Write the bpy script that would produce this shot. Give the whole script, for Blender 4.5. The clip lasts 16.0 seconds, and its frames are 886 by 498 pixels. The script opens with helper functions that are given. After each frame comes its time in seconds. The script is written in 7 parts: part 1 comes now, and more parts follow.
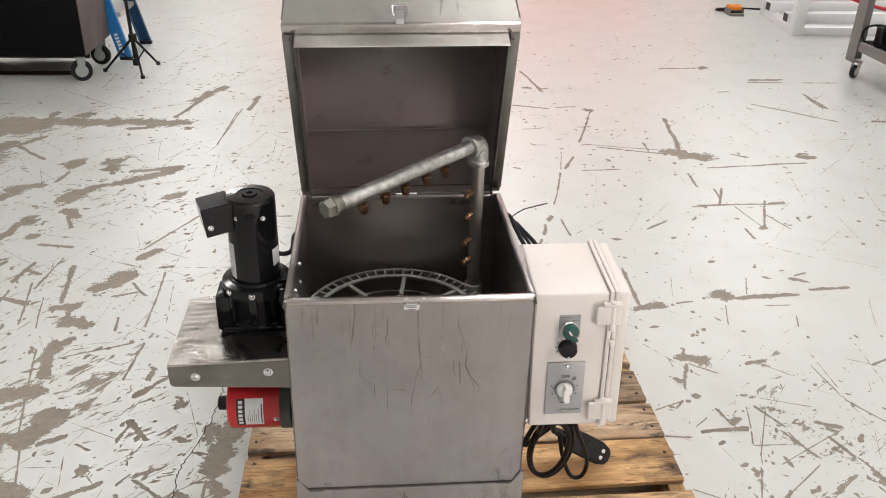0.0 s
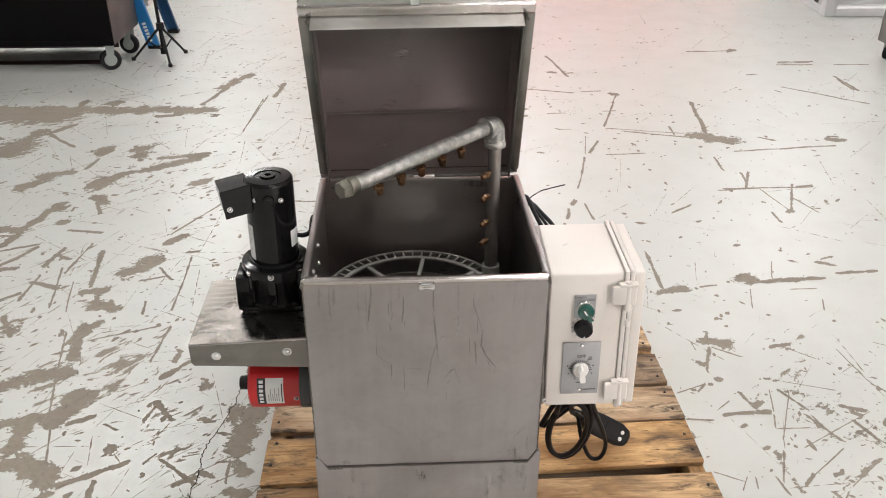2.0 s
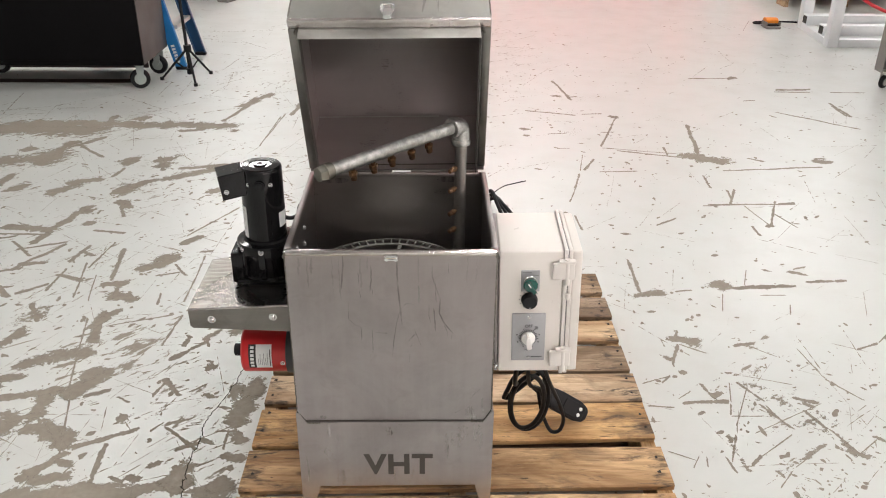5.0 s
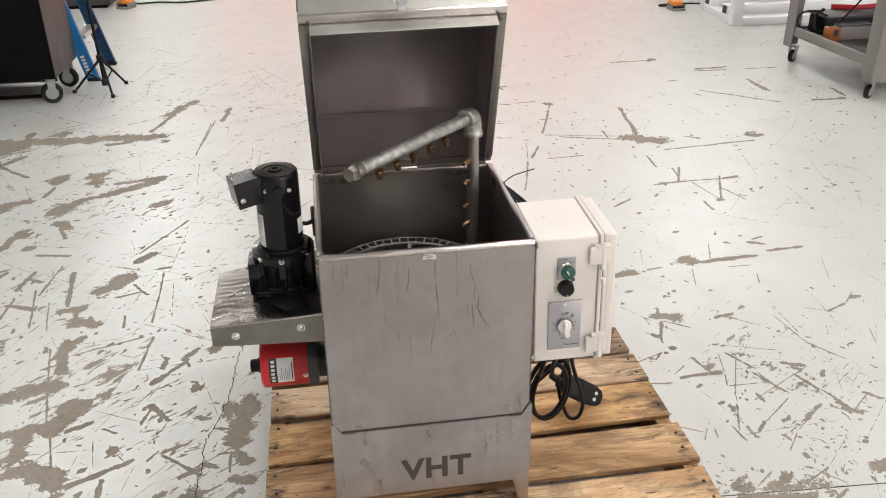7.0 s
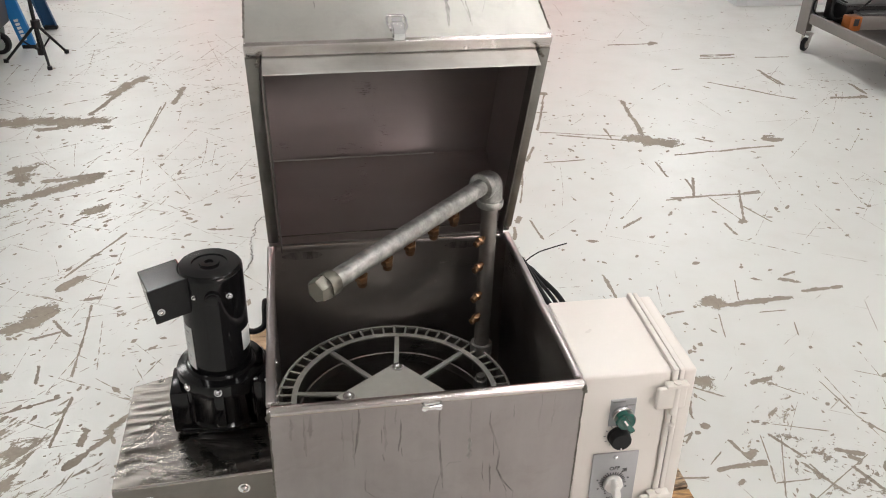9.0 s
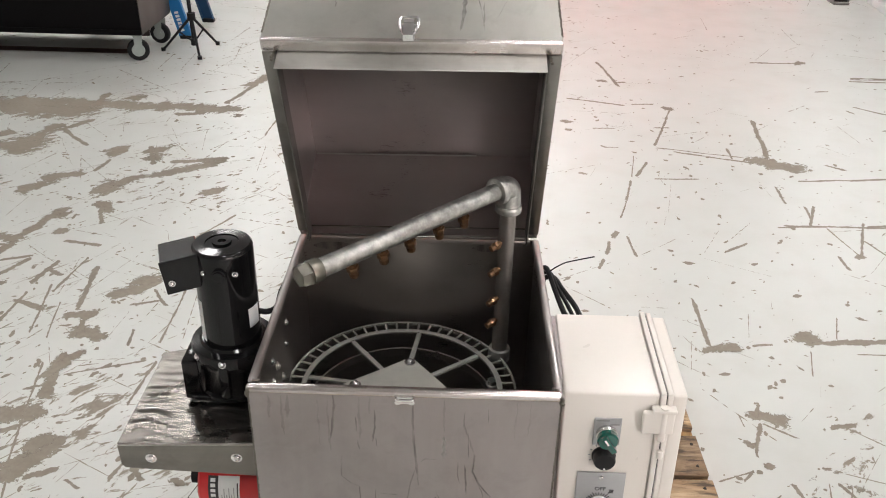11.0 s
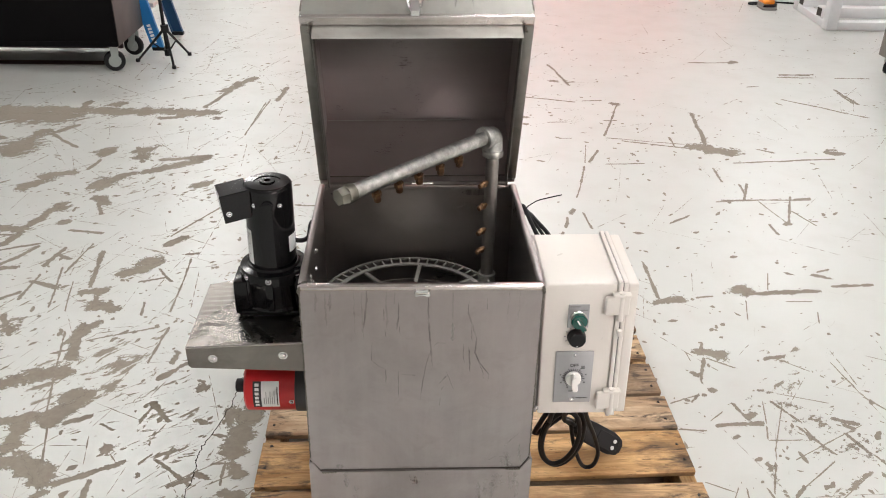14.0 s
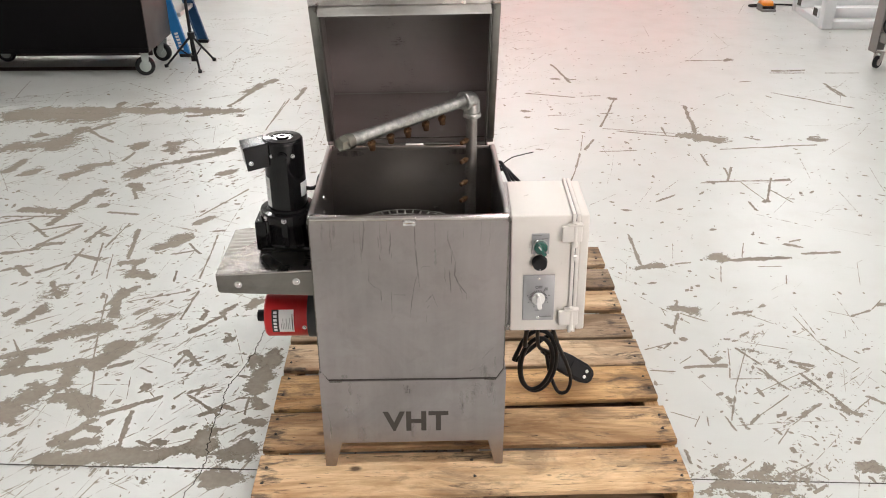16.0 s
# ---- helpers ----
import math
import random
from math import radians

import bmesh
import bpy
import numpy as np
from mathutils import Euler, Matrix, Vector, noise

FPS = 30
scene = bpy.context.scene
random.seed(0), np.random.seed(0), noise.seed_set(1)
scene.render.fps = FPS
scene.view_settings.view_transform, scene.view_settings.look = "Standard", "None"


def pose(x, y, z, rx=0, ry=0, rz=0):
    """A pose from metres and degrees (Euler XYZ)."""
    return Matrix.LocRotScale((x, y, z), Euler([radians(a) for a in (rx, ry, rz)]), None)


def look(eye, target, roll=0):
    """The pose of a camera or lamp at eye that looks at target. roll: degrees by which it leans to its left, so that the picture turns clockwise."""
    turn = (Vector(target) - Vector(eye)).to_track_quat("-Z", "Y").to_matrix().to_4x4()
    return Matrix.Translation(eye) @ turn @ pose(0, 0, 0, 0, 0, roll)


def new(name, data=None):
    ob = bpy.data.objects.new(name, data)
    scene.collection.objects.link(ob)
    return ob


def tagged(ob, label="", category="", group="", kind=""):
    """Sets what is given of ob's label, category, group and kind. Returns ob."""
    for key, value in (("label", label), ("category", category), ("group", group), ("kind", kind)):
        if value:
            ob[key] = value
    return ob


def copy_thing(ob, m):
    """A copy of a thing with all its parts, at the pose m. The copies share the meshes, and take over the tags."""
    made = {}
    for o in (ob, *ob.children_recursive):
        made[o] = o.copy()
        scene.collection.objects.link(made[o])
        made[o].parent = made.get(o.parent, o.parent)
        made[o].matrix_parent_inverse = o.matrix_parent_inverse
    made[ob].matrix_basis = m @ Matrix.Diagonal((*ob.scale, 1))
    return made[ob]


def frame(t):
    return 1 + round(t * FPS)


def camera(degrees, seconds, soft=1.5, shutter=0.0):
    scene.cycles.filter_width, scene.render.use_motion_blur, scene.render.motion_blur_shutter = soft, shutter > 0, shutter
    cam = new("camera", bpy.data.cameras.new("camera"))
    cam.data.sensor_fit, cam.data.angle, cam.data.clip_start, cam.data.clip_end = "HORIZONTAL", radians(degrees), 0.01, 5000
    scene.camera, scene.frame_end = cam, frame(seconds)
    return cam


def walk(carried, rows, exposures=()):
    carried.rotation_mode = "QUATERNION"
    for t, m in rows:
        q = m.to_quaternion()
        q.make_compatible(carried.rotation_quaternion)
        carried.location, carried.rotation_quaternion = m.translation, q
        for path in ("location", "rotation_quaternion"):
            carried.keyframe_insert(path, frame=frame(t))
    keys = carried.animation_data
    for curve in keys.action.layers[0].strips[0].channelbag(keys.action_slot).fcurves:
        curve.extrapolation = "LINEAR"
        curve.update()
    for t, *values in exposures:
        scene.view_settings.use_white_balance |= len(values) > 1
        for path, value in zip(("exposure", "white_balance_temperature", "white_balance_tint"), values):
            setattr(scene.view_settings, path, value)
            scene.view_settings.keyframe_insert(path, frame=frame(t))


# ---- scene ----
cam = camera(55.6, 16.0, 1.05)
EXPOSURES = [(0.0, 0.0), (5.0, 0.02), (7.5, 0.03), (9.0, -0.06), (11.5, -0.03), (13.0, 0.0), (14.0, 0.04), (16.0, 0.03)]
PATH = [
    (0, (-0.057, -1.18, 1.483), (0.105, 0.585, 0.558), 1.5),
    (0.5, (-0.047, -1.184, 1.475), (0.116, 0.574, 0.534), 1.1),
    (1, (-0.043, -1.191, 1.475), (0.105, 0.561, 0.522), 1.2),
    (1.5, (-0.045, -1.193, 1.478), (0.071, 0.561, 0.525), 1.1),
    (2, (-0.035, -1.196, 1.477), (0.058, 0.56, 0.525), 0.3),
    (2.5, (-0.032, -1.203, 1.482), (0.053, 0.557, 0.536), -0.4),
    (3, (-0.03, -1.202, 1.478), (0.06, 0.559, 0.534), -0.1),
    (3.5, (-0.037, -1.225, 1.478), (0.055, 0.538, 0.537), 0.3),
    (4, (-0.005, -1.259, 1.478), (0.084, 0.508, 0.546), -0.2),
    (4.5, (0.047, -1.34, 1.489), (0.113, 0.435, 0.57), 0.0),
    (5, (0.075, -1.442, 1.497), (0.108, 0.349, 0.606), 0.5),
    (5.2, (0.076, -1.473, 1.5), (0.091, 0.322, 0.619), 0.4),
    (7.3, (-0.192, -1.333, 1.474), (0.104, 0.426, 0.569), -0.1),
    (7.5, (-0.176, -1.251, 1.479), (0.123, 0.503, 0.567), 0.8),
    (8, (-0.159, -1.11, 1.483), (0.137, 0.639, 0.56), 1.9),
    (8.5, (-0.153, -0.957, 1.48), (0.162, 0.775, 0.531), 1.3),
    (9, (-0.15, -0.826, 1.466), (0.181, 0.883, 0.482), 1.9),
    (9.2, (-0.127, -0.802, 1.459), (0.173, 0.903, 0.458), 2.4),
    (11.3, (0.066, -0.876, 1.476), (0.029, 0.873, 0.506), 0.9),
    (11.5, (0.07, -0.887, 1.479), (0.032, 0.866, 0.516), 0.6),
    (12, (0.074, -0.908, 1.477), (0.039, 0.856, 0.535), 0.8),
    (12.5, (0.075, -0.921, 1.502), (0.044, 0.863, 0.599), 1.3),
    (13, (0.058, -0.963, 1.492), (0.051, 0.834, 0.613), 0.9),
    (13.5, (0.003, -1.071, 1.487), (0.053, 0.707, 0.574), 1.1),
    (14, (-0.028, -1.209, 1.489), (0.064, 0.553, 0.548), 1.3),
    (14.5, (-0.012, -1.309, 1.493), (0.081, 0.458, 0.56), 1.6),
    (15, (0.021, -1.455, 1.496), (0.081, 0.316, 0.568), 1.0),
    (15.5, (0.032, -1.552, 1.49), (0.07, 0.218, 0.559), 0.3),
    (16, (0.036, -1.55, 1.495), (0.076, 0.229, 0.582), -0.0),
]
walk(cam, [(t, look(eye, target, roll)) for t, eye, target, roll in PATH], exposures=EXPOSURES)

# ---- world and light ----
world = bpy.data.worlds.new("hall_world")
scene.world = world
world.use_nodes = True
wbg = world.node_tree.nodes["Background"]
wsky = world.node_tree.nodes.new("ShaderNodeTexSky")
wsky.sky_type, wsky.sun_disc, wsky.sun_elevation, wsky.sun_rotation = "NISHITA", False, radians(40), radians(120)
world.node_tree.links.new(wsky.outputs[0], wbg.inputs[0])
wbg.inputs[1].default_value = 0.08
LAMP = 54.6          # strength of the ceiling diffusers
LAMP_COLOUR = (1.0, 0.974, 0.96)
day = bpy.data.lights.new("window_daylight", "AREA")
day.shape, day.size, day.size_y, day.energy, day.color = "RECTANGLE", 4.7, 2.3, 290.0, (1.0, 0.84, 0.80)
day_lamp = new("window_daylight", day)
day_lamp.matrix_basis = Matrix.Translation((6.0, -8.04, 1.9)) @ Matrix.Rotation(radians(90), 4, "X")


# ---- materials ----
class Nodes:
    """Short hand for building a node tree."""

    def __init__(self, name):
        self.mat = bpy.data.materials.new(name)
        self.mat.use_nodes = True
        self.tree = self.mat.node_tree
        self.bsdf = self.tree.nodes["Principled BSDF"]
        self.coord = self.tree.nodes.new("ShaderNodeTexCoord").outputs["Object"]

    def link(self, a, b):
        if isinstance(a, (int, float, tuple)):
            b.default_value = a
        else:
            self.tree.links.new(a, b)

    def mapped(self, scale=(1, 1, 1), rot=(0, 0, 0), loc=(0, 0, 0), src=None):
        n = self.tree.nodes.new("ShaderNodeMapping")
        n.inputs["Scale"].default_value, n.inputs["Rotation"].default_value, n.inputs["Location"].default_value = scale, rot, loc
        self.link(src or self.coord, n.inputs["Vector"])
        return n.outputs[0]

    def turned(self, angle, scale, loc=(0, 0, 0)):
        """Turns first, then stretches, so that the grain runs at that angle."""
        return self.mapped(scale, (0, 0, 0), loc, self.mapped((1, 1, 1), (0, 0, angle)))

    def noise(self, scale, detail=4.0, rough=0.55, vec=None, distortion=0.0):
        n = self.tree.nodes.new("ShaderNodeTexNoise")
        n.inputs["Scale"].default_value, n.inputs["Detail"].default_value = scale, detail
        n.inputs["Roughness"].default_value, n.inputs["Distortion"].default_value = rough, distortion
        self.link(vec or self.coord, n.inputs["Vector"])
        return n.outputs["Fac"]

    def voronoi(self, scale, vec=None, feature="F1"):
        n = self.tree.nodes.new("ShaderNodeTexVoronoi")
        n.feature = feature
        n.inputs["Scale"].default_value = scale
        self.link(vec or self.coord, n.inputs["Vector"])
        return n.outputs["Distance"]

    def ramp(self, fac, *stops):
        n = self.tree.nodes.new("ShaderNodeValToRGB")
        el = n.color_ramp.elements
        el[0].position, el[1].position = stops[0][0], stops[-1][0]
        for p, c in stops[1:-1]:
            el.new(p)
        for e, (p, c) in zip(sorted(el, key=lambda e: e.position), stops):
            e.color = (c, c, c, 1) if isinstance(c, (int, float)) else (*c, 1)
        self.link(fac, n.inputs["Fac"])
        return n.outputs["Color"]

    def mix(self, fac, a, b, kind="MIX"):
        n = self.tree.nodes.new("ShaderNodeMix")
        n.data_type, n.blend_type = "RGBA", kind
        self.link(fac, n.inputs[0])
        for v, sock in ((a, n.inputs[6]), (b, n.inputs[7])):
            self.link((*v, 1) if isinstance(v, tuple) else v, sock)
        return n.outputs[2]

    def math(self, op, a, b=0.0):
        n = self.tree.nodes.new("ShaderNodeMath")
        n.operation = op
        self.link(a, n.inputs[0])
        self.link(b, n.inputs[1])
        return n.outputs[0]

    def random(self):
        return self.tree.nodes.new("ShaderNodeObjectInfo").outputs["Random"]

    def bump(self, height, strength=0.3, distance=0.002):
        n = self.tree.nodes.new("ShaderNodeBump")
        n.inputs["Strength"].default_value, n.inputs["Distance"].default_value = strength, distance
        self.link(height, n.inputs["Height"])
        self.tree.links.new(n.outputs[0], self.bsdf.inputs["Normal"])

    def done(self, colour, rough=0.5, metal=0.0, spec=0.5, coat=0.0):
        self.link((*colour, 1) if isinstance(colour, tuple) else colour, self.bsdf.inputs["Base Color"])
        self.link(rough, self.bsdf.inputs["Roughness"])
        self.link(metal, self.bsdf.inputs["Metallic"])
        self.bsdf.inputs["Specular IOR Level"].default_value = spec
        self.bsdf.inputs["Coat Weight"].default_value = coat
        return self.mat


def plain(name, colour, rough=0.5, metal=0.0, grain=60.0, amount=0.12, bump=0.08, spec=0.5, coat=0.0):
    """A painted, moulded or cast surface with slight mottling at two scales."""
    n = Nodes(name)
    a, b = n.noise(grain, 4), n.noise(grain * 0.12, 3)
    dark = tuple(c * (1 - amount) for c in colour)
    light = tuple(min(1.0, c * (1 + amount)) for c in colour)
    col = n.mix(n.math("MULTIPLY", n.math("ADD", a, b), 0.5), dark, light)
    r = n.ramp(b, (0.3, max(0.02, rough - 0.07)), (0.7, min(1.0, rough + 0.07)))
    n.bump(a, bump, 0.001)
    return n.done(col, r, metal, spec, coat)


def floor_material():
    n = Nodes("painted_concrete")
    big, mid, fine = n.noise(0.7, 4), n.noise(5.0, 6, 0.62), n.noise(70.0, 4, 0.6)
    paint = n.mix(big, (0.545, 0.56, 0.54), (0.615, 0.628, 0.60))
    paint = n.mix(n.ramp(mid, (0.47, 0.0), (0.72, 0.3)), paint, (0.50, 0.49, 0.45))
    bare = n.mix(fine, (0.225, 0.20, 0.165), (0.365, 0.328, 0.275))
    # peeling paint: flakes of bare concrete, dense where the floor is worn most
    sep = n.tree.nodes.new("ShaderNodeSeparateXYZ")
    n.link(n.coord, sep.inputs[0])
    wander = n.math("MULTIPLY", n.math("SUBTRACT", n.noise(1.6, 3, 0.6, n.mapped(loc=(8.0, 3.0, 0))), 0.5), 1.1)
    across = n.math("MULTIPLY", n.math("ADD", n.math("ADD", sep.outputs[0], wander), 4.0), 0.125)
    along = n.math("MULTIPLY", n.math("ADD", sep.outputs[1], 2.0), 0.125)
    worn_l = n.math("MULTIPLY", n.ramp(across, (0.20, 0.8), (0.40, 1.0), (0.44, 0.85), (0.50, 0.0)),
                    n.ramp(along, (0.10, 1.0), (0.32, 0.97), (0.40, 0.75), (0.58, 0.62), (0.68, 0.15)))
    worn_r = n.math("MULTIPLY", n.ramp(across, (0.59, 0.0), (0.63, 0.45), (0.72, 0.58), (0.85, 0.3)),
                    n.ramp(along, (0.28, 1.0), (0.35, 0.85), (0.42, 0.2), (0.6, 0.0)))
    worn = n.math("MAXIMUM", worn_l, worn_r)
    cluster = n.noise(2.3, 3, 0.5, n.mapped(loc=(4.0, 2.0, 0)), 0.3)
    flake_a = n.noise(7.5, 7, 0.66, n.turned(-0.72, (1.0, 3.2, 1.0)), 0.3)
    flake_b = n.noise(12.0, 6, 0.66, n.turned(-0.25, (1.0, 2.2, 1.0), (9.0, 3.0, 0)), 0.35)
    flake_c = n.noise(12.0, 6, 0.66, n.turned(-1.25, (1.0, 3.2, 1.0), (2.0, 13.0, 0)), 0.3)
    flake = n.math("MAXIMUM", flake_a, n.math("SUBTRACT", n.math("MAXIMUM", flake_b, flake_c), 0.035))
    level = n.math("ADD", n.math("MULTIPLY", cluster, 0.3), n.math("MULTIPLY", flake, 0.7))
    level = n.math("ADD", level, n.math("MULTIPLY", worn, 0.098))
    mask = n.ramp(level, (0.676, 0.0), (0.690, 1.0))
    # straight drag marks through the worn paint
    for ang, off in ((-0.85, 0.0), (-0.6, 5.0), (-1.2, 9.0), (0.5, 14.0)):
        drag = n.noise(2.2, 4, 0.6, n.turned(ang, (1.0, 30.0, 1.0), (off, off, 0)), 0.04)
        broken = n.noise(18.0, 3, 0.6, n.mapped(loc=(off, 2.0, 0)))
        score = n.math("ADD", drag, n.math("ADD", n.math("MULTIPLY", worn, 0.05), n.math("MULTIPLY", broken, 0.12)))
        mask = n.math("MAXIMUM", mask, n.ramp(score, (0.778, 0.0), (0.795, 0.95)))
    col = n.mix(mask, paint, bare)
    rough = n.mix(mask, n.ramp(mid, (0.3, 0.30), (0.7, 0.42)), (0.8, 0.8, 0.8))
    h = n.math("ADD", n.math("MULTIPLY", n.math("SUBTRACT", 1.0, mask), 0.5), n.math("MULTIPLY", fine, 0.12))
    n.bump(h, 0.3, 0.001)
    made = n.done(col, rough, 0.0, 0.45)
    n.link(n.ramp(mask, (0.0, 0.66), (1.0, 0.05)), n.bsdf.inputs["Specular IOR Level"])
    return made


def bare_concrete_material():
    n = Nodes("bare_concrete")
    a, b = n.noise(60.0, 5, 0.65), n.noise(7.0, 4)
    col = n.mix(a, (0.225, 0.20, 0.165), (0.365, 0.328, 0.275))
    col = n.mix(n.ramp(b, (0.4, 0.0), (0.7, 0.4)), col, (0.20, 0.178, 0.148))
    n.bump(a, 0.3, 0.001)
    return n.done(col, 0.8, 0.0, 0.05)


def peeling_material():
    """Bare concrete that shows only where the paint is lost, with a ragged rim and islands."""
    n = Nodes("peeled_concrete")
    a, b = n.noise(60.0, 5, 0.65), n.noise(7.0, 4)
    col = n.mix(a, (0.225, 0.20, 0.165), (0.365, 0.328, 0.275))
    col = n.mix(n.ramp(b, (0.4, 0.0), (0.7, 0.4)), col, (0.20, 0.178, 0.148))
    core = n.tree.nodes.new("ShaderNodeAttribute")
    core.attribute_name = "core"
    rag = n.noise(16.0, 8, 0.68, n.turned(-0.6, (1.0, 1.7, 1.0)), 0.5)
    fine = n.noise(62.0, 5, 0.65, n.turned(0.7, (1.0, 1.4, 1.0)), 1.2)
    edge = n.math("ADD", n.math("MULTIPLY", core.outputs["Fac"], 0.82), n.math("ADD", n.math("MULTIPLY", n.math("SUBTRACT", rag, 0.5), 1.6), n.math("MULTIPLY", n.math("SUBTRACT", fine, 0.5), 0.85)))
    gone = n.ramp(edge, (0.33, 0.0), (0.38, 1.0))
    present = n.ramp(core.outputs["Fac"], (0.02, 0.0), (0.10, 1.0))
    n.link(n.math("MULTIPLY", gone, present), n.bsdf.inputs["Alpha"])
    n.bump(a, 0.3, 0.001)
    return n.done(col, 0.8, 0.0, 0.05)


def steel_material(name, tone=0.5, rough=0.4, streak=(1.0, 1.0, 12.0), warm=1.0, stain=0.3, waves=0.0, green=1.0, brushed=0.0, mottle=1.0):
    """Mill-finish sheet steel: brushed grain, cloudy patches, faint heat tint."""
    n = Nodes(name)
    grain = n.noise(90.0, 3, 0.6, n.mapped(streak))
    lines = n.noise(26.0, 4, 0.6, n.mapped(tuple(min(1.0, s / 9.0 * 1.0) + 0.02 for s in streak)))
    cloud = n.noise(4.2, 6, 0.62, None, 0.6)
    tint = n.noise(2.3, 3, 0.5, n.mapped(loc=(5, 1, 3)), 0.4)
    spot = n.noise(20.0, 6, 0.66, None, 0.5)
    k0, k1 = 0.96 - 0.30 * mottle, 0.96 + 0.30 * mottle
    lo = (tone * k0, tone * k0 * 0.93 * green, tone * k0 * 0.905 * warm)
    hi = (tone * k1, tone * k1 * 0.95 * green, tone * k1 * 0.93 * warm)
    col = n.mix(n.ramp(n.math("ADD", n.math("MULTIPLY", cloud, 0.75), n.math("MULTIPLY", lines, 0.25)), (0.33, 0.0), (0.67, 1.0)), lo, hi)
    col = n.mix(n.ramp(tint, (0.45, 0.0), (0.65, 0.35)), col, (tone * 1.0, tone * 0.88 * green, tone * 0.84 * warm))
    col = n.mix(n.ramp(spot, (0.52, 0.0), (0.78, stain)), col, (tone * 0.42, tone * 0.35, tone * 0.29))
    r = n.math("ADD", n.ramp(cloud, (0.32, rough - 0.1 * mottle), (0.68, rough + 0.12 * mottle)), n.math("MULTIPLY", grain, 0.08))
    h = n.math("ADD", n.math("MULTIPLY", grain, 0.3), n.math("MULTIPLY", n.noise(4.2, 2, 0.5, n.mapped(loc=(1, 4, 2))), 2.5))
    if waves:
        h = n.math("ADD", h, n.math("MULTIPLY", n.noise(6.0, 3, 0.5, n.mapped((0.7, 3.0, 1.0), (0, 0, 0.3)), 2.2), waves))
    n.bump(h, 0.18 if not brushed else 0.06, 0.0015)
    if brushed:          # reflections smear up and down the sheet
        t = n.tree.nodes.new("ShaderNodeTangent")
        t.direction_type, t.axis = "RADIAL", "Z"
        n.tree.links.new(t.outputs[0], n.bsdf.inputs["Tangent"])
        n.bsdf.inputs["Anisotropic"].default_value = brushed
        n.bsdf.inputs["Anisotropic Rotation"].default_value = 0.25
    return n.done(col, r, 1.0)


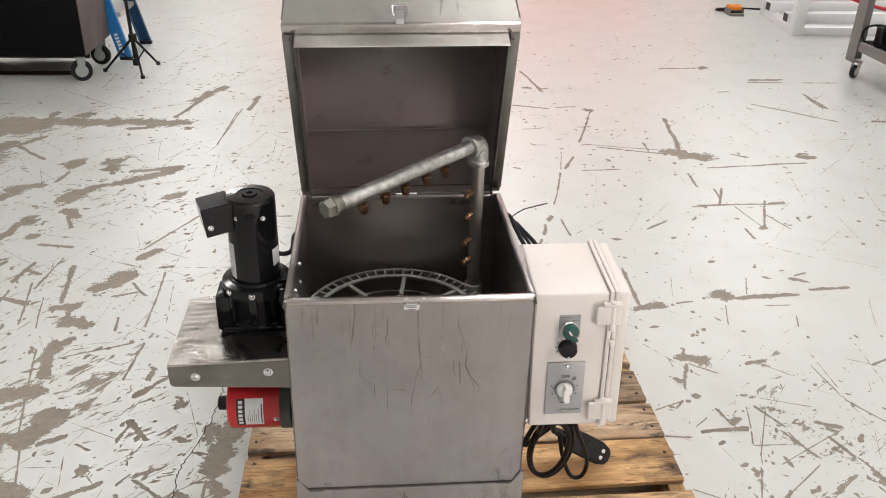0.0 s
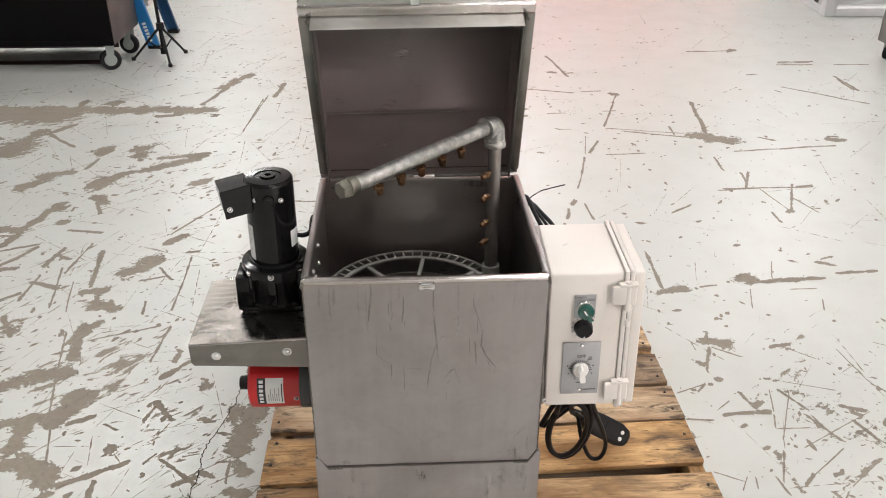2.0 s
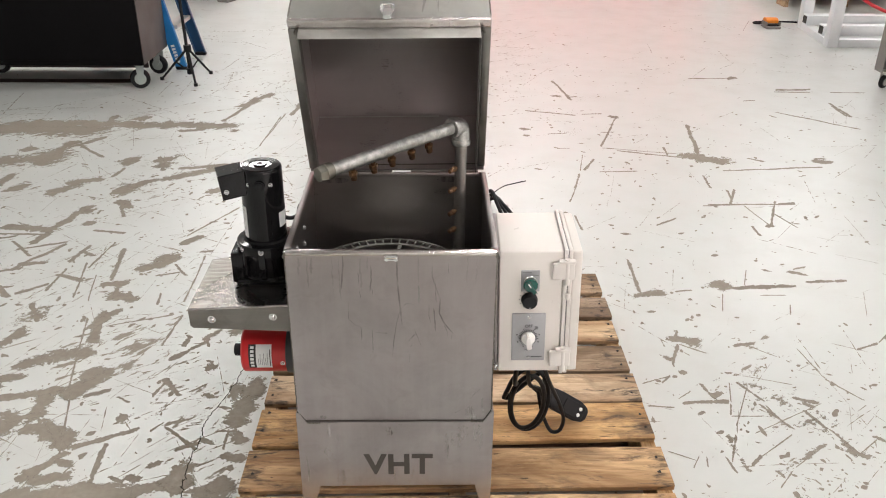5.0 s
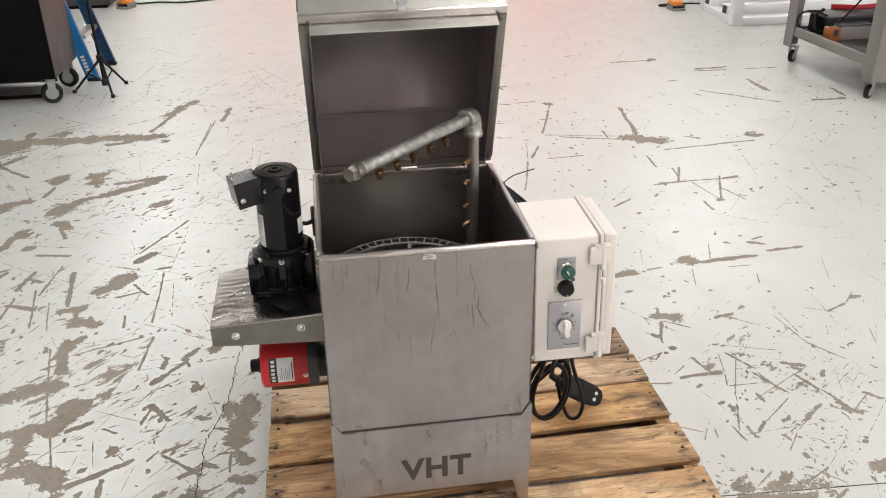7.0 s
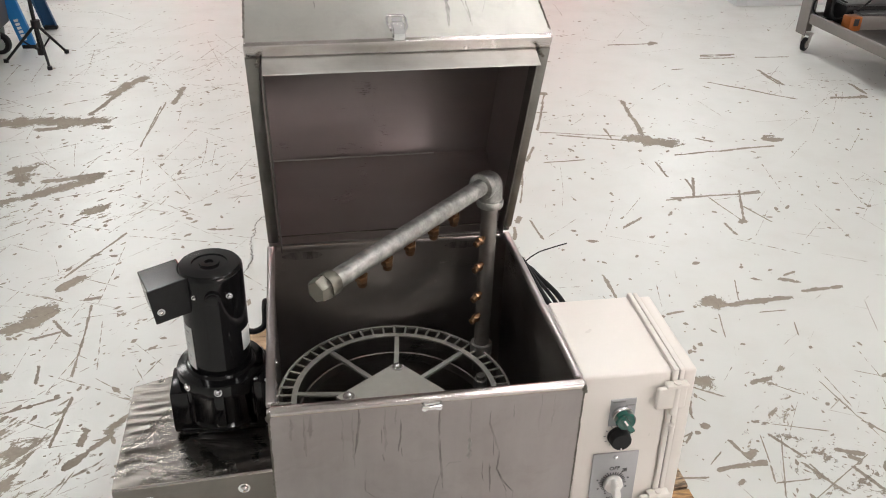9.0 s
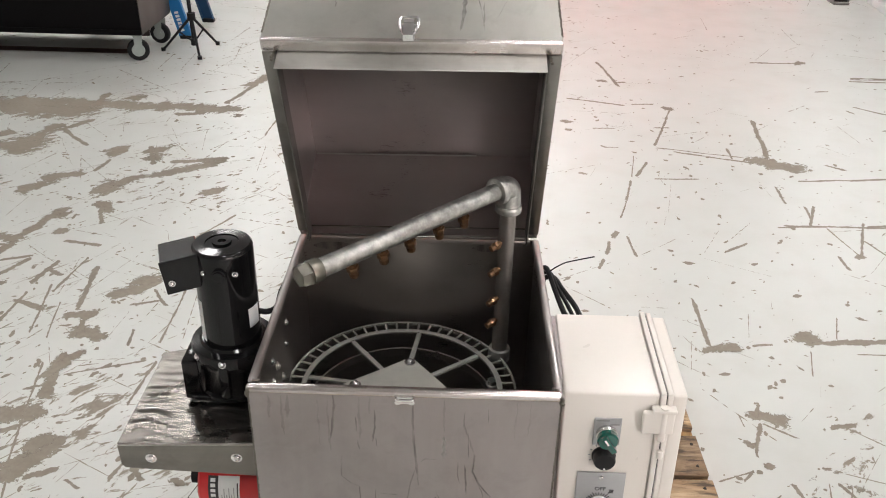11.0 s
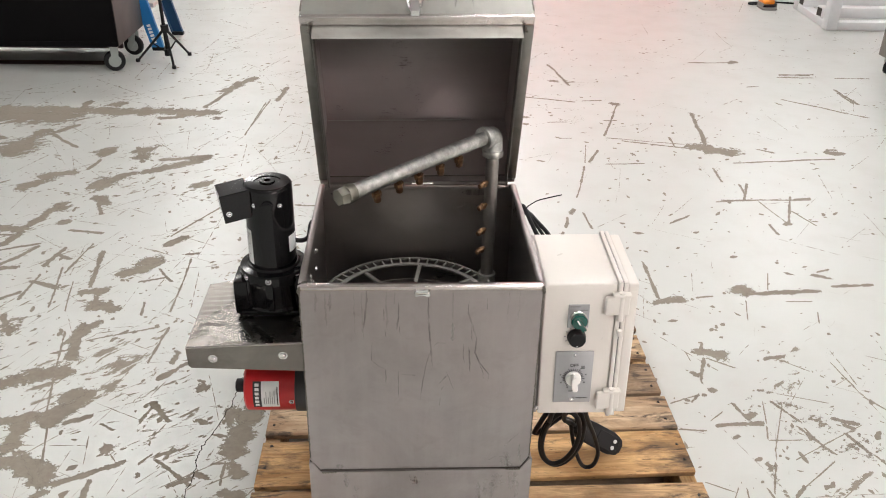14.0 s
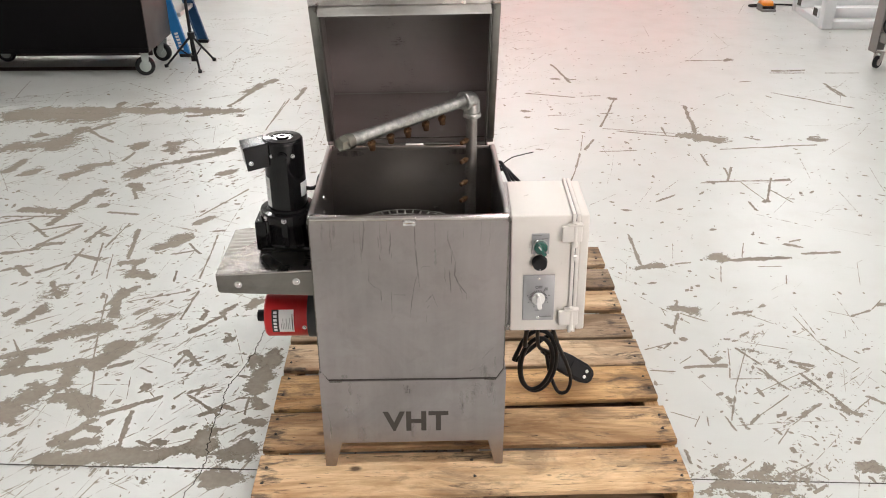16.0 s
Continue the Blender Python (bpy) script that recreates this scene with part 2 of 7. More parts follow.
def wood_material(name, light, dark, along_x=True, dirt=0.6):
    n = Nodes(name)
    r = n.random()
    shift = n.tree.nodes.new("ShaderNodeCombineXYZ")
    n.link(n.math("MULTIPLY", r, 37.0), shift.inputs[0])
    n.link(n.math("MULTIPLY", r, 91.0), shift.inputs[1])
    add = n.tree.nodes.new("ShaderNodeVectorMath")
    n.link(n.coord, add.inputs[0])
    n.link(shift.outputs[0], add.inputs[1])
    v = add.outputs[0]
    stretch = (1.0, 12.0, 12.0) if along_x else (12.0, 1.0, 12.0)
    ring = n.noise(5.0, 5, 0.6, n.mapped(stretch, src=v), 1.6)
    fibre = n.noise(42.0, 5, 0.7, n.mapped(stretch, src=v), 0.3)
    split = n.noise(16.0, 3, 0.5, n.mapped(stretch, src=v), 0.6)
    stain = n.noise(4.5, 6, 0.68, n.mapped((1.0, 2.4, 1.0), src=v), 0.6)
    col = n.mix(n.ramp(ring, (0.33, 0.0), (0.50, 0.35), (0.66, 1.0)), light, dark)
    col = n.mix(n.ramp(fibre, (0.50, 0.0), (0.85, 0.42)), col, tuple(c * 0.5 for c in dark))
    band = n.noise(2.6, 5, 0.62, n.mapped((1.0, 3.5, 3.5) if along_x else (3.5, 1.0, 3.5), loc=(3, 7, 0), src=v), 0.8)
    col = n.mix(n.ramp(band, (0.42, 0.0), (0.62, 0.8)), col, tuple(c * k for c, k in zip(dark, (0.62, 0.52, 0.42))))
    col = n.mix(n.ramp(stain, (0.53, 0.0), (0.64, dirt * 0.75)), col, (0.17, 0.115, 0.07))
    # iron stain bled along the grain from the nails over the three stringers
    x = n.tree.nodes.new("ShaderNodeSeparateXYZ")
    n.link(n.coord, x.inputs[0])
    reach = None
    for sx in (-0.347, 0.142, 0.631):
        d = n.math("ABSOLUTE", n.math("SUBTRACT", x.outputs[0], sx), 0.0)
        reach = d if reach is None else n.math("MINIMUM", reach, d)
    bled = n.math("ADD", n.noise(11.0, 6, 0.7, n.mapped((1.0, 4.0, 4.0), src=v), 0.5), n.ramp(reach, (0.0, 0.13), (0.10, 0.0)))
    if along_x:
        col = n.mix(n.ramp(bled, (0.60, 0.0), (0.72, 0.85)), col, (0.075, 0.055, 0.042))
    smut = n.noise(9.0, 5, 0.7, n.mapped((0.5, 5.0, 5.0) if along_x else (5.0, 0.5, 5.0), loc=(11, 2, 0), src=v), 0.4)
    col = n.mix(n.ramp(smut, (0.61, 0.0), (0.70, dirt * 0.9)), col, (0.06, 0.048, 0.04))
    col = n.mix(n.ramp(split, (0.665, 0.0), (0.70, 0.85)), col, (0.035, 0.026, 0.02))
    knot = n.voronoi(5.5, n.mapped((1.0, 1.6, 1.6) if along_x else (1.6, 1.0, 1.6), src=v))
    col = n.mix(n.ramp(knot, (0.045, 0.9), (0.10, 0.0)), col, (0.09, 0.052, 0.03))
    bright = n.tree.nodes.new("ShaderNodeHueSaturation")
    n.link(n.math("ADD", 0.85, n.math("MULTIPLY", r, 0.3)), bright.inputs["Value"])
    n.link(n.math("ADD", 0.85, n.math("MULTIPLY", r, 0.25)), bright.inputs["Saturation"])
    n.link(col, bright.inputs["Color"])
    n.bump(n.math("SUBTRACT", n.math("ADD", fibre, n.math("MULTIPLY", ring, 0.5)), n.math("MULTIPLY", n.ramp(split, (0.665, 0.0), (0.70, 1.0)), 1.5)), 0.5, 0.0015)
    return n.done(bright.outputs[0], 0.72, 0.0, 0.3)


def rubbed_material(name, colour, rough, cover, metal=0.3):
    """A mark that only partly covers the metal beneath it."""
    n = Nodes(name)
    a = n.noise(60.0, 4, 0.65, n.mapped((1.6, 1.0, 0.35)))
    n.link(n.ramp(a, (0.32, 0.0), (0.66, cover)), n.bsdf.inputs["Alpha"])
    return n.done(colour, rough, metal)


def emitter(name, colour, strength):
    n = Nodes(name)
    n.bsdf.inputs["Emission Color"].default_value = (*colour, 1)
    n.bsdf.inputs["Emission Strength"].default_value = strength
    return n.done((0.8, 0.8, 0.8), 0.5)


M_FLOOR, M_BARE, M_PEEL = floor_material(), bare_concrete_material(), peeling_material()
M_CRACK = plain("dark_crack", (0.06, 0.052, 0.045), 0.9)
M_WALL = plain("white_wall_paint", (0.72, 0.72, 0.70), 0.6, 0, 20, 0.06)
M_CEIL = plain("ceiling_deck", (0.55, 0.55, 0.55), 0.7, 0, 8, 0.1)
M_RED = plain("red_vinyl", (0.92, 0.15, 0.12), 0.35, 0, 8, 0.1)
M_STEEL = steel_material("tank_steel", 0.365, 0.30, (9.0, 9.0, 0.6), 0.99, 0.2, 2.0, 0.975, 0.0, 0.65)
M_LID_IN = steel_material("lid_inner_steel", 0.47, 0.27, (0.6, 9.0, 9.0), 0.99, 0.03, 0.0, 0.97, 0.6, 0.3)
M_STEEL_IN = steel_material("tank_inner_steel", 0.48, 0.26, (0.6, 9.0, 9.0), 0.98, 0.15, 0.0, 0.99, 0.5, 0.35)
# lid steel paler and greener than the tank's: ceiling reflection in the colour
M_LIDTOP = steel_material("lid_steel", 0.435, 0.36, (9.0, 0.6, 9.0), 1.01, 0.2, 0.0, 1.06, 0.0, 0.55)
M_RIM = steel_material("rim_steel", 0.60, 0.17, (0.6, 9.0, 9.0))
M_SIDERIM = steel_material("side_rim_steel", 0.42, 0.38, (9.0, 0.6, 9.0))
# the lip's bright, greenish ceiling reflection is mixed into its tone
M_LIP_LIT = steel_material("lit_lip_steel", 0.68, 0.42, (0.6, 9.0, 9.0), 1.05, 0.25, 0.0, 1.075)
# lid edges toned down to carry a dark reflection as colour
M_EDGE_SHADE = steel_material("shaded_edge_steel", 0.24, 0.34, (9.0, 0.6, 9.0), 1.0, 0.3, 0.0, 1.04)
M_TRAY = steel_material("guard_steel", 0.235, 0.25, (0.6, 9.0, 9.0), 0.94, 0.3, 17.0)
M_FLANGE = steel_material("flange_steel", 0.23, 0.34, (0.6, 9.0, 9.0), 0.93, 0.4)
M_WELD = steel_material("weld_bead", 0.17, 0.45, (1, 1, 1), 0.9, 0.5)
M_SCUFF = rubbed_material("scuff_mark", (0.10, 0.092, 0.085), 0.55, 0.5)
M_SMEAR = rubbed_material("polished_smear", (0.75, 0.72, 0.69), 0.28, 0.6, 1.0)
M_BLACKPIPE = steel_material("dull_pipe", 0.33, 0.42, (2.0, 2.0, 2.0), 0.97, 0.4)
M_CHROME = plain("bright_zinc", (0.72, 0.72, 0.72), 0.2, 1.0, 80, 0.1)
M_SATIN = plain("black_satin_paint", (0.005, 0.005, 0.0055), 0.17, 0.0, 50, 0.2, 0.06, 0.32, 0.0)
M_BLACK = plain("black_gloss_paint", (0.006, 0.006, 0.0065), 0.14, 0.0, 50, 0.2, 0.06, 0.32, 0.0)
M_RUBBER = plain("black_rubber", (0.010, 0.010, 0.011), 0.5, 0.0, 80, 0.25, 0.08, 0.25)
M_LABEL = plain("white_label", (0.72, 0.73, 0.72), 0.5)
M_PRINT = plain("printed_black", (0.03, 0.03, 0.03), 0.5)
M_GREYPRINT = plain("printed_grey", (0.25, 0.25, 0.25), 0.5)
M_HEATRED = plain("red_paint", (0.60, 0.022, 0.025), 0.35, 0.0, 50, 0.12, 0.05, 0.5, 0.2)
M_BOXWHITE = plain("enclosure_paint", (0.72, 0.682, 0.635), 0.34, 0.0, 120, 0.03, 0.12)
M_PLATE = plain("grey_plate", (0.40, 0.40, 0.41), 0.38, 0.6, 120, 0.08)
M_GREEN = plain("green_plastic", (0.004, 0.075, 0.055), 0.2, 0.0, 50, 0.1, 0.02, 0.6, 0.5)
M_WHITEPL = plain("white_plastic", (0.82, 0.81, 0.78), 0.35)
M_WOOD = wood_material("pallet_wood", (0.84, 0.61, 0.36), (0.60, 0.385, 0.20), True, 0.75)
M_WOODOLD_SHADE = wood_material("weathered_shaded_pallet_wood", (0.46, 0.34, 0.23), (0.27, 0.19, 0.12), True, 0.8)
M_WOODMID = wood_material("stained_pallet_wood", (0.72, 0.49, 0.27), (0.40, 0.25, 0.13), True, 1.0)
M_WOODY = wood_material("stringer_wood", (0.56, 0.38, 0.22), (0.32, 0.20, 0.10), False)
M_CABBLACK = plain("black_cabinet_paint", (0.006, 0.0055, 0.006), 0.55, 0.0, 30, 0.25, 0.08, 0.06)
M_CABGREY = plain("brown_grey_paint", (0.055, 0.048, 0.043), 0.5, 0.0, 30, 0.12)
M_CASTER = plain("grey_wheel_core", (0.30, 0.335, 0.315), 0.45)
M_BLUE = plain("blue_fibreglass", (0.012, 0.16, 0.42), 0.42, 0.0, 40, 0.15)
M_ALU = plain("aluminium", (0.62, 0.58, 0.55), 0.4, 0.8, 60, 0.1)
M_FRAMEWHITE = plain("white_powder_coat", (0.80, 0.81, 0.82), 0.35, 0.0, 50, 0.04)
M_CARTGREY = plain("cart_grey_paint", (0.205, 0.192, 0.18), 0.45, 0.1, 50, 0.12)
M_ORANGE = plain("orange_plastic", (0.85, 0.27, 0.02), 0.4)
M_HOSE = plain("red_hose", (0.60, 0.02, 0.03), 0.4)
M_DARKGREY = plain("dark_grey_plastic", (0.07, 0.07, 0.072), 0.5)


def galvanised():
    """Dull zinc with pale spangles and dark flecks."""
    n = Nodes("galvanised_zinc")
    a, b, c = n.noise(70.0, 4, 0.65), n.noise(16.0, 4, 0.6), n.voronoi(140.0)
    col = n.mix(n.ramp(a, (0.35, 0.0), (0.7, 1.0)), (0.34, 0.34, 0.33), (0.66, 0.66, 0.63))
    col = n.mix(n.ramp(b, (0.52, 0.0), (0.72, 0.7)), col, (0.24, 0.23, 0.205))
    n.bump(n.math("ADD", a, c), 0.25, 0.001)
    return n.done(col, n.ramp(b, (0.3, 0.34), (0.7, 0.55)), 1.0)


def tint_brass():
    n = Nodes("brass_fitting")
    a = n.noise(120.0, 3)
    return n.done(n.mix(a, (0.11, 0.058, 0.03), (0.26, 0.15, 0.08)), 0.34, 0.9)


M_BRASS, M_GALV = tint_brass(), galvanised()
M_CAST = steel_material("dull_cast_zinc", 0.24, 0.46, (3.0, 3.0, 3.0), 0.92, 0.6, 0.0, 1.05)


# ---- mesh helpers ----
def bm_box(x0, x1, y0, y1, z0, z1, bevel=0.0, seg=2, bm=None):
    bm = bm or bmesh.new()
    r = bmesh.ops.create_cube(bm, size=1.0)
    vs = r["verts"]
    for v in vs:
        v.co = Vector(((x0 + x1) / 2 + v.co.x * (x1 - x0), (y0 + y1) / 2 + v.co.y * (y1 - y0), (z0 + z1) / 2 + v.co.z * (z1 - z0)))
    if bevel:
        es = list({e for v in vs for e in v.link_edges})
        bmesh.ops.bevel(bm, geom=es, offset=bevel, segments=seg, affect="EDGES", profile=0.5)
    return bm


def frame_to(a, b):
    """A matrix whose z axis runs from a to b, at a."""
    a, b = Vector(a), Vector(b)
    return Matrix.Translation(a) @ (b - a).to_track_quat("Z", "Y").to_matrix().to_4x4()


def joined(bm, tmp):
    """Adds the bmesh tmp to bm."""
    me = bpy.data.meshes.new("tmp")
    tmp.to_mesh(me)
    tmp.free()
    bm.from_mesh(me)
    bpy.data.meshes.remove(me)
    return bm


def bm_cyl(a, b, r0, r1=None, sides=24, bm=None, bevel=0.0):
    """A solid round bar from a to b."""
    r1 = r0 if r1 is None else r1
    length = (Vector(b) - Vector(a)).length
    tmp = bmesh.new()
    bmesh.ops.create_cone(tmp, cap_ends=True, segments=sides, radius1=r0, radius2=r1, depth=length)
    if bevel:
        caps = [f for f in tmp.faces if abs(f.normal.z) > 0.9]
        bmesh.ops.bevel(tmp, geom=list({e for f in caps for e in f.edges}), offset=bevel, segments=2, affect="EDGES", profile=0.5)
    bmesh.ops.transform(tmp, matrix=frame_to(a, b) @ Matrix.Translation((0, 0, length / 2)), verts=tmp.verts[:])
    return joined(bm, tmp) if bm else tmp


def bm_prism(points, depth, axes, origin=(0, 0, 0), bm=None):
    """A flat outline, pushed out by depth; axes: the directions of its two coordinates and of the push."""
    bm = bm or bmesh.new()
    u, v, w = (Vector(a) for a in axes)
    o = Vector(origin)
    lo = [bm.verts.new(o + u * p + v * q) for p, q in points]
    hi = [bm.verts.new(o + u * p + v * q + w * depth) for p, q in points]
    k = len(points)
    bm.faces.new(lo)
    bm.faces.new(hi[::-1])
    for i in range(k):
        bm.faces.new((lo[i], hi[i], hi[(i + 1) % k], lo[(i + 1) % k]))
    bmesh.ops.recalc_face_normals(bm, faces=bm.faces[:])
    return bm


def bm_lathe(profile, sides=40, bm=None, m=None):
    """Turns a profile of (radius, height) round the z axis."""
    bm = bm or bmesh.new()
    rings = []
    for r, z in profile:
        rings.append([bm.verts.new((r * math.cos(2 * math.pi * i / sides), r * math.sin(2 * math.pi * i / sides), z)) for i in range(sides)])
    for a, b in zip(rings, rings[1:]):
        for i in range(sides):
            bm.faces.new((a[i], a[(i + 1) % sides], b[(i + 1) % sides], b[i]))
    bm.faces.new(rings[0][::-1])
    bm.faces.new(rings[-1])
    if m:
        bmesh.ops.transform(bm, matrix=m, verts=[v for ring in rings for v in ring])
    bmesh.ops.recalc_face_normals(bm, faces=bm.faces[:])
    return bm


def smooth_path(points, steps=8):
    """A Catmull-Rom curve through the points."""
    p = [Vector(q) for q in points]
    p = [p[0] * 2 - p[1]] + p + [p[-1] * 2 - p[-2]]
    out = []
    for i in range(1, len(p) - 2):
        for k in range(steps):
            t = k / steps
            a, b, c, d = p[i - 1], p[i], p[i + 1], p[i + 2]
            out.append(0.5 * ((2 * b) + (c - a) * t + (2 * a - 5 * b + 4 * c - d) * t * t + (3 * b - a - 3 * c + d) * t ** 3))
    out.append(p[-2])
    return out


def bm_tube(points, radius, sides=10, bm=None, steps=8, smooth=True):
    bm = bm or bmesh.new()
    path = smooth_path(points, steps) if smooth else [Vector(q) for q in points]
    rings, ref = [], None
    for i, c in enumerate(path):
        d = (path[min(i + 1, len(path) - 1)] - path[max(i - 1, 0)]).normalized()
        if ref is None:
            ref = d.orthogonal().normalized()
        ref = (ref - d * ref.dot(d)).normalized()
        side = d.cross(ref)
        rings.append([bm.verts.new(c + (ref * math.cos(2 * math.pi * k / sides) + side * math.sin(2 * math.pi * k / sides)) * radius) for k in range(sides)])
    for a, b in zip(rings, rings[1:]):
        for k in range(sides):
            bm.faces.new((a[k], a[(k + 1) % sides], b[(k + 1) % sides], b[k]))
    bm.faces.new(rings[0][::-1])
    bm.faces.new(rings[-1])
    bmesh.ops.recalc_face_normals(bm, faces=bm.faces[:])
    return bm


def part(name, bm, material, parent=None, label="", m=None, smooth=True):
    """Links a bmesh as one mesh object under a thing or a part."""
    if m is not None:
        bmesh.ops.transform(bm, matrix=m, verts=bm.verts[:])
        bmesh.ops.recalc_face_normals(bm, faces=bm.faces[:])
    me = bpy.data.meshes.new(name)
    bm.to_mesh(me)
    bm.free()
    me.materials.append(material)
    if smooth:
        me.shade_smooth()
        me.set_sharp_from_angle(angle=radians(35))
    ob = new(name, me)
    if parent is not None:
        ob.parent = parent
        ob.matrix_parent_inverse = parent.matrix_world.inverted()
    if label:
        tagged(ob, label)
    return ob


def thing(name, at, label, category, group="", kind=""):
    e = new(name)
    e.empty_display_size = 0.05
    e.matrix_world = Matrix.Translation(at)
    e.matrix_basis = Matrix.Translation(at)
    bpy.context.view_layer.update()
    return tagged(e, label, category, group, kind)


def lettering(text, height, m, material, parent, thick=0.0006, bold=0.0, spacing=1.0, name="lettering", label=""):
    cu = bpy.data.curves.new("text", "FONT")
    cu.body, cu.size, cu.extrude, cu.offset, cu.space_character = text, height / 0.69, thick, bold, spacing
    tmp = bpy.data.objects.new("text", cu)
    scene.collection.objects.link(tmp)
    me = bpy.data.meshes.new_from_object(tmp.evaluated_get(bpy.context.evaluated_depsgraph_get()))
    scene.collection.objects.unlink(tmp)
    bpy.data.objects.remove(tmp)
    bm = bmesh.new()
    bm.from_mesh(me)
    return part(name, bm, material, parent, label, m, smooth=False)


def bolt(at, axis, parent, r=0.006, h=0.004, material=None, name="bolt"):
    """A button head with a washer."""
    a = Vector(at)
    d = Vector(axis).normalized()
    bm = bm_cyl(a, a + d * h * 0.3, r * 1.45, sides=16)
    bm_lathe([(r, 0), (r * 0.95, h * 0.5), (r * 0.65, h * 0.9), (r * 0.35, h), (r * 0.3, h * 0.7)], 14, bm, frame_to(a + d * h * 0.28, a + d))
    return part(name, bm, material or M_CHROME, parent)


# ---- setting ----
def structure(name, bm, material, label, smooth=False):
    return tagged(part(name, bm, material, None, "", None, smooth), label, "", "", "structure")


RX0, RX1, RY0, RY1, RH = -9.0, 10.0, -8.0, 13.0, 5.2
structure("floor", bm_box(RX0, RX1, RY0, RY1, -0.2, 0.0), M_FLOOR, "pale painted concrete floor, scratched and worn to bare patches")
structure("wall_north", bm_box(RX0, RX1, RY1, RY1 + 0.2, 0, RH), M_WALL, "plain white workshop wall")
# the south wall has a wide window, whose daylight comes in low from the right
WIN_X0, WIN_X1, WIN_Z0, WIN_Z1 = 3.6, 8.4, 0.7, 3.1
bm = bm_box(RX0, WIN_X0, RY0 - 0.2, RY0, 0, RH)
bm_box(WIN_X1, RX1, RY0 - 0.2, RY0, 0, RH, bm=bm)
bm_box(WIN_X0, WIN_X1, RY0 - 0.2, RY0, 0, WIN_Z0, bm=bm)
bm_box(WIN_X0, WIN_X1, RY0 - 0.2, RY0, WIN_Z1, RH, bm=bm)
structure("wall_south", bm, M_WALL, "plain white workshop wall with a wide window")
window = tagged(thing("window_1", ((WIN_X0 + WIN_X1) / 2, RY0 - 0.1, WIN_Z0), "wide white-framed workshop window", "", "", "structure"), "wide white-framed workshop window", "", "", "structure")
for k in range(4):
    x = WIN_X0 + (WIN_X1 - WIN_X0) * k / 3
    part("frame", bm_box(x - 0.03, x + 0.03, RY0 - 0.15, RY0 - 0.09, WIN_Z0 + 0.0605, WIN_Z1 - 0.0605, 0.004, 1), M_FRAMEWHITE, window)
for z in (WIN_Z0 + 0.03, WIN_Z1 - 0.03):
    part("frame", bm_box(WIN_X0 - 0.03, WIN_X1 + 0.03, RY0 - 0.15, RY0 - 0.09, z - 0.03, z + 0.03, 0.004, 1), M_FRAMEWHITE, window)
structure("wall_west", bm_box(RX0 - 0.2, RX0, RY0, RY1, 0, RH), M_WALL, "plain white workshop wall")
structure("wall_east", bm_box(RX1, RX1 + 0.2, RY0, RY1, 0, RH), M_WALL, "plain white workshop wall")
structure("ceiling", bm_box(RX0, RX1, RY0, RY1, RH, RH + 0.2), M_CEIL, "grey painted workshop ceiling")


def make_ceiling_light():
    lamp = thing("ceiling_light", (0, 0, 0), "long white ceiling light with a bright diffuser", "ceiling light", "ceiling lights")
    part("housing", bm_box(-0.75, 0.75, -0.17, 0.17, 0.0, 0.07, 0.006), M_FRAMEWHITE, lamp)
    part("diffuser", bm_box(-0.72, 0.72, -0.15, 0.15, -0.012, -0.001), emitter("lamp_diffuser", LAMP_COLOUR, LAMP), lamp)
    for sx in (-0.5, 0.5):
        part("hanger", bm_cyl((sx, 0, 0.07), (sx, 0, 0.5), 0.006, sides=8), M_ALU, lamp)
    return lamp


LAMP_ROWS = (-4.4, -0.6, 3.4, 10.3, 11.3)
first_lamp = make_ceiling_light()
first_lamp.matrix_basis = Matrix.Translation((-2.8, LAMP_ROWS[1], RH - 0.5))
for ix in range(3):
    for iy, ly in enumerate(LAMP_ROWS):
        if (ix, iy) not in ((0, 0), (0, 1), (2, 2)):
            copy_thing(first_lamp, Matrix.Translation((-2.8 + 4.4 * ix, 5.4 if (ix, iy) == (0, 2) else ly, RH - 0.5)))

# the red curtain at the far end, whose glow lies on the floor
curtain = thing("strip_curtain", (2.0, 12.0, 0), "red vinyl strip curtain hung across the hall", "curtain")
part("rail", bm_box(-1.6, 5.2, 11.96, 12.04, 3.2, 3.28, 0.01), M_ALU, curtain)
for i in range(17):
    if i in (1, 3, 15):
        continue
    part("strip", bm_box(-1.6 + i * 0.4, -1.22 + i * 0.4, 11.98 + 0.015 * (i % 2), 11.984 + 0.015 * (i % 2), 0.0, 3.2), M_RED, curtain)

# ---- pallet ----
PX0, PX1, PTOP = -0.366, 0.650, 0.125
pallet = thing("pallet", (0.14, 0.5, 0), "weathered softwood shipping pallet under the parts washer", "pallet")


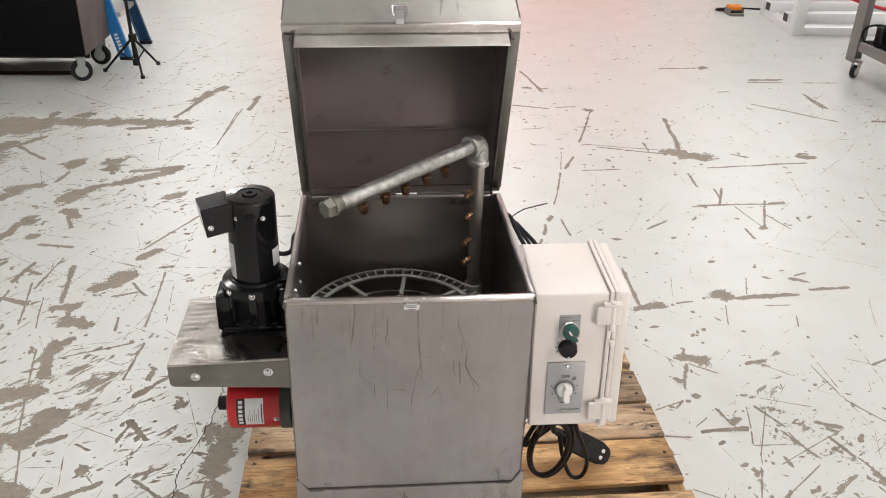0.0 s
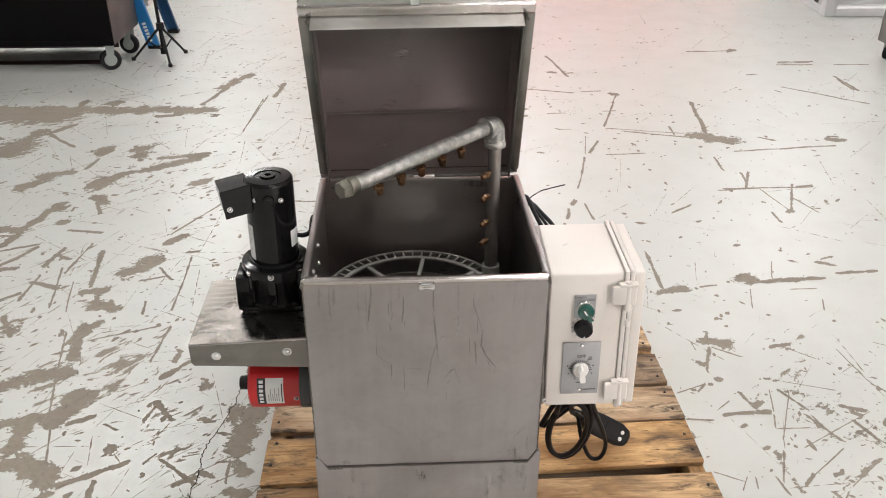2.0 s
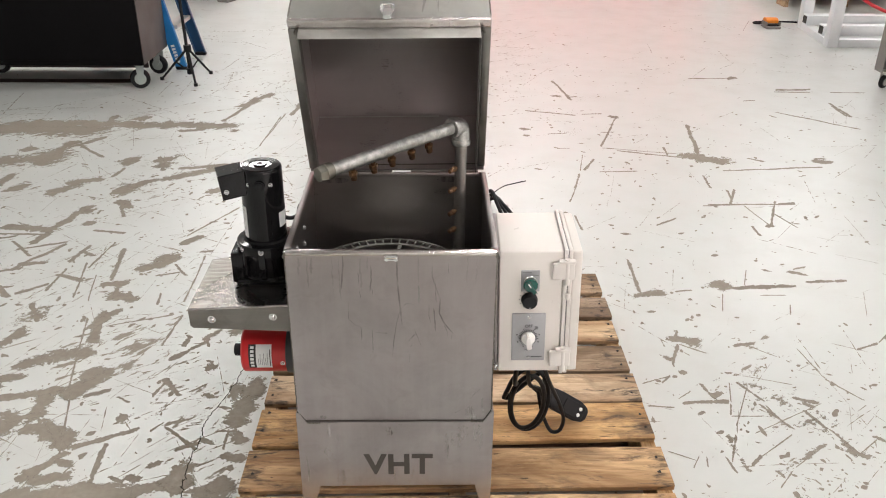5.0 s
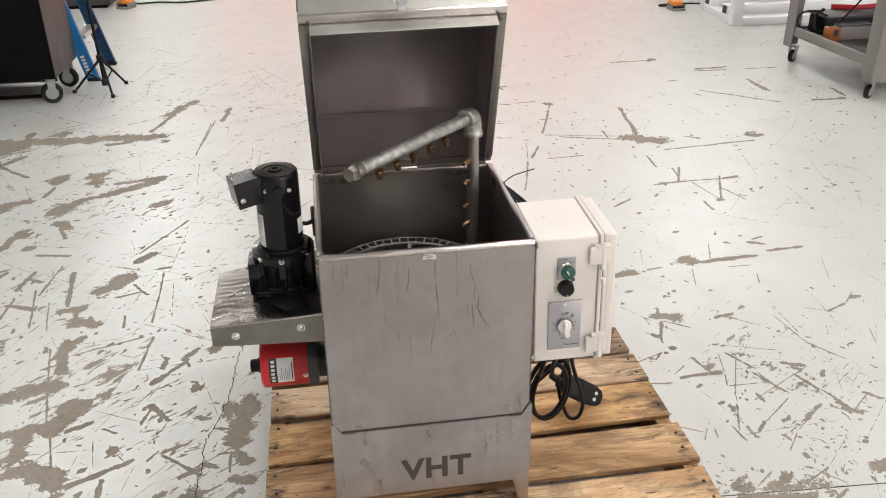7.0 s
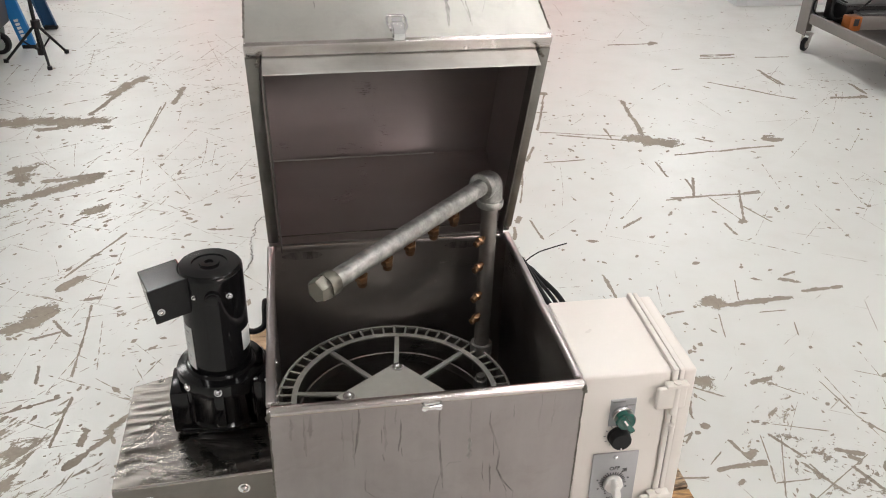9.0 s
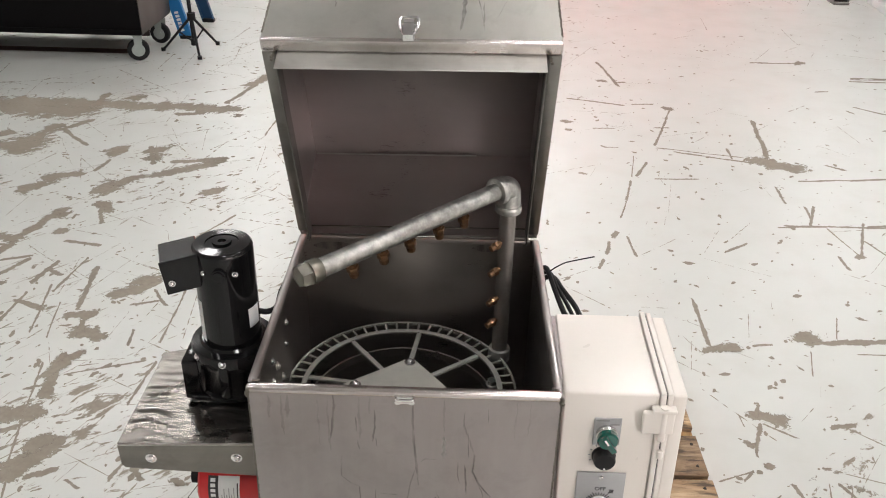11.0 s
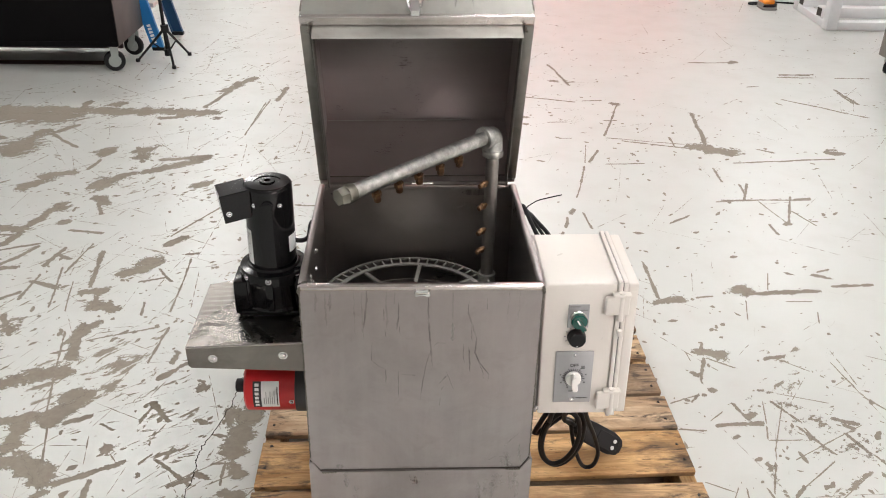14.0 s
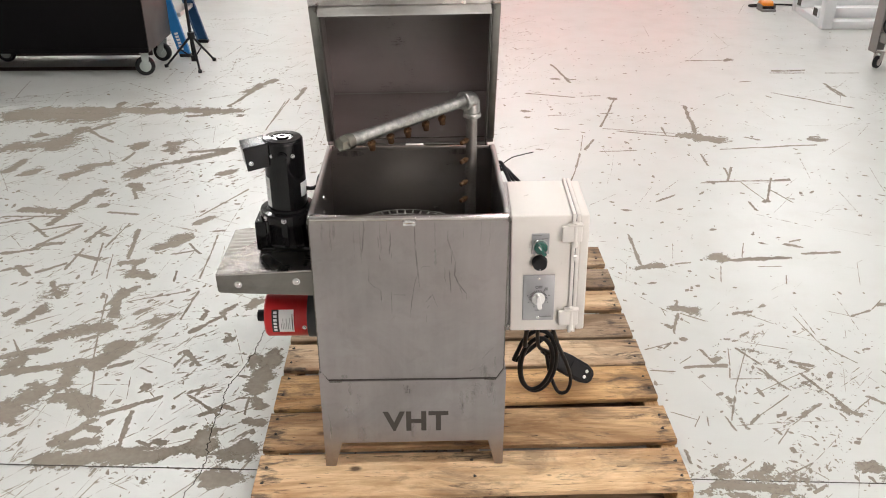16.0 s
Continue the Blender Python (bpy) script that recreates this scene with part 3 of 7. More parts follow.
def board(name, x0, x1, y0, y1, z0, z1, along_x, skew=0.0, parent=pallet, material=None):
    """A sawn board with a slightly wavy, worn outline."""
    bm = bmesh.new()
    n = 22
    rows = []
    for i in range(n + 1):
        t = i / n
        if along_x:
            x, wob = x0 + (x1 - x0) * t, 0.0022 * noise.noise((x0 + t * 9, y0 * 7, 1.0)) + skew * (t - 0.5)
            ring = [(x, y0 + wob + 0.003, z0), (x, y1 + wob - 0.003, z0), (x, y1 + wob, z1 - 0.003), (x, y1 + wob - 0.004, z1), (x, (y0 + y1) / 2 + wob, z1 + 0.0008 * noise.noise((t * 5, y0, 3))), (x, y0 + wob + 0.004, z1), (x, y0 + wob, z1 - 0.003)]
        else:
            y = y0 + (y1 - y0) * t
            ring = [(x0, y, z0), (x1, y, z0), (x1, y, z1 - 0.002), (x1 - 0.002, y, z1), ((x0 + x1) / 2, y, z1), (x0 + 0.002, y, z1), (x0, y, z1 - 0.002)]
        rows.append([bm.verts.new(p) for p in ring])
    for a, b in zip(rows, rows[1:]):
        for k in range(7):
            bm.faces.new((a[k], a[(k + 1) % 7], b[(k + 1) % 7], b[k]))
    bm.faces.new(rows[0])
    bm.faces.new(rows[-1][::-1])
    bmesh.ops.recalc_face_normals(bm, faces=bm.faces[:])
    return part(name, bm, material or (M_WOOD if along_x else M_WOODY), parent)


ROWS_Y = ((-0.098, 0.044, 0.006), (0.065, 0.207, 0.010), (0.232, 0.380, 0.028), (0.396, 0.524, 0.010), (0.540, 0.670, 0.003), (0.696, 0.811, 0.003), (0.838, 0.961, 0.002), (0.990, 1.127, 0.0))
ROWS_M = (M_WOOD, M_WOODMID, M_WOODMID, M_WOOD, M_WOODOLD_SHADE, M_WOOD, M_WOODOLD_SHADE, M_WOODOLD_SHADE)
rnd = random.Random(4)
for (y0, y1, skew), timber in zip(ROWS_Y, ROWS_M):
    dx = rnd.uniform(-0.004, 0.004)
    b = board("deck_board", PX0 + dx, PX1 + dx + rnd.uniform(-0.003, 0.006), y0, y1, PTOP - 0.017, PTOP, True, skew, pallet, timber)
    for sx in (-0.347, 0.142, 0.631):
        for k in (0.3, 0.72):
            yy = y0 + (y1 - y0) * k + rnd.uniform(-0.012, 0.012)
            part("nail", bm_cyl((sx + rnd.uniform(-0.01, 0.01), yy, PTOP - 0.004), (sx, yy, PTOP + 0.0012), 0.0038, sides=8), M_CRACK, b, "rusty nail head")
for sx in (-0.347, 0.142, 0.631):
    board("stringer", sx - 0.019, sx + 0.019, -0.09, 1.12, 0.017, PTOP - 0.0175, False)
# bottom boards take the dark wood: shade in the deck gaps as colour
for y0, y1 in ((-0.095, 0.04), (0.27, 0.37), (0.6, 0.7), (0.99, 1.12)):
    board("bottom_board", PX0, PX1, y0, y1, 0.0005, 0.0165, True, 0.0, pallet, M_WOODOLD_SHADE)

# ---- parts washer ----
washer = thing("parts_washer", (0.0, 0.21, PTOP), "open stainless steel parts washer with raised lid on a pallet", "parts washer")
TX0, TX1, TY0, TY1, TZ0, TZ1 = -0.204, 0.207, 0.0, 0.424, 0.300, 0.775
TH = 0.0025

# tank: four bent walls and a bottom, each with its dull inner skin
tank = part("tank", bm_box(TX0, TX1, TY0, TY0 + TH, TZ0, TZ1 - 0.002, 0.0008, 1), M_STEEL, washer, "stainless sheet tank with scuffed front", smooth=False)
part("back_wall", bm_box(TX0, TX1, TY1 - TH, TY1, TZ0, TZ1 - 0.002, 0.0008, 1), M_STEEL, tank, smooth=False)
part("side_wall", bm_box(TX0, TX0 + TH, TY0 + TH, TY1 - TH, TZ0, TZ1 - 0.002), M_STEEL, tank, smooth=False)
part("side_wall", bm_box(TX1 - TH, TX1, TY0 + TH, TY1 - TH, TZ0, TZ1 - 0.002), M_STEEL, tank, smooth=False)
part("bottom", bm_box(TX0 + TH, TX1 - TH, TY0 + TH, TY1 - TH, TZ0, TZ0 + TH), plain("near_black_steel", (0.022, 0.022, 0.018), 0.3, 0.2), tank, "near-black tank floor", smooth=False)
e = 0.0012
skins = ((TX0 + TH, TX1 - TH, TY1 - TH - e, TY1 - TH - 0.0002), (TX0 + TH + 0.0002, TX0 + TH + e, TY0 + TH, TY1 - TH - e),
         (TX1 - TH - e, TX1 - TH - 0.0002, TY0 + TH, TY1 - TH - e), (TX0 + TH + e, TX1 - TH - e, TY0 + TH + 0.0002, TY0 + TH + e))
for x0, x1, y0, y1 in skins:
    part("inner_wall", bm_box(x0, x1, y0, y1, TZ0 + 0.01, TZ1 - 0.012), M_STEEL_IN, tank, "dark dull inner steel wall", smooth=False)
for y, z in ((0.233, 0.716), (0.222, 0.683), (0.127, 0.719), (0.122, 0.686)):
    bolt((TX0 + TH + e - 0.0002, y, z), (1, 0, 0), tank, 0.0042, 0.0035)
# folded rim, front bar and the sides
RW = 0.013
part("rim", bm_box(TX0 - 0.002, TX1 + 0.002, TY0 - 0.0035, TY0 + RW - 0.002, TZ1 - 0.0105, TZ1 + 0.001, 0.0054, 4), M_RIM, tank, "bright folded rim")
part("rim", bm_box(TX0 - 0.0025, TX0 + RW - 0.003, TY0 + RW + 0.001, TY1, TZ1 - 0.011, TZ1, 0.0045, 3), M_SIDERIM, tank)
part("rim", bm_box(TX1 - RW + 0.003, TX1 + 0.0025, TY0 + RW + 0.001, TY1, TZ1 - 0.011, TZ1, 0.0045, 3), M_SIDERIM, tank)
part("rim", bm_box(TX0 + RW, TX1 - RW, TY1 - 0.006, TY1, TZ1 - 0.013, TZ1 - 0.003, 0.002, 2), M_STEEL_IN, tank)


def weld(points, r, parent):
    """A rippled bead along a line."""
    rr = random.Random(len(points))
    a, b = Vector(points[0]), Vector(points[1])
    k = max(4, int((b - a).length / (r * 1.6)))
    bm = bmesh.new()
    for i in range(k):
        c = a.lerp(b, (i + 0.5) / k) + Vector((rr.uniform(-1, 1), rr.uniform(-1, 1), 0)) * r * 0.25
        bmesh.ops.create_icosphere(bm, subdivisions=1, radius=r * rr.uniform(0.85, 1.15), matrix=Matrix.Translation(c))
    return part("weld", bm, M_WELD, parent, "brown tinted weld bead")


weld(((TX0 + 0.0005, TY0 + 0.0005, 0.40), (TX0 + 0.0005, TY0 + 0.0005, TZ1 - 0.01)), 0.0017, tank)
weld(((TX1 - 0.0005, TY0 + 0.0005, 0.40), (TX1 - 0.0005, TY0 + 0.0005, TZ1 - 0.01)), 0.0017, tank)
weld(((TX0 - 0.001, TY0 - 0.0015, TZ1 - 0.016), (TX0 + 0.002, TY0 - 0.002, TZ1 - 0.002)), 0.0034, tank)
weld(((TX1 + 0.001, TY0 - 0.0015, TZ1 - 0.016), (TX1 - 0.002, TY0 - 0.002, TZ1 - 0.002)), 0.0034, tank)
weld(((TX0 + 0.004, TY0 + 0.012, TZ1 - 0.002), (TX0 + 0.013, TY0 + 0.014, TZ1 - 0.001)), 0.0028, tank)
weld(((TX1 - 0.013, TY0 + 0.014, TZ1 - 0.001), (TX1 - 0.004, TY0 + 0.012, TZ1 - 0.002)), 0.0028, tank)


M_HAZE = rubbed_material("pale_rubbed_steel", (0.62, 0.60, 0.57), 0.35, 0.32, 1.0)
M_DRIP = rubbed_material("dried_drip", (0.17, 0.145, 0.13), 0.6, 0.26, 0.6)


# scuffs on the front: thin wandering rub marks
def scuff(x, z0, z1, w, sway, seed, y=TY0 - 0.0004, parent=tank, material=None):
    rr = random.Random(seed)
    n = 14
    bm = bmesh.new()
    pts = []
    for i in range(n + 1):
        t = i / n
        cx = x + sway * math.sin(t * 2.6 + seed) * t + 0.002 * noise.noise((t * 6, seed, 0))
        ww = w * (0.25 + 0.75 * abs(noise.noise((t * 7, seed * 3.1, 2)))) * (1 - abs(2 * t - 1) ** 4)
        pts.append((cx, ww, z0 + (z1 - z0) * t))
    left = [bm.verts.new((c - h / 2, y, z)) for c, h, z in pts]
    right = [bm.verts.new((c + h / 2, y, z)) for c, h, z in pts]
    for i in range(n):
        bm.faces.new((left[i], right[i], right[i + 1], left[i + 1]))
    return part("scuff", bm, material or M_SCUFF, parent, "rub mark", smooth=False)


def rub(points, w):
    """A thin dark rub mark along a bent line on the tank's front."""
    rr = random.Random(int(points[0][0] * 9000 + points[0][1] * 700))
    path = []
    for (xa, za), (xb, zb) in zip(points, points[1:]):
        k = max(2, int(math.hypot(xb - xa, zb - za) / 0.004))
        path += [(xa + (xb - xa) * q / k, za + (zb - za) * q / k) for q in range(k)]
    path.append(points[-1])
    bm = bmesh.new()
    rows = []
    for i, (x, z) in enumerate(path):
        p, q = path[max(0, i - 1)], path[min(len(path) - 1, i + 1)]
        dx, dz = q[0] - p[0], q[1] - p[1]
        ln = math.hypot(dx, dz) or 1.0
        t = i / (len(path) - 1)
        h = w * 0.50 * (0.55 + 0.45 * rr.random()) * (0.25 + 0.75 * min(1.0, 5 * t, 5 * (1 - t)))
        x, z = x + rr.gauss(0, 0.0003), z
        rows.append((bm.verts.new((x - dz / ln * h, TY0 - 0.0005, z + dx / ln * h)), bm.verts.new((x + dz / ln * h, TY0 - 0.0005, z - dx / ln * h))))
    for (a, b), (c, d) in zip(rows, rows[1:]):
        bm.faces.new((a, b, d, c))
    part("scuff", bm, M_RUB, tank, "dark rub mark", smooth=False)


M_RUB = rubbed_material("dark_rub_mark", (0.085, 0.075, 0.068), 0.5, 0.6)
rub(((-0.092, 0.765), (-0.091, 0.747), (-0.095, 0.713), (-0.098, 0.690)), 0.0042)
rub(((-0.063, 0.729), (-0.063, 0.704)), 0.0021)
rub(((-0.061, 0.688), (-0.060, 0.672)), 0.0016)
rub(((-0.038, 0.742), (-0.038, 0.711), (-0.042, 0.686)), 0.0026)
rub(((-0.084, 0.661), (-0.086, 0.622)), 0.0026)
rub(((-0.085, 0.622), (-0.073, 0.610), (-0.061, 0.604)), 0.0013)
rub(((-0.061, 0.604), (-0.061, 0.573)), 0.0021)
rub(((-0.039, 0.599), (-0.039, 0.543)), 0.0016)
rub(((-0.033, 0.592), (-0.006, 0.590)), 0.0019)
rub(((0.012, 0.761), (0.013, 0.704), (0.017, 0.658), (0.021, 0.610)), 0.0042)
rub(((0.017, 0.642), (0.009, 0.610), (0.004, 0.573), (-0.000, 0.535)), 0.0021)
rub(((0.019, 0.646), (0.029, 0.659), (0.044, 0.658)), 0.0013)
rub(((0.081, 0.742), (0.081, 0.720), (0.090, 0.691), (0.097, 0.667), (0.095, 0.638), (0.106, 0.613), (0.121, 0.592), (0.121, 0.576)), 0.0032)
rub(((0.095, 0.638), (0.111, 0.595), (0.113, 0.580)), 0.0016)
rub(((0.084, 0.650), (0.088, 0.595)), 0.0032)
rub(((0.075, 0.656), (0.074, 0.632), (0.079, 0.614)), 0.0016)
rub(((0.087, 0.708), (0.089, 0.662)), 0.0016)
rub(((0.112, 0.749), (0.113, 0.727)), 0.0013)
rub(((0.034, 0.572), (0.043, 0.584), (0.046, 0.588)), 0.0032)
rub(((0.037, 0.557), (0.042, 0.566)), 0.0032)
rub(((0.046, 0.597), (0.055, 0.571), (0.059, 0.559)), 0.0013)
rub(((0.036, 0.541), (0.035, 0.521)), 0.0013)
rub(((0.054, 0.700), (0.059, 0.686)), 0.0010)
rub(((0.158, 0.424), (0.173, 0.444), (0.183, 0.454)), 0.0013)
rub(((0.130, 0.391), (0.143, 0.400)), 0.0016)
rub(((-0.037, 0.694), (-0.035, 0.677)), 0.0010)


for i, (x, z0, z1, w, sway, y) in enumerate(((0.190, 0.385, 0.43, 0.012, 0.006, -0.0004), (0.165, 0.372, 0.395, 0.02, 0.0, -0.0004), (-0.15, 0.374, 0.386, 0.03, 0.0, -0.0004), (0.18, 0.33, 0.365, 0.016, 0.004, -0.0042), (-0.19, 0.20, 0.28, 0.012, 0.004, -0.0042), (0.055, 0.66, 0.70, 0.012, 0.0, -0.0004))):
    scuff(x, z0, z1, w, sway, 60 + i, y, tank, M_SMEAR)
rr = random.Random(21)
for i in range(16):      # paler rubbed patches over the skirt and round the lap
    x = rr.uniform(TX0 + 0.02, TX1 - 0.02) if i < 9 else rr.uniform(0.11, 0.20)
    z = rr.uniform(0.22, 0.36) if i < 9 else rr.uniform(0.30, 0.42)
    scuff(x, z - rr.uniform(0.012, 0.03), z + rr.uniform(0.012, 0.03), rr.uniform(0.012, 0.05), rr.uniform(-0.01, 0.01), 120 + i, -0.0042 if z < 0.366 else -0.0005, tank, M_HAZE)
rr = random.Random(8)
for i in range(10):      # faint drips from the rim
    scuff(rr.uniform(TX0 + 0.02, TX1 - 0.02), 0.763, 0.763 - rr.uniform(0.02, 0.10), rr.uniform(0.004, 0.013), rr.uniform(-0.003, 0.003), 80 + i, TY0 - 0.0003, tank, M_DRIP)
# dark gap where the skirt laps the tank
bm = bm_box(-0.1855, 0.1915, TY0 - 0.0012, TY0 - 0.0003, 0.3690, 0.3735)
part("gap", bm, M_CRACK, tank, smooth=False)
for x0, x1, s in ((-0.2045, -0.1855, 1), (0.1915, 0.2065, -1)):
    za, zb = (0.397, 0.371) if s > 0 else (0.373, 0.400)
    part("gap", bm_prism([(x0, za - 0.003), (x1, zb - 0.003), (x1, zb + 0.001), (x0, za + 0.001)], 0.0008, ((1, 0, 0), (0, 0, 1), (0, 1, 0)), (0, TY0 - 0.0012, 0)), M_CRACK, tank, smooth=False)

# catch on the front, under the rim
def wire_catch(parent, m):
    bm = bm_tube([(-0.011, 0, 0.004), (-0.011, -0.007, 0.004), (0, -0.008, 0.004), (0.011, -0.007, 0.004), (0.011, 0, 0.004)], 0.0018, 8)
    for sx in (-0.009, 0.009):
        bm_cyl((sx, 0, -0.002), (sx, -0.004, -0.002), 0.0042, sides=12, bm=bm)
    bm_box(-0.012, 0.012, -0.0025, -0.0003, -0.006, 0.006, 0.0008, 1, bm)
    part("catch", bm, M_CHROME, parent, "small bright latch keeper", m)
    part("slot", bm_box(-0.0065, 0.0065, -0.0040, -0.0027, -0.0015, 0.0015), M_CRACK, parent, "", m, smooth=False)


wire_catch(tank, Matrix.Translation((0.002, TY0, 0.7605)))

# skirt with four feet; dark letters laid on the front paint the cut-outs' shade
BX0, BX1, BY0, BY1 = -0.2065, 0.2125, -0.0035, 0.4275
front = [(BX0, PTOP), (BX0 + 0.024, PTOP), (BX0 + 0.041, 0.194), (BX1 - 0.036, 0.196), (BX1 - 0.019, PTOP), (BX1, PTOP), (BX1, 0.397), (BX1 - 0.006, 0.396), (BX1 - 0.021, 0.371), (BX0 + 0.021, 0.369), (BX0 + 0.006, 0.393), (BX0, 0.393)]
skirt = part("skirt", bm_prism(front, 0.003, ((1, 0, 0), (0, 0, 1), (0, 1, 0)), (0, BY0, 0)), M_STEEL, washer, "steel skirt on four pointed feet", smooth=False)
part("panel", bm_prism(front, 0.003, ((1, 0, 0), (0, 0, 1), (0, 1, 0)), (0, BY1 - 0.003, 0)), M_STEEL, skirt, smooth=False)
side = [(BY0 + 0.003, PTOP), (BY0 + 0.027, PTOP), (BY0 + 0.042, 0.194), (BY1 - 0.042, 0.194), (BY1 - 0.027, PTOP), (BY1 - 0.003, PTOP), (BY1 - 0.003, 0.393), (BY0 + 0.003, 0.393)]
for x in (BX0, BX1 - 0.003):
    part("panel", bm_prism(side, 0.003, ((0, 1, 0), (0, 0, 1), (1, 0, 0)), (x, 0, 0)), M_STEEL, skirt, smooth=False)
part("pan", bm_box(BX0 + 0.004, BX1 - 0.004, BY0 + 0.004, BY1 - 0.004, 0.215, 0.218), M_STEEL_IN, skirt, smooth=False)
lettering("VHT", 0.051, Matrix.Translation((-0.064, BY0 - 0.0004, 0.2305)) @ Matrix.Rotation(radians(90), 4, "X") @ Matrix.Diagonal((0.98, 1, 1, 1)), M_CRACK, skirt, 0.0003, 0.0024, 1.08, "cut_letters", "dark letters reading VHT, coloured as shaded cut-outs")
weld(((BX0 + 0.022, BY0 - 0.0008, 0.3685), (BX0 + 0.05, BY0 - 0.0008, 0.3688)), 0.0018, skirt)
weld(((BX1 - 0.05, BY0 - 0.0008, 0.3712), (BX1 - 0.022, BY0 - 0.0008, 0.371)), 0.0018, skirt)

# ---- lid, swung open ----
HINGE = Vector((0.0006, 0.404, 0.7815))
OPEN = radians(21.7)
V, W = Vector((0, -math.sin(OPEN), math.cos(OPEN))), Vector((0, math.cos(OPEN), math.sin(OPEN)))
LM = Matrix.Translation(HINGE) @ Matrix.Rotation(radians(-0.75), 4, "Y") @ Matrix(((1, V.x, W.x, 0), (0, V.y, W.y, 0), (0, V.z, W.z, 0), (0, 0, 0, 1)))
LW, LV, LD = 0.2025, 0.411, 0.2015
lid = part("lid", bm_box(-LW, LW, 0, LV, LD - TH, LD, 0.001, 1), M_LIDTOP, washer, "raised box-shaped steel lid", LM, smooth=False)
part("front_wall", bm_box(-LW, LW, LV - TH, LV, 0.002, LD - TH), M_LIDTOP, lid, "", LM, smooth=False)
part("back_wall", bm_box(-LW, LW, 0, TH, 0.004, LD - TH), M_LIDTOP, lid, "", LM, smooth=False)
part("side_wall", bm_box(-LW, -LW + TH, TH, LV - TH, 0.004, LD - TH), M_STEEL, lid, "", LM, smooth=False)
part("side_wall", bm_box(LW - TH, LW, TH, LV - TH, 0.004, LD - TH), M_STEEL, lid, "", LM, smooth=False)
skins = ((-LW + TH + 0.0003, LW - TH - 0.0003, TH + 0.0003, LV - TH - 0.0003, LD - TH - 0.0015, LD - TH - 0.0004),
         (-LW + TH + 0.0003, LW - TH - 0.0003, TH + 0.0003, TH + 0.0012, 0.004, LD - TH - 0.002),
         (-LW + TH + 0.0003, -LW + TH + 0.0012, TH + 0.0013, LV - TH - 0.0003, 0.004, LD - TH - 0.002),
         (LW - TH - 0.0012, LW - TH - 0.0003, TH + 0.0013, LV - TH - 0.0003, 0.004, LD - TH - 0.002))
for x0, x1, y0, y1, z0, z1 in skins:
    part("inner_wall", bm_box(x0, x1, y0, y1, z0, z1), M_LID_IN, lid, "dull dark inner lid wall", LM, smooth=False)
part("rim", bm_box(-LW - 0.001, LW + 0.001, LV - 0.019, LV + 0.0015, -0.0045, 0.0045, 0.004, 3), M_RIM, lid, "rounded front edge", LM)
for s in (-1, 1):
    x0, x1 = sorted((s * (LW + 0.001), s * (LW - 0.016)))
    part("rim", bm_box(x0, x1, 0.016, LV - 0.0195, -0.003, 0.003, 0.002, 2), M_EDGE_SHADE, lid, "", LM)
    x0, x1 = sorted((s * (LW - 0.0190), s * (LW - 0.0213)))
    part("lip", bm_box(x0, x1, 0.012, LV - 0.024, -0.022, 0.006, 0.0006, 1), M_EDGE_SHADE, lid, "", LM)
part("lip", bm_box(-LW + 0.0205, LW - 0.0205, LV - 0.0210, LV - 0.0190, -0.038, 0.006, 0.0008, 1), M_LIP_LIT, lid, "inset lip, paler for the ceiling reflection", LM)
for s in (-1, 1):
    weld((LM @ Vector((s * (LW - 0.014), LV - 0.020, -0.022)), LM @ Vector((s * (LW - 0.016), LV - 0.021, 0.0))), 0.003, lid)
    weld((LM @ Vector((s * (LW - 0.0005), LV - 0.0005, 0.012)), LM @ Vector((s * (LW - 0.0005), LV - 0.0005, LD - 0.002))), 0.0019, lid)
bm = bm_cyl((-LW + 0.006, 0.0065, LD - 0.0075), (0.10, 0.0065, LD - 0.0075), 0.0013, sides=8)
part("fold", bm, M_LIP_LIT, lid, "bright ridge along the lid's inner fold", LM)
part("strip", bm_box(-LW + 0.012, LW - 0.012, 0.004, 0.0055, 0.018, 0.021, 0.0005, 1), M_WELD, lid, "", LM, smooth=False)

# hinge between tank and lid
for x0, x1 in ((-0.19, -0.012), (0.032, 0.19)):
    bm = bm_cyl((x0, 0.4175, 0.779), (x1, 0.4175, 0.779), 0.0045, sides=12)
    part("hinge", bm, M_STEEL_IN, washer, "long steel hinge")


def heat_stain(x, z, rx, rz, seed):
    """A dark burnt patch left by welding on the tank's back wall."""
    bm = bmesh.new()
    rim = []
    for i in range(40):
        a = 2 * math.pi * i / 40
        k = 1 + 0.22 * noise.noise((math.cos(a) * 1.5, math.sin(a) * 1.5, seed))
        rim.append(bm.verts.new((x + rx * k * math.cos(a), TY1 - TH - e - 0.0004, z + rz * k * math.sin(a))))
    bm.faces.new(rim)
    part("heat_stain", bm, M_BURNT, tank, "dark heat stain", smooth=False)


M_BURNT = rubbed_material("burnt_steel", (0.06, 0.048, 0.04), 0.5, 0.6)
heat_stain(-0.148, 0.7525, 0.034, 0.0075, 1)
heat_stain(0.125, 0.7555, 0.030, 0.007, 2)

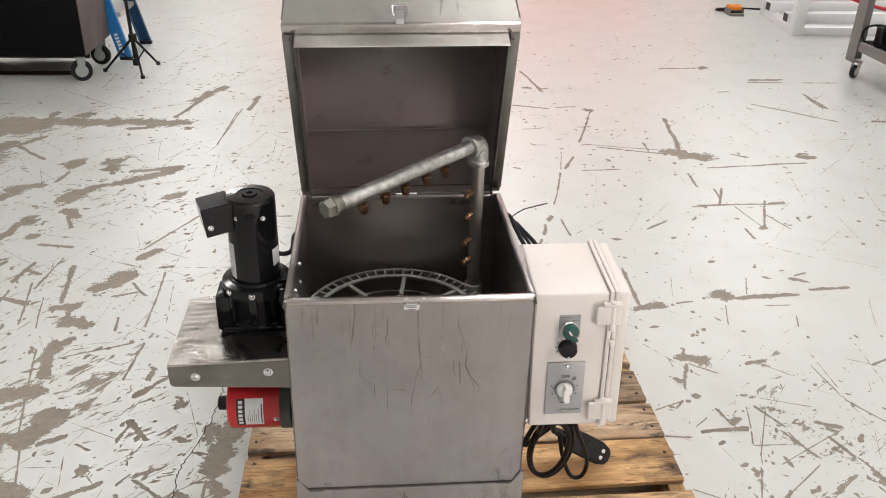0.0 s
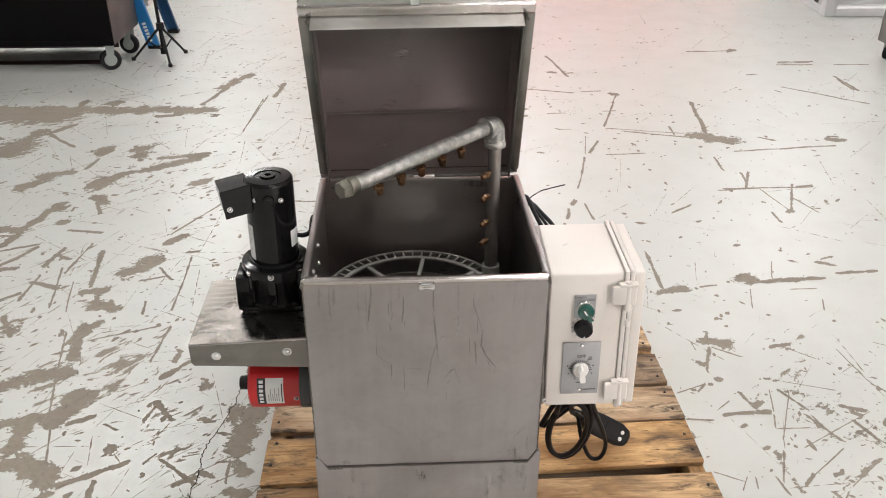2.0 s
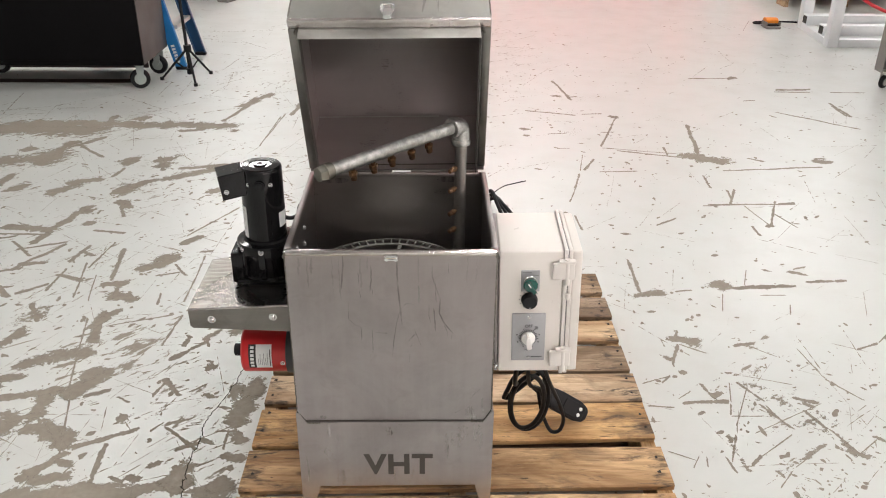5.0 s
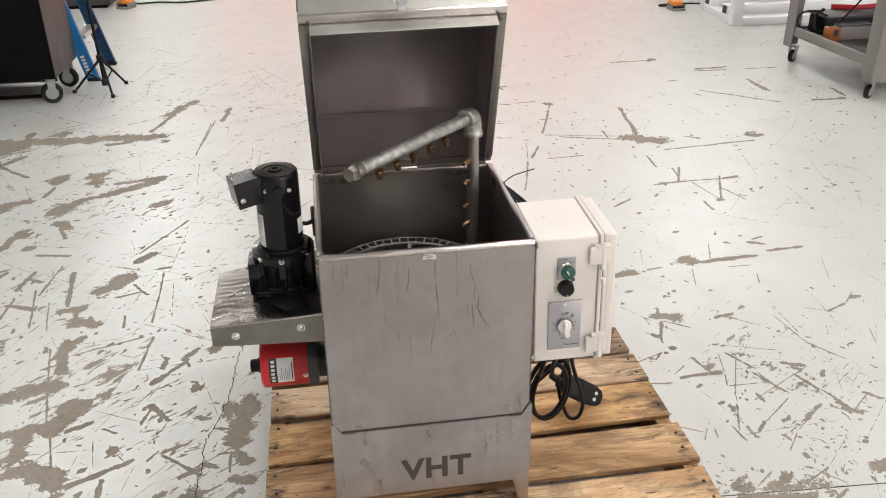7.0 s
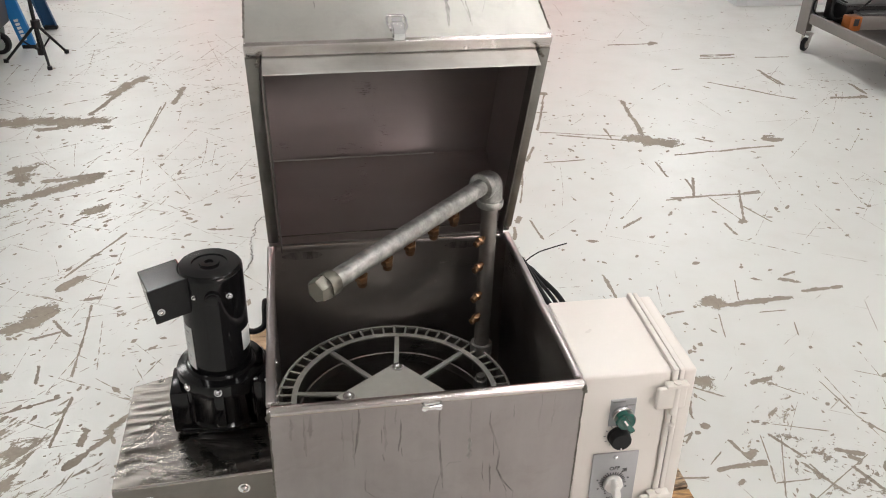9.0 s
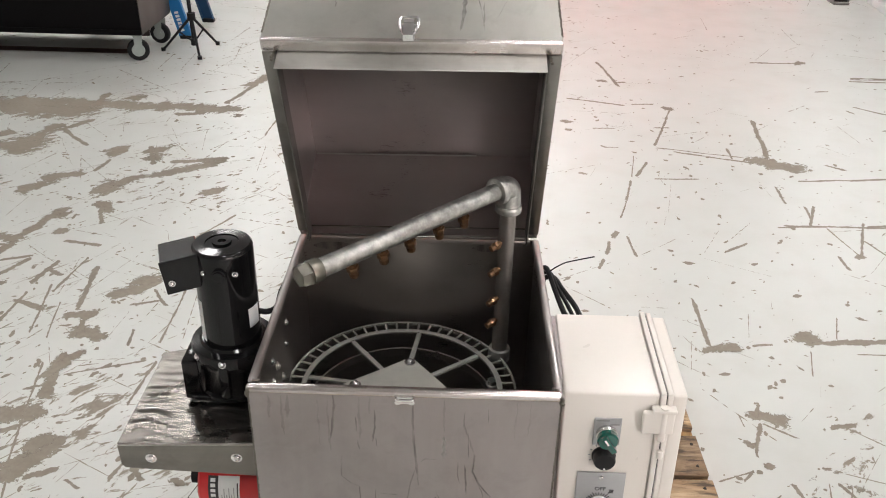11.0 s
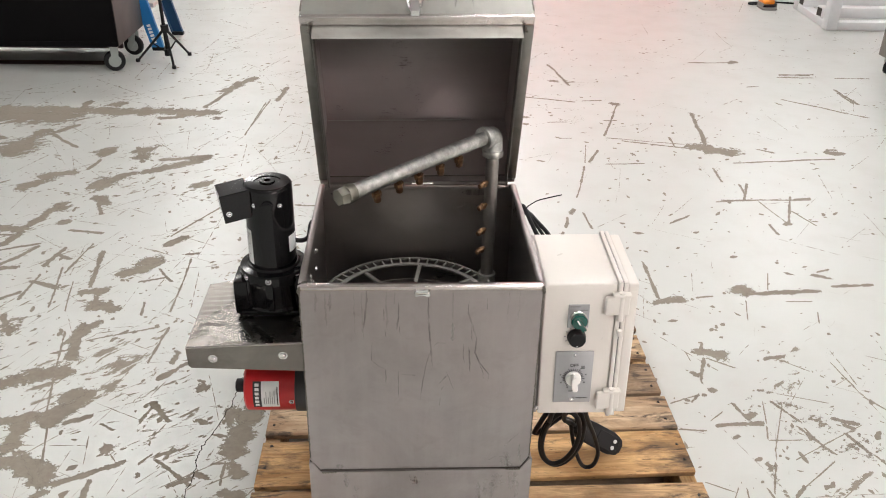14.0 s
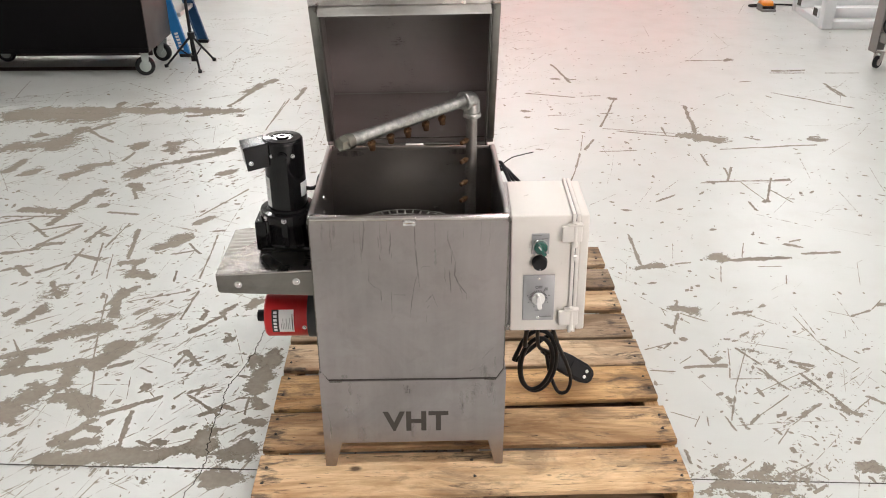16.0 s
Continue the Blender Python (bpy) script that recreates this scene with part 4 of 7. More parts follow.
# draw latch on the lid's front wall
LATCH = LM @ Matrix(((1, 0, 0, -0.004), (0, 0, 1, LV), (0, -1, 0, 0.0), (0, 0, 0, 1)))
bm = bm_box(-0.0085, 0.0085, -0.030, 0.001, 0.0003, 0.0030, 0.0008, 1)
for sx in (-0.0085, 0.0085):
    bm_box(sx - 0.0008, sx + 0.0008, -0.022, -0.002, 0.0030, 0.0105, 0.0003, 1, bm)
bm_cyl((-0.0098, -0.005, 0.0075), (0.0098, -0.005, 0.0075), 0.0022, sides=12, bm=bm)
part("latch", bm, M_CHROME, lid, "bright wire draw latch", LATCH)
bm = bm_prism([(0.003, 0.001), (0.0025, 0.011), (-0.010, 0.0125), (-0.026, 0.0100), (-0.030, 0.0125), (-0.031, 0.0110), (-0.026, 0.0080), (-0.010, 0.0100), (0.000, 0.008)], 0.0140, ((0, 1, 0), (0, 0, 1), (1, 0, 0)), (-0.0070, 0, 0))
part("lever", bm, M_CHROME, lid, "", LATCH)
bm = bm_tube([(-0.0098, -0.010, 0.0075), (-0.0120, -0.018, 0.0075), (-0.0125, -0.036, 0.0060), (-0.0105, -0.0435, 0.0050), (-0.006, -0.0455, 0.0046), (0.006, -0.0455, 0.0046), (0.0105, -0.0435, 0.0050), (0.0125, -0.036, 0.0060), (0.0120, -0.018, 0.0075), (0.0098, -0.010, 0.0075)], 0.0017, 8, None, 6)
part("bail", bm, M_CHROME, lid, "bent wire bail", LATCH)
part("slot", bm_box(-0.0045, 0.0045, -0.026, -0.012, 0.0031, 0.0040), M_CRACK, lid, "", LATCH, smooth=False)


def lid_scuff(x, a, b, w, sway, seed):
    ob = scuff(x, a, b, w, sway, seed, 0.0, lid)
    swap = Matrix(((1, 0, 0, 0), (0, 0, 0, LV + 0.0004), (0, 0, 1, 0), (0, 0, 0, 1)))
    ob.data.transform(LM @ swap)


for i, (x, a, b, w, sway) in enumerate(((-0.065, 0.20, 0.10, 0.002, -0.018), (-0.07, 0.20, 0.16, 0.002, -0.01), (-0.11, 0.09, 0.07, 0.003, 0.003), (0.070, 0.12, 0.02, 0.012, 0.006), (0.083, 0.20, 0.02, 0.004, -0.016), (0.098, 0.09, 0.02, 0.004, 0.0), (0.13, 0.17, 0.05, 0.0015, -0.02), (0.10, 0.21, 0.17, 0.004, 0.0), (-0.03, 0.205, 0.195, 0.003, 0.0))):
    lid_scuff(x, a, b, w, sway, 30 + i)

# ---- spray manifold ----
PV = Vector((0.1450, 0.3225, 0))
ELB, CAP = Vector((0.1435, 0.317, 0.9240)), Vector((-0.124, 0.063, 0.9115))
bm = bm_cyl((PV.x, PV.y, 0.56), (PV.x, PV.y, 0.900), 0.0130, sides=28)
manifold = part("spray_pipe", bm, M_BLACKPIPE, washer, "galvanised spray pipe with brass nozzles")
d = (CAP - ELB).normalized()
bm = bm_cyl(ELB + d * 0.022, CAP, 0.0132, sides=28)
part("spray_arm", bm, M_GALV, manifold, "sloping galvanised pipe")
bm = bm_tube([(PV.x, PV.y, 0.881), (PV.x, PV.y, 0.903), (PV.x - 0.002, PV.y - 0.002, 0.917), ELB + d * 0.012 + Vector((0, 0, 0.001)), ELB + d * 0.026], 0.0185, 22)
bm_cyl((PV.x, PV.y, 0.878), (PV.x, PV.y, 0.890), 0.0210, sides=26, bm=bm, bevel=0.002)
bm_cyl(ELB + d * 0.018, ELB + d * 0.030, 0.0215, sides=26, bm=bm, bevel=0.002)
part("elbow", bm, M_GALV, manifold, "cast pipe elbow")
bm = bm_cyl(CAP - d * 0.016, CAP + d * 0.002, 0.0165, sides=28, bevel=0.003)
bm_cyl(CAP + d * 0.001, CAP + d * 0.018, 0.0178, 0.0150, 6, bm, 0.003)
part("end_cap", bm, M_CAST, manifold, "hexagonal galvanised pipe cap")
bm = bm_cyl((PV.x, PV.y, 0.592), (PV.x, PV.y, 0.616), 0.0185, sides=24, bevel=0.002)
part("coupling", bm, M_GALV, manifold)


def nozzle(at, axis, material, r=0.0085, length=0.026):
    a, ax = Vector(at), Vector(axis).normalized()
    bm = bm_cyl(a, a + ax * length * 0.42, r * 0.62, sides=12)
    bm_cyl(a + ax * length * 0.22, a + ax * length * 0.62, r * 1.05, sides=6, bm=bm, bevel=0.0008)
    bm_cyl(a + ax * length * 0.60, a + ax * length, r * 0.85, r * 0.8, 14, bm, 0.001)
    bm_cyl(a + ax * length * 0.96, a + ax * length * 1.03, r * 0.3, sides=8, bm=bm)
    return part("nozzle", bm, material, manifold, "brass spray nozzle")


for k in (0.176, 0.318, 0.452, 0.600, 0.736):
    c = CAP.lerp(ELB, k)
    nozzle(c + Vector((0.001, 0.004, -0.0145)), (0.08, 0.30, -1.0), M_BRASS, 0.0086, 0.0255)
for z, mat in ((0.826, M_BRASS), (0.778, M_BRASS), (0.722, M_BRASS), (0.679, M_BRASS)):
    nozzle((PV.x - 0.0095, PV.y - 0.0095, z), (-0.75, -0.68, -0.2), mat, 0.0066, 0.022)

# ---- turntable in the tank ----
M_TURN = plain("turntable_steel", (0.33, 0.325, 0.295), 0.42, 0.35, 60, 0.2)
TC, TZ = Vector((-0.0165, 0.219, 0.606)), 0.606


def bm_ring(r0, r1, z0, z1, sides=96):
    bm = bmesh.new()
    loops = []
    for r, z in ((r0, z0), (r1, z0), (r1, z1), (r0, z1)):
        loops.append([bm.verts.new((TC.x + r * math.cos(2 * math.pi * i / sides), TC.y + r * math.sin(2 * math.pi * i / sides), z)) for i in range(sides)])
    for a, b in ((0, 1), (1, 2), (2, 3), (3, 0)):
        for i in range(sides):
            bm.faces.new((loops[a][i], loops[a][(i + 1) % sides], loops[b][(i + 1) % sides], loops[b][i]))
    bmesh.ops.recalc_face_normals(bm, faces=bm.faces[:])
    return bm


turntable = part("turntable", bm_ring(0.1555, 0.1640, TZ - 0.003, TZ), M_TURN, washer, "round spoked turntable inside the tank")
part("outer_ring", bm_ring(0.1828, 0.1860, TZ - 0.003, TZ + 0.001), M_TURN, turntable)
rung = None
for i in range(56):
    a = 2 * math.pi * i / 56
    mm = Matrix.Translation((TC.x, TC.y, 0)) @ Matrix.Rotation(a, 4, "Z")
    if rung is None:
        rung = part("rung", bm_box(0.164, 0.1827, -0.0017, 0.0017, TZ - 0.0025, TZ - 0.0002), M_TURN, turntable, m=mm, smooth=False)
        base_mesh = rung.data
    else:
        o = new("rung", base_mesh)
        o.parent = turntable
        o.matrix_basis = Matrix.Translation((TC.x, TC.y, 0)) @ Matrix.Rotation(a, 4, "Z") @ Matrix.Translation((-TC.x, -TC.y, 0))
for i in range(8):
    mm = Matrix.Translation((TC.x, TC.y, 0)) @ Matrix.Rotation(radians(82 + 45 * i), 4, "Z")
    part("spoke", bm_box(0.05, 0.1565, -0.0040, 0.0040, TZ - 0.006, TZ - 0.0012, 0.0006, 1), M_TURN, turntable, "", mm, smooth=False)
HC = Vector((-0.0170, 0.2035, 0))
M_PLATE_STEEL = plain("hub_steel", (0.41, 0.405, 0.365), 0.42, 0.35, 60, 0.2)
HM = Matrix.Translation((HC.x, HC.y, TZ + 0.0005)) @ Matrix.Rotation(radians(-8), 4, "Z")
part("hub_plate", bm_prism([(0.094, 0), (0.086, 0.007), (0.008, 0.083), (0, 0.087), (-0.008, 0.083), (-0.087, 0.007), (-0.095, 0), (-0.087, -0.007), (0, -0.090), (0.086, -0.007)], 0.004, ((1, 0, 0), (0, 1, 0), (0, 0, 1))), M_PLATE_STEEL, turntable, "square steel hub plate", HM, smooth=False)
for a in (90, 180, 0, 270):
    bolt(HM @ Vector((0.075 * math.cos(radians(a)), 0.075 * math.sin(radians(a)), 0.0041)), (0, 0, 1), turntable, 0.0065, 0.006)
part("lower_ring", bm_ring(0.153, 0.156, TZ - 0.05, TZ - 0.035), M_STEEL_IN, turntable)
for y, z in ((0.155, 0.690), (0.150, 0.655), (0.182, 0.648), (0.085, 0.640)):
    bolt((TX0 + TH + 0.0014, y, z), (1, 0, 0), washer, 0.005, 0.004, M_BLACKPIPE)
bm = bm_cyl((0.132, 0.262, 0.545), (0.132, 0.262, 0.585), 0.011, sides=20, bevel=0.002)
bm_cyl((0.132, 0.262, 0.585), (0.132, 0.262, 0.592), 0.008, sides=6, bm=bm)
part("fitting", bm, M_GALV, washer, "pipe fitting beneath the turntable")

# ---- belt guard shelf and gear motor ----
GX0, GX1, GY0, GY1, GSLANT = -0.423, TX0 - 0.002, 0.061, 0.284, 0.066
gl, gr = 0.611, 0.620
bm = bmesh.new()
NX, NY = 56, 90
top = []
for iy in range(NY + 1):
    row = []
    for ix in range(NX + 1):
        u, v = ix / NX, iy / NY
        x = GX0 + (GX1 - GX0) * u
        y = GY0 + (GY1 + GSLANT * u - GY0) * v
        edge = min(1.0, 12 * min(u, 1 - u), 12 * min(v, 1 - v))
        warp = y + 0.018 * noise.noise((x * 14, y * 9, 2.0)) + 0.10 * (x - GX0) * (0.6 - v)
        swirl = math.sin(warp * 2 * math.pi / 0.021 + 2.2 * noise.noise((x * 20, y * 14, 5.0)))
        patchy = 0.35 + 0.65 * max(0.0, noise.noise((x * 11, y * 11, 8.0)) + 0.4)
        z = gl + (gr - gl) * u + edge * ((0.00075 - 0.00035 * u) * swirl * patchy + 0.0007 * noise.noise((x * 9, y * 12, 1.0)))
        row.append(bm.verts.new((x, y, z)))
    top.append(row)
for a, b in zip(top, top[1:]):
    for ix in range(NX):
        bm.faces.new((a[ix], a[ix + 1], b[ix + 1], b[ix]))
under = [bm.verts.new((x, y, z - 0.003)) for x, y, z in ((GX0, GY0, gl), (GX1, GY0, gr), (GX1, GY1 + GSLANT, gr), (GX0, GY1, gl))]
bm.faces.new(under[::-1])
guard = part("belt_guard", bm, M_TRAY, washer, "bent sheet-steel belt guard with swirled polish")
frontp = [(GX0, gl - 0.0035), (GX1, gr - 0.0035), (GX1, 0.556), (GX0 + 0.006, 0.5655), (GX0 + 0.001, 0.571)]
part("front_flange", bm_prism(frontp, 0.0025, ((1, 0, 0), (0, 0, 1), (0, 1, 0)), (0, GY0, 0)), M_FLANGE, guard)
gk = GSLANT / (GX1 - GX0)
part("rear_flange", bm_prism(frontp, 0.0025, ((1, gk, 0), (0, 0, 1), (0, 1, 0)), (0, GY1 - 0.0025 - gk * GX0, 0)), M_TRAY, guard)
part("end_flange", bm_box(GX0, GX0 + 0.0025, GY0 + 0.003, GY1 - 0.003, 0.570, gl - 0.004), M_FLANGE, guard, smooth=False)
part("rim", bm_cyl((GX0 + 0.002, GY0 + 0.0015, gl - 0.0022), (GX1, GY0 + 0.0015, gr - 0.0022), 0.0026, sides=10), M_RIM, guard)
bolt((-0.376, GY0, 0.586), (0, -1, 0), guard, 0.0058, 0.004)
bolt((-0.249, GY0, 0.592), (0, -1, 0), guard, 0.0058, 0.004)
for z in (0.600, 0.570):
    part("stud", bm_cyl((TX0 - 0.013, GY0 + 0.004, z), (TX0 - 0.001, GY0 + 0.004, z), 0.0028, sides=10), M_CHROME, guard)
for z in (0.735, 0.70):
    bolt((TX0 - 0.001, 0.115, z), (-1, 0, 0), washer, 0.0055, 0.005)

MX, MY = -0.2755, 0.200
MM = Matrix.Translation((MX, MY, 0))
prof = [(0.0440, 0.700), (0.0440, 0.868), (0.0435, 0.873), (0.0405, 0.8765), (0.024, 0.8775), (0.0235, 0.876), (0.014, 0.876), (0.0135, 0.8785), (0.006, 0.8785), (0.0055, 0.876)]
motor = part("gear_motor", bm_lathe(prof, 48, None, MM), M_BLACK, washer, "glossy black upright gear motor")
prof = [(0.0600, 0.628), (0.0605, 0.634), (0.0570, 0.638), (0.0565, 0.680), (0.0580, 0.684), (0.0625, 0.686), (0.0632, 0.689), (0.0632, 0.7085), (0.0620, 0.7105), (0.0500, 0.7125), (0.0470, 0.7165), (0.0445, 0.717)]
part("gearbox", bm_lathe(prof, 40, None, MM), M_BLACK, motor, "black cast gearbox")
bm = bm_box(MX - 0.062, MX + 0.060, MY - 0.050, MY + 0.055, 0.617, 0.631, 0.005, 2)
bm_box(MX - 0.072, MX - 0.045, MY - 0.045, MY + 0.02, 0.620, 0.692, 0.004, 2, bm)
bm_box(MX + 0.045, MX + 0.063, MY - 0.05, MY + 0.03, 0.622, 0.705, 0.004, 2, bm)
part("mounting_foot", bm, M_BLACK, motor)
for a in (-92, -135, -40, 150, 30):
    bm = bm_box(-0.0075, 0.0075, 0.050, 0.0648, 0.640, 0.6955, 0.003, 2)
    part("boss", bm, M_BLACK, motor, "", MM @ Matrix.Rotation(radians(a - 90), 4, "Z"))
    d = Vector((math.cos(radians(a)), math.sin(radians(a)), 0))
    bolt(MM @ (d * 0.0628 + Vector((0, 0, 0.702))), (d.x, d.y, 0.25), motor, 0.004, 0.004)
for sx in (-0.0225, 0.0225):
    bolt((MX + sx + 0.003, MY - 0.0382, 0.8455), (sx * 6, -1, 0), motor, 0.003, 0.004)
bm = bm_cyl((MX + 0.004, MY - 0.0395, 0.846), (MX + 0.004, MY - 0.049, 0.846), 0.0105, sides=20, bevel=0.0015)
bm_cyl((MX + 0.004, MY - 0.0485, 0.846), (MX + 0.004, MY - 0.0525, 0.846), 0.0085, sides=20, bm=bm, bevel=0.0015)
part("brush_cap", bm, M_BLACK, motor, "round black brush cap")
JM = Matrix.Translation((MX - 0.062, MY - 0.012, 0.846)) @ Matrix.Rotation(radians(20), 4, "Z") @ Matrix.Rotation(radians(-7), 4, "Y")
part("conduit_box", bm_box(-0.024, 0.030, -0.032, 0.028, -0.027, 0.024, 0.0014, 1), M_SATIN, motor, "black sheet-metal conduit box", JM, False)
part("lid_seam", bm_box(-0.0255, 0.0305, -0.0335, -0.0315, -0.0285, 0.0255, 0.0008, 1), M_SATIN, motor, "", JM, False)
bolt(JM @ Vector((-0.015, -0.034, -0.011)), (0.2, -1, 0), motor, 0.0035, 0.003)


def wrap_label(a0, a1, z0, z1, r, parent, bars):
    """A label bent round the motor body, with plain bars for its small print."""
    bm = bmesh.new()
    n = 10
    rows = [[bm.verts.new((MX + r * math.cos(radians(a0 + (a1 - a0) * i / n)), MY + r * math.sin(radians(a0 + (a1 - a0) * i / n)), z)) for i in range(n + 1)] for z in (z0, z1)]
    for i in range(n):
        bm.faces.new((rows[0][i], rows[0][i + 1], rows[1][i + 1], rows[1][i]))
    part("label", bm, M_LABEL, parent, "white rating label")
    bm = bmesh.new()
    rb = r + 0.0003
    for k in range(bars):
        zz = z0 + (z1 - z0) * (k + 0.6) / bars
        q = [(a0 + (a1 - a0) * u) for u in (0.12, 0.35, 0.6, 0.6 + 0.3 * ((k * 7) % 3) / 3)]
        vs = [[bm.verts.new((MX + rb * math.cos(radians(a)), MY + rb * math.sin(radians(a)), z)) for a in q] for z in (zz, zz + 0.0018)]
        for i in range(3):
            bm.faces.new((vs[0][i], vs[0][i + 1], vs[1][i + 1], vs[1][i]))
    part("print", bm, M_GREYPRINT, parent)


wrap_label(182, 226, 0.722, 0.792, 0.0443, motor, 10)
wrap_label(-37, -6, 0.745, 0.778, 0.0443, motor, 0)
bm = bm_tube([(MX + 0.036, MY + 0.012, 0.752), (MX + 0.052, MY + 0.016, 0.747), (TX0 - 0.007, MY + 0.03, 0.748), (TX0 - 0.007, MY + 0.07, 0.752), (TX0 - 0.007, 0.31, 0.735), (TX0 - 0.007, 0.34, 0.66)], 0.0045, 10)
part("motor_cable", bm, M_RUBBER, motor, "black motor cable")

# ---- immersion heater under the guard ----
HY, HZ, HR = 0.188, 0.432, 0.0525
HMX = Matrix.Translation((0, HY, HZ)) @ Matrix.Rotation(radians(90), 4, "Y")
prof = [(0.02, -0.3475), (HR - 0.004, -0.347), (HR, -0.343), (HR, -0.247), (HR - 0.001, -0.246)]
heater = part("heater", bm_lathe(prof, 48, None, HMX), M_HEATRED, washer, "red cylindrical immersion heater housing")
part("flange", bm_lathe([(HR + 0.002, -0.246), (HR + 0.003, -0.244), (HR + 0.003, -0.225), (0.04, -0.224), (0.04, TX0 - 0.001)], 40, None, HMX), M_DARKGREY, heater, "dark cast flange")
part("cable_gland", bm_lathe([(0.010, -0.372), (0.014, -0.370), (0.0145, -0.356), (0.017, -0.354), (0.017, -0.3478)], 20, None, Matrix.Translation((0, HY + 0.004, HZ - 0.006)) @ Matrix.Rotation(radians(90), 4, "Y")), M_RUBBER, heater, "black cable gland")


def on_drum(x0, x1, a0, a1, name, material, lift, label=""):
    bm = bmesh.new()
    n = 8
    rr = HR + lift
    rows = [[bm.verts.new((x, HY - rr * math.cos(radians(a0 + (a1 - a0) * i / n)), HZ + rr * math.sin(radians(a0 + (a1 - a0) * i / n)))) for i in range(n + 1)] for x in (x0, x1)]
    for i in range(n):
        bm.faces.new((rows[0][i], rows[0][i + 1], rows[1][i + 1], rows[1][i]))
    return part(name, bm, material, heater, label)


on_drum(-0.328, -0.277, -22, 42, "label", M_LABEL, 0.0004, "white rating label with a black band")
on_drum(-0.3285, -0.312, -22, 42, "brand_band", M_PRINT, 0.0007)
for k in range(6):
    on_drum(-0.3245, -0.3165, -17 + k * 9.6, -10.5 + k * 9.6, "brand_mark", M_LABEL, 0.0010)
    on_drum(-0.307 + 0.004 * k, -0.3058 + 0.004 * k, -12, 6 + (k * 13) % 25, "print", M_GREYPRINT, 0.0007)
on_drum(-0.2815, -0.2795, -16, 30, "print", M_PRINT, 0.0007)
bolt((-0.253, HY - HR * 0.98, HZ - 0.006), (0, -1, 0), heater, 0.0035, 0.004)

# ---- control box on the right-hand wall ----
EM = Matrix.Translation((0.2126, 0.0235, 0.7620)) @ Matrix.Rotation(radians(-1.74), 4, "Z") @ Matrix.Rotation(radians(-1.42), 4, "Y")
EW, ED, EH = 0.1635, 0.189, 0.281
ebox = part("control_box", bm_box(0.0, 0.1270, 0.0, ED, -EH, 0.0, 0.004, 3), M_BOXWHITE, washer, "cream-white steel control enclosure", EM)
part("door", bm_box(0.1437, EW, 0.001, ED - 0.001, -EH + 0.001, -0.001, 0.004, 3), M_BOXWHITE, ebox, "hinged side door", EM)
part("gasket_rim", bm_box(0.1272, 0.1346, -0.0042, ED + 0.004, -EH - 0.004, 0.0042, 0.0014, 2), M_BOXWHITE, ebox, "", EM)
part("gasket_rim", bm_box(0.1364, 0.1435, -0.0034, ED + 0.003, -EH - 0.003, 0.0034, 0.0014, 2), M_BOXWHITE, ebox, "", EM)
part("seal", bm_box(0.1348, 0.1362, -0.0012, ED - 0.002, -EH + 0.002, 0.0008), M_DARKGREY, ebox, "", EM)
for z in (-0.0375, -0.2415):
    bm = bm_box(0.105, 0.1475, -0.0125, -0.0045, z - 0.0205, z + 0.0165, 0.003, 3)
    bm_box(0.117, 0.1490, -0.0145, -0.0005, z + 0.0155, z + 0.0215, 0.002, 2, bm)
    bm_cyl((0.1330, -0.0085, z - 0.032), (0.1330, -0.0085, z + 0.024), 0.0055, sides=14, bm=bm)
    part("clamp", bm, M_BOXWHITE, ebox, "white door clamp", EM)
part("pin", bm_cyl((0.1360, -0.006, -0.104), (0.1360, -0.006, -0.092), 0.0045, sides=12, bevel=0.001), M_BOXWHITE, ebox, "", EM)
for y in (0.02, 0.06, 0.14, 0.18):
    for z in (-0.01, -0.270):
        bolt(EM @ Vector((-0.002, y, z)), (-1, 0, 0.2), ebox, 0.0035, 0.003)
for z in (-0.010, -0.264):
    bolt(EM @ Vector((-0.0035, -0.002, z)), (-0.5, -1, 0), ebox, 0.0038, 0.006)
# green selector with its plate
part("legend_plate", bm_box(0.0435, 0.0805, -0.0022, -0.0003, -0.0885, -0.0405, 0.0008, 1), M_PLATE, ebox, "grey legend plate", EM)
for k in range(2):
    part("print", bm_box(0.046 + 0.019 * k, 0.064 + 0.014 * k, -0.0027, -0.0023, -0.0458 - 0.007 * k, -0.0435 - 0.007 * k), M_GREYPRINT, ebox, "", EM)


def facing(x, z, y=0.0):
    """Local z runs out of the enclosure's front."""
    return EM @ Matrix.Translation((x, y, z)) @ Matrix.Rotation(radians(90), 4, "X")


part("bezel", bm_lathe([(0.0145, 0.002), (0.0145, 0.006), (0.013, 0.008), (0.0125, 0.011)], 32, None, facing(0.0615, -0.0665)), M_CHROME, ebox, "bright metal collar", None)
part("selector_knob", bm_lathe([(0.0125, 0.010), (0.014, 0.011), (0.0145, 0.019), (0.0125, 0.0215), (0.0, 0.0217)], 32, None, facing(0.0615, -0.0665)), M_GREEN, ebox, "round green selector knob")
part("handle", bm_box(-0.0045, 0.0045, -0.0175, 0.013, 0.0205, 0.027, 0.002, 2), M_GREEN, ebox, "", facing(0.0615, -0.0665) @ Matrix.Rotation(radians(32), 4, "Z"))
part("pointer", bm_box(-0.0012, 0.0012, 0.000, 0.010, 0.0271, 0.0275), M_LABEL, ebox, "", facing(0.0615, -0.0665) @ Matrix.Rotation(radians(32), 4, "Z"))
part("dial_knob", bm_lathe([(0.0165, 0.0005), (0.0165, 0.004), (0.0155, 0.005), (0.0150, 0.014), (0.0135, 0.0165), (0.0, 0.0168)], 36, None, facing(0.0612, -0.1075)), M_RUBBER, ebox, "round black knob")
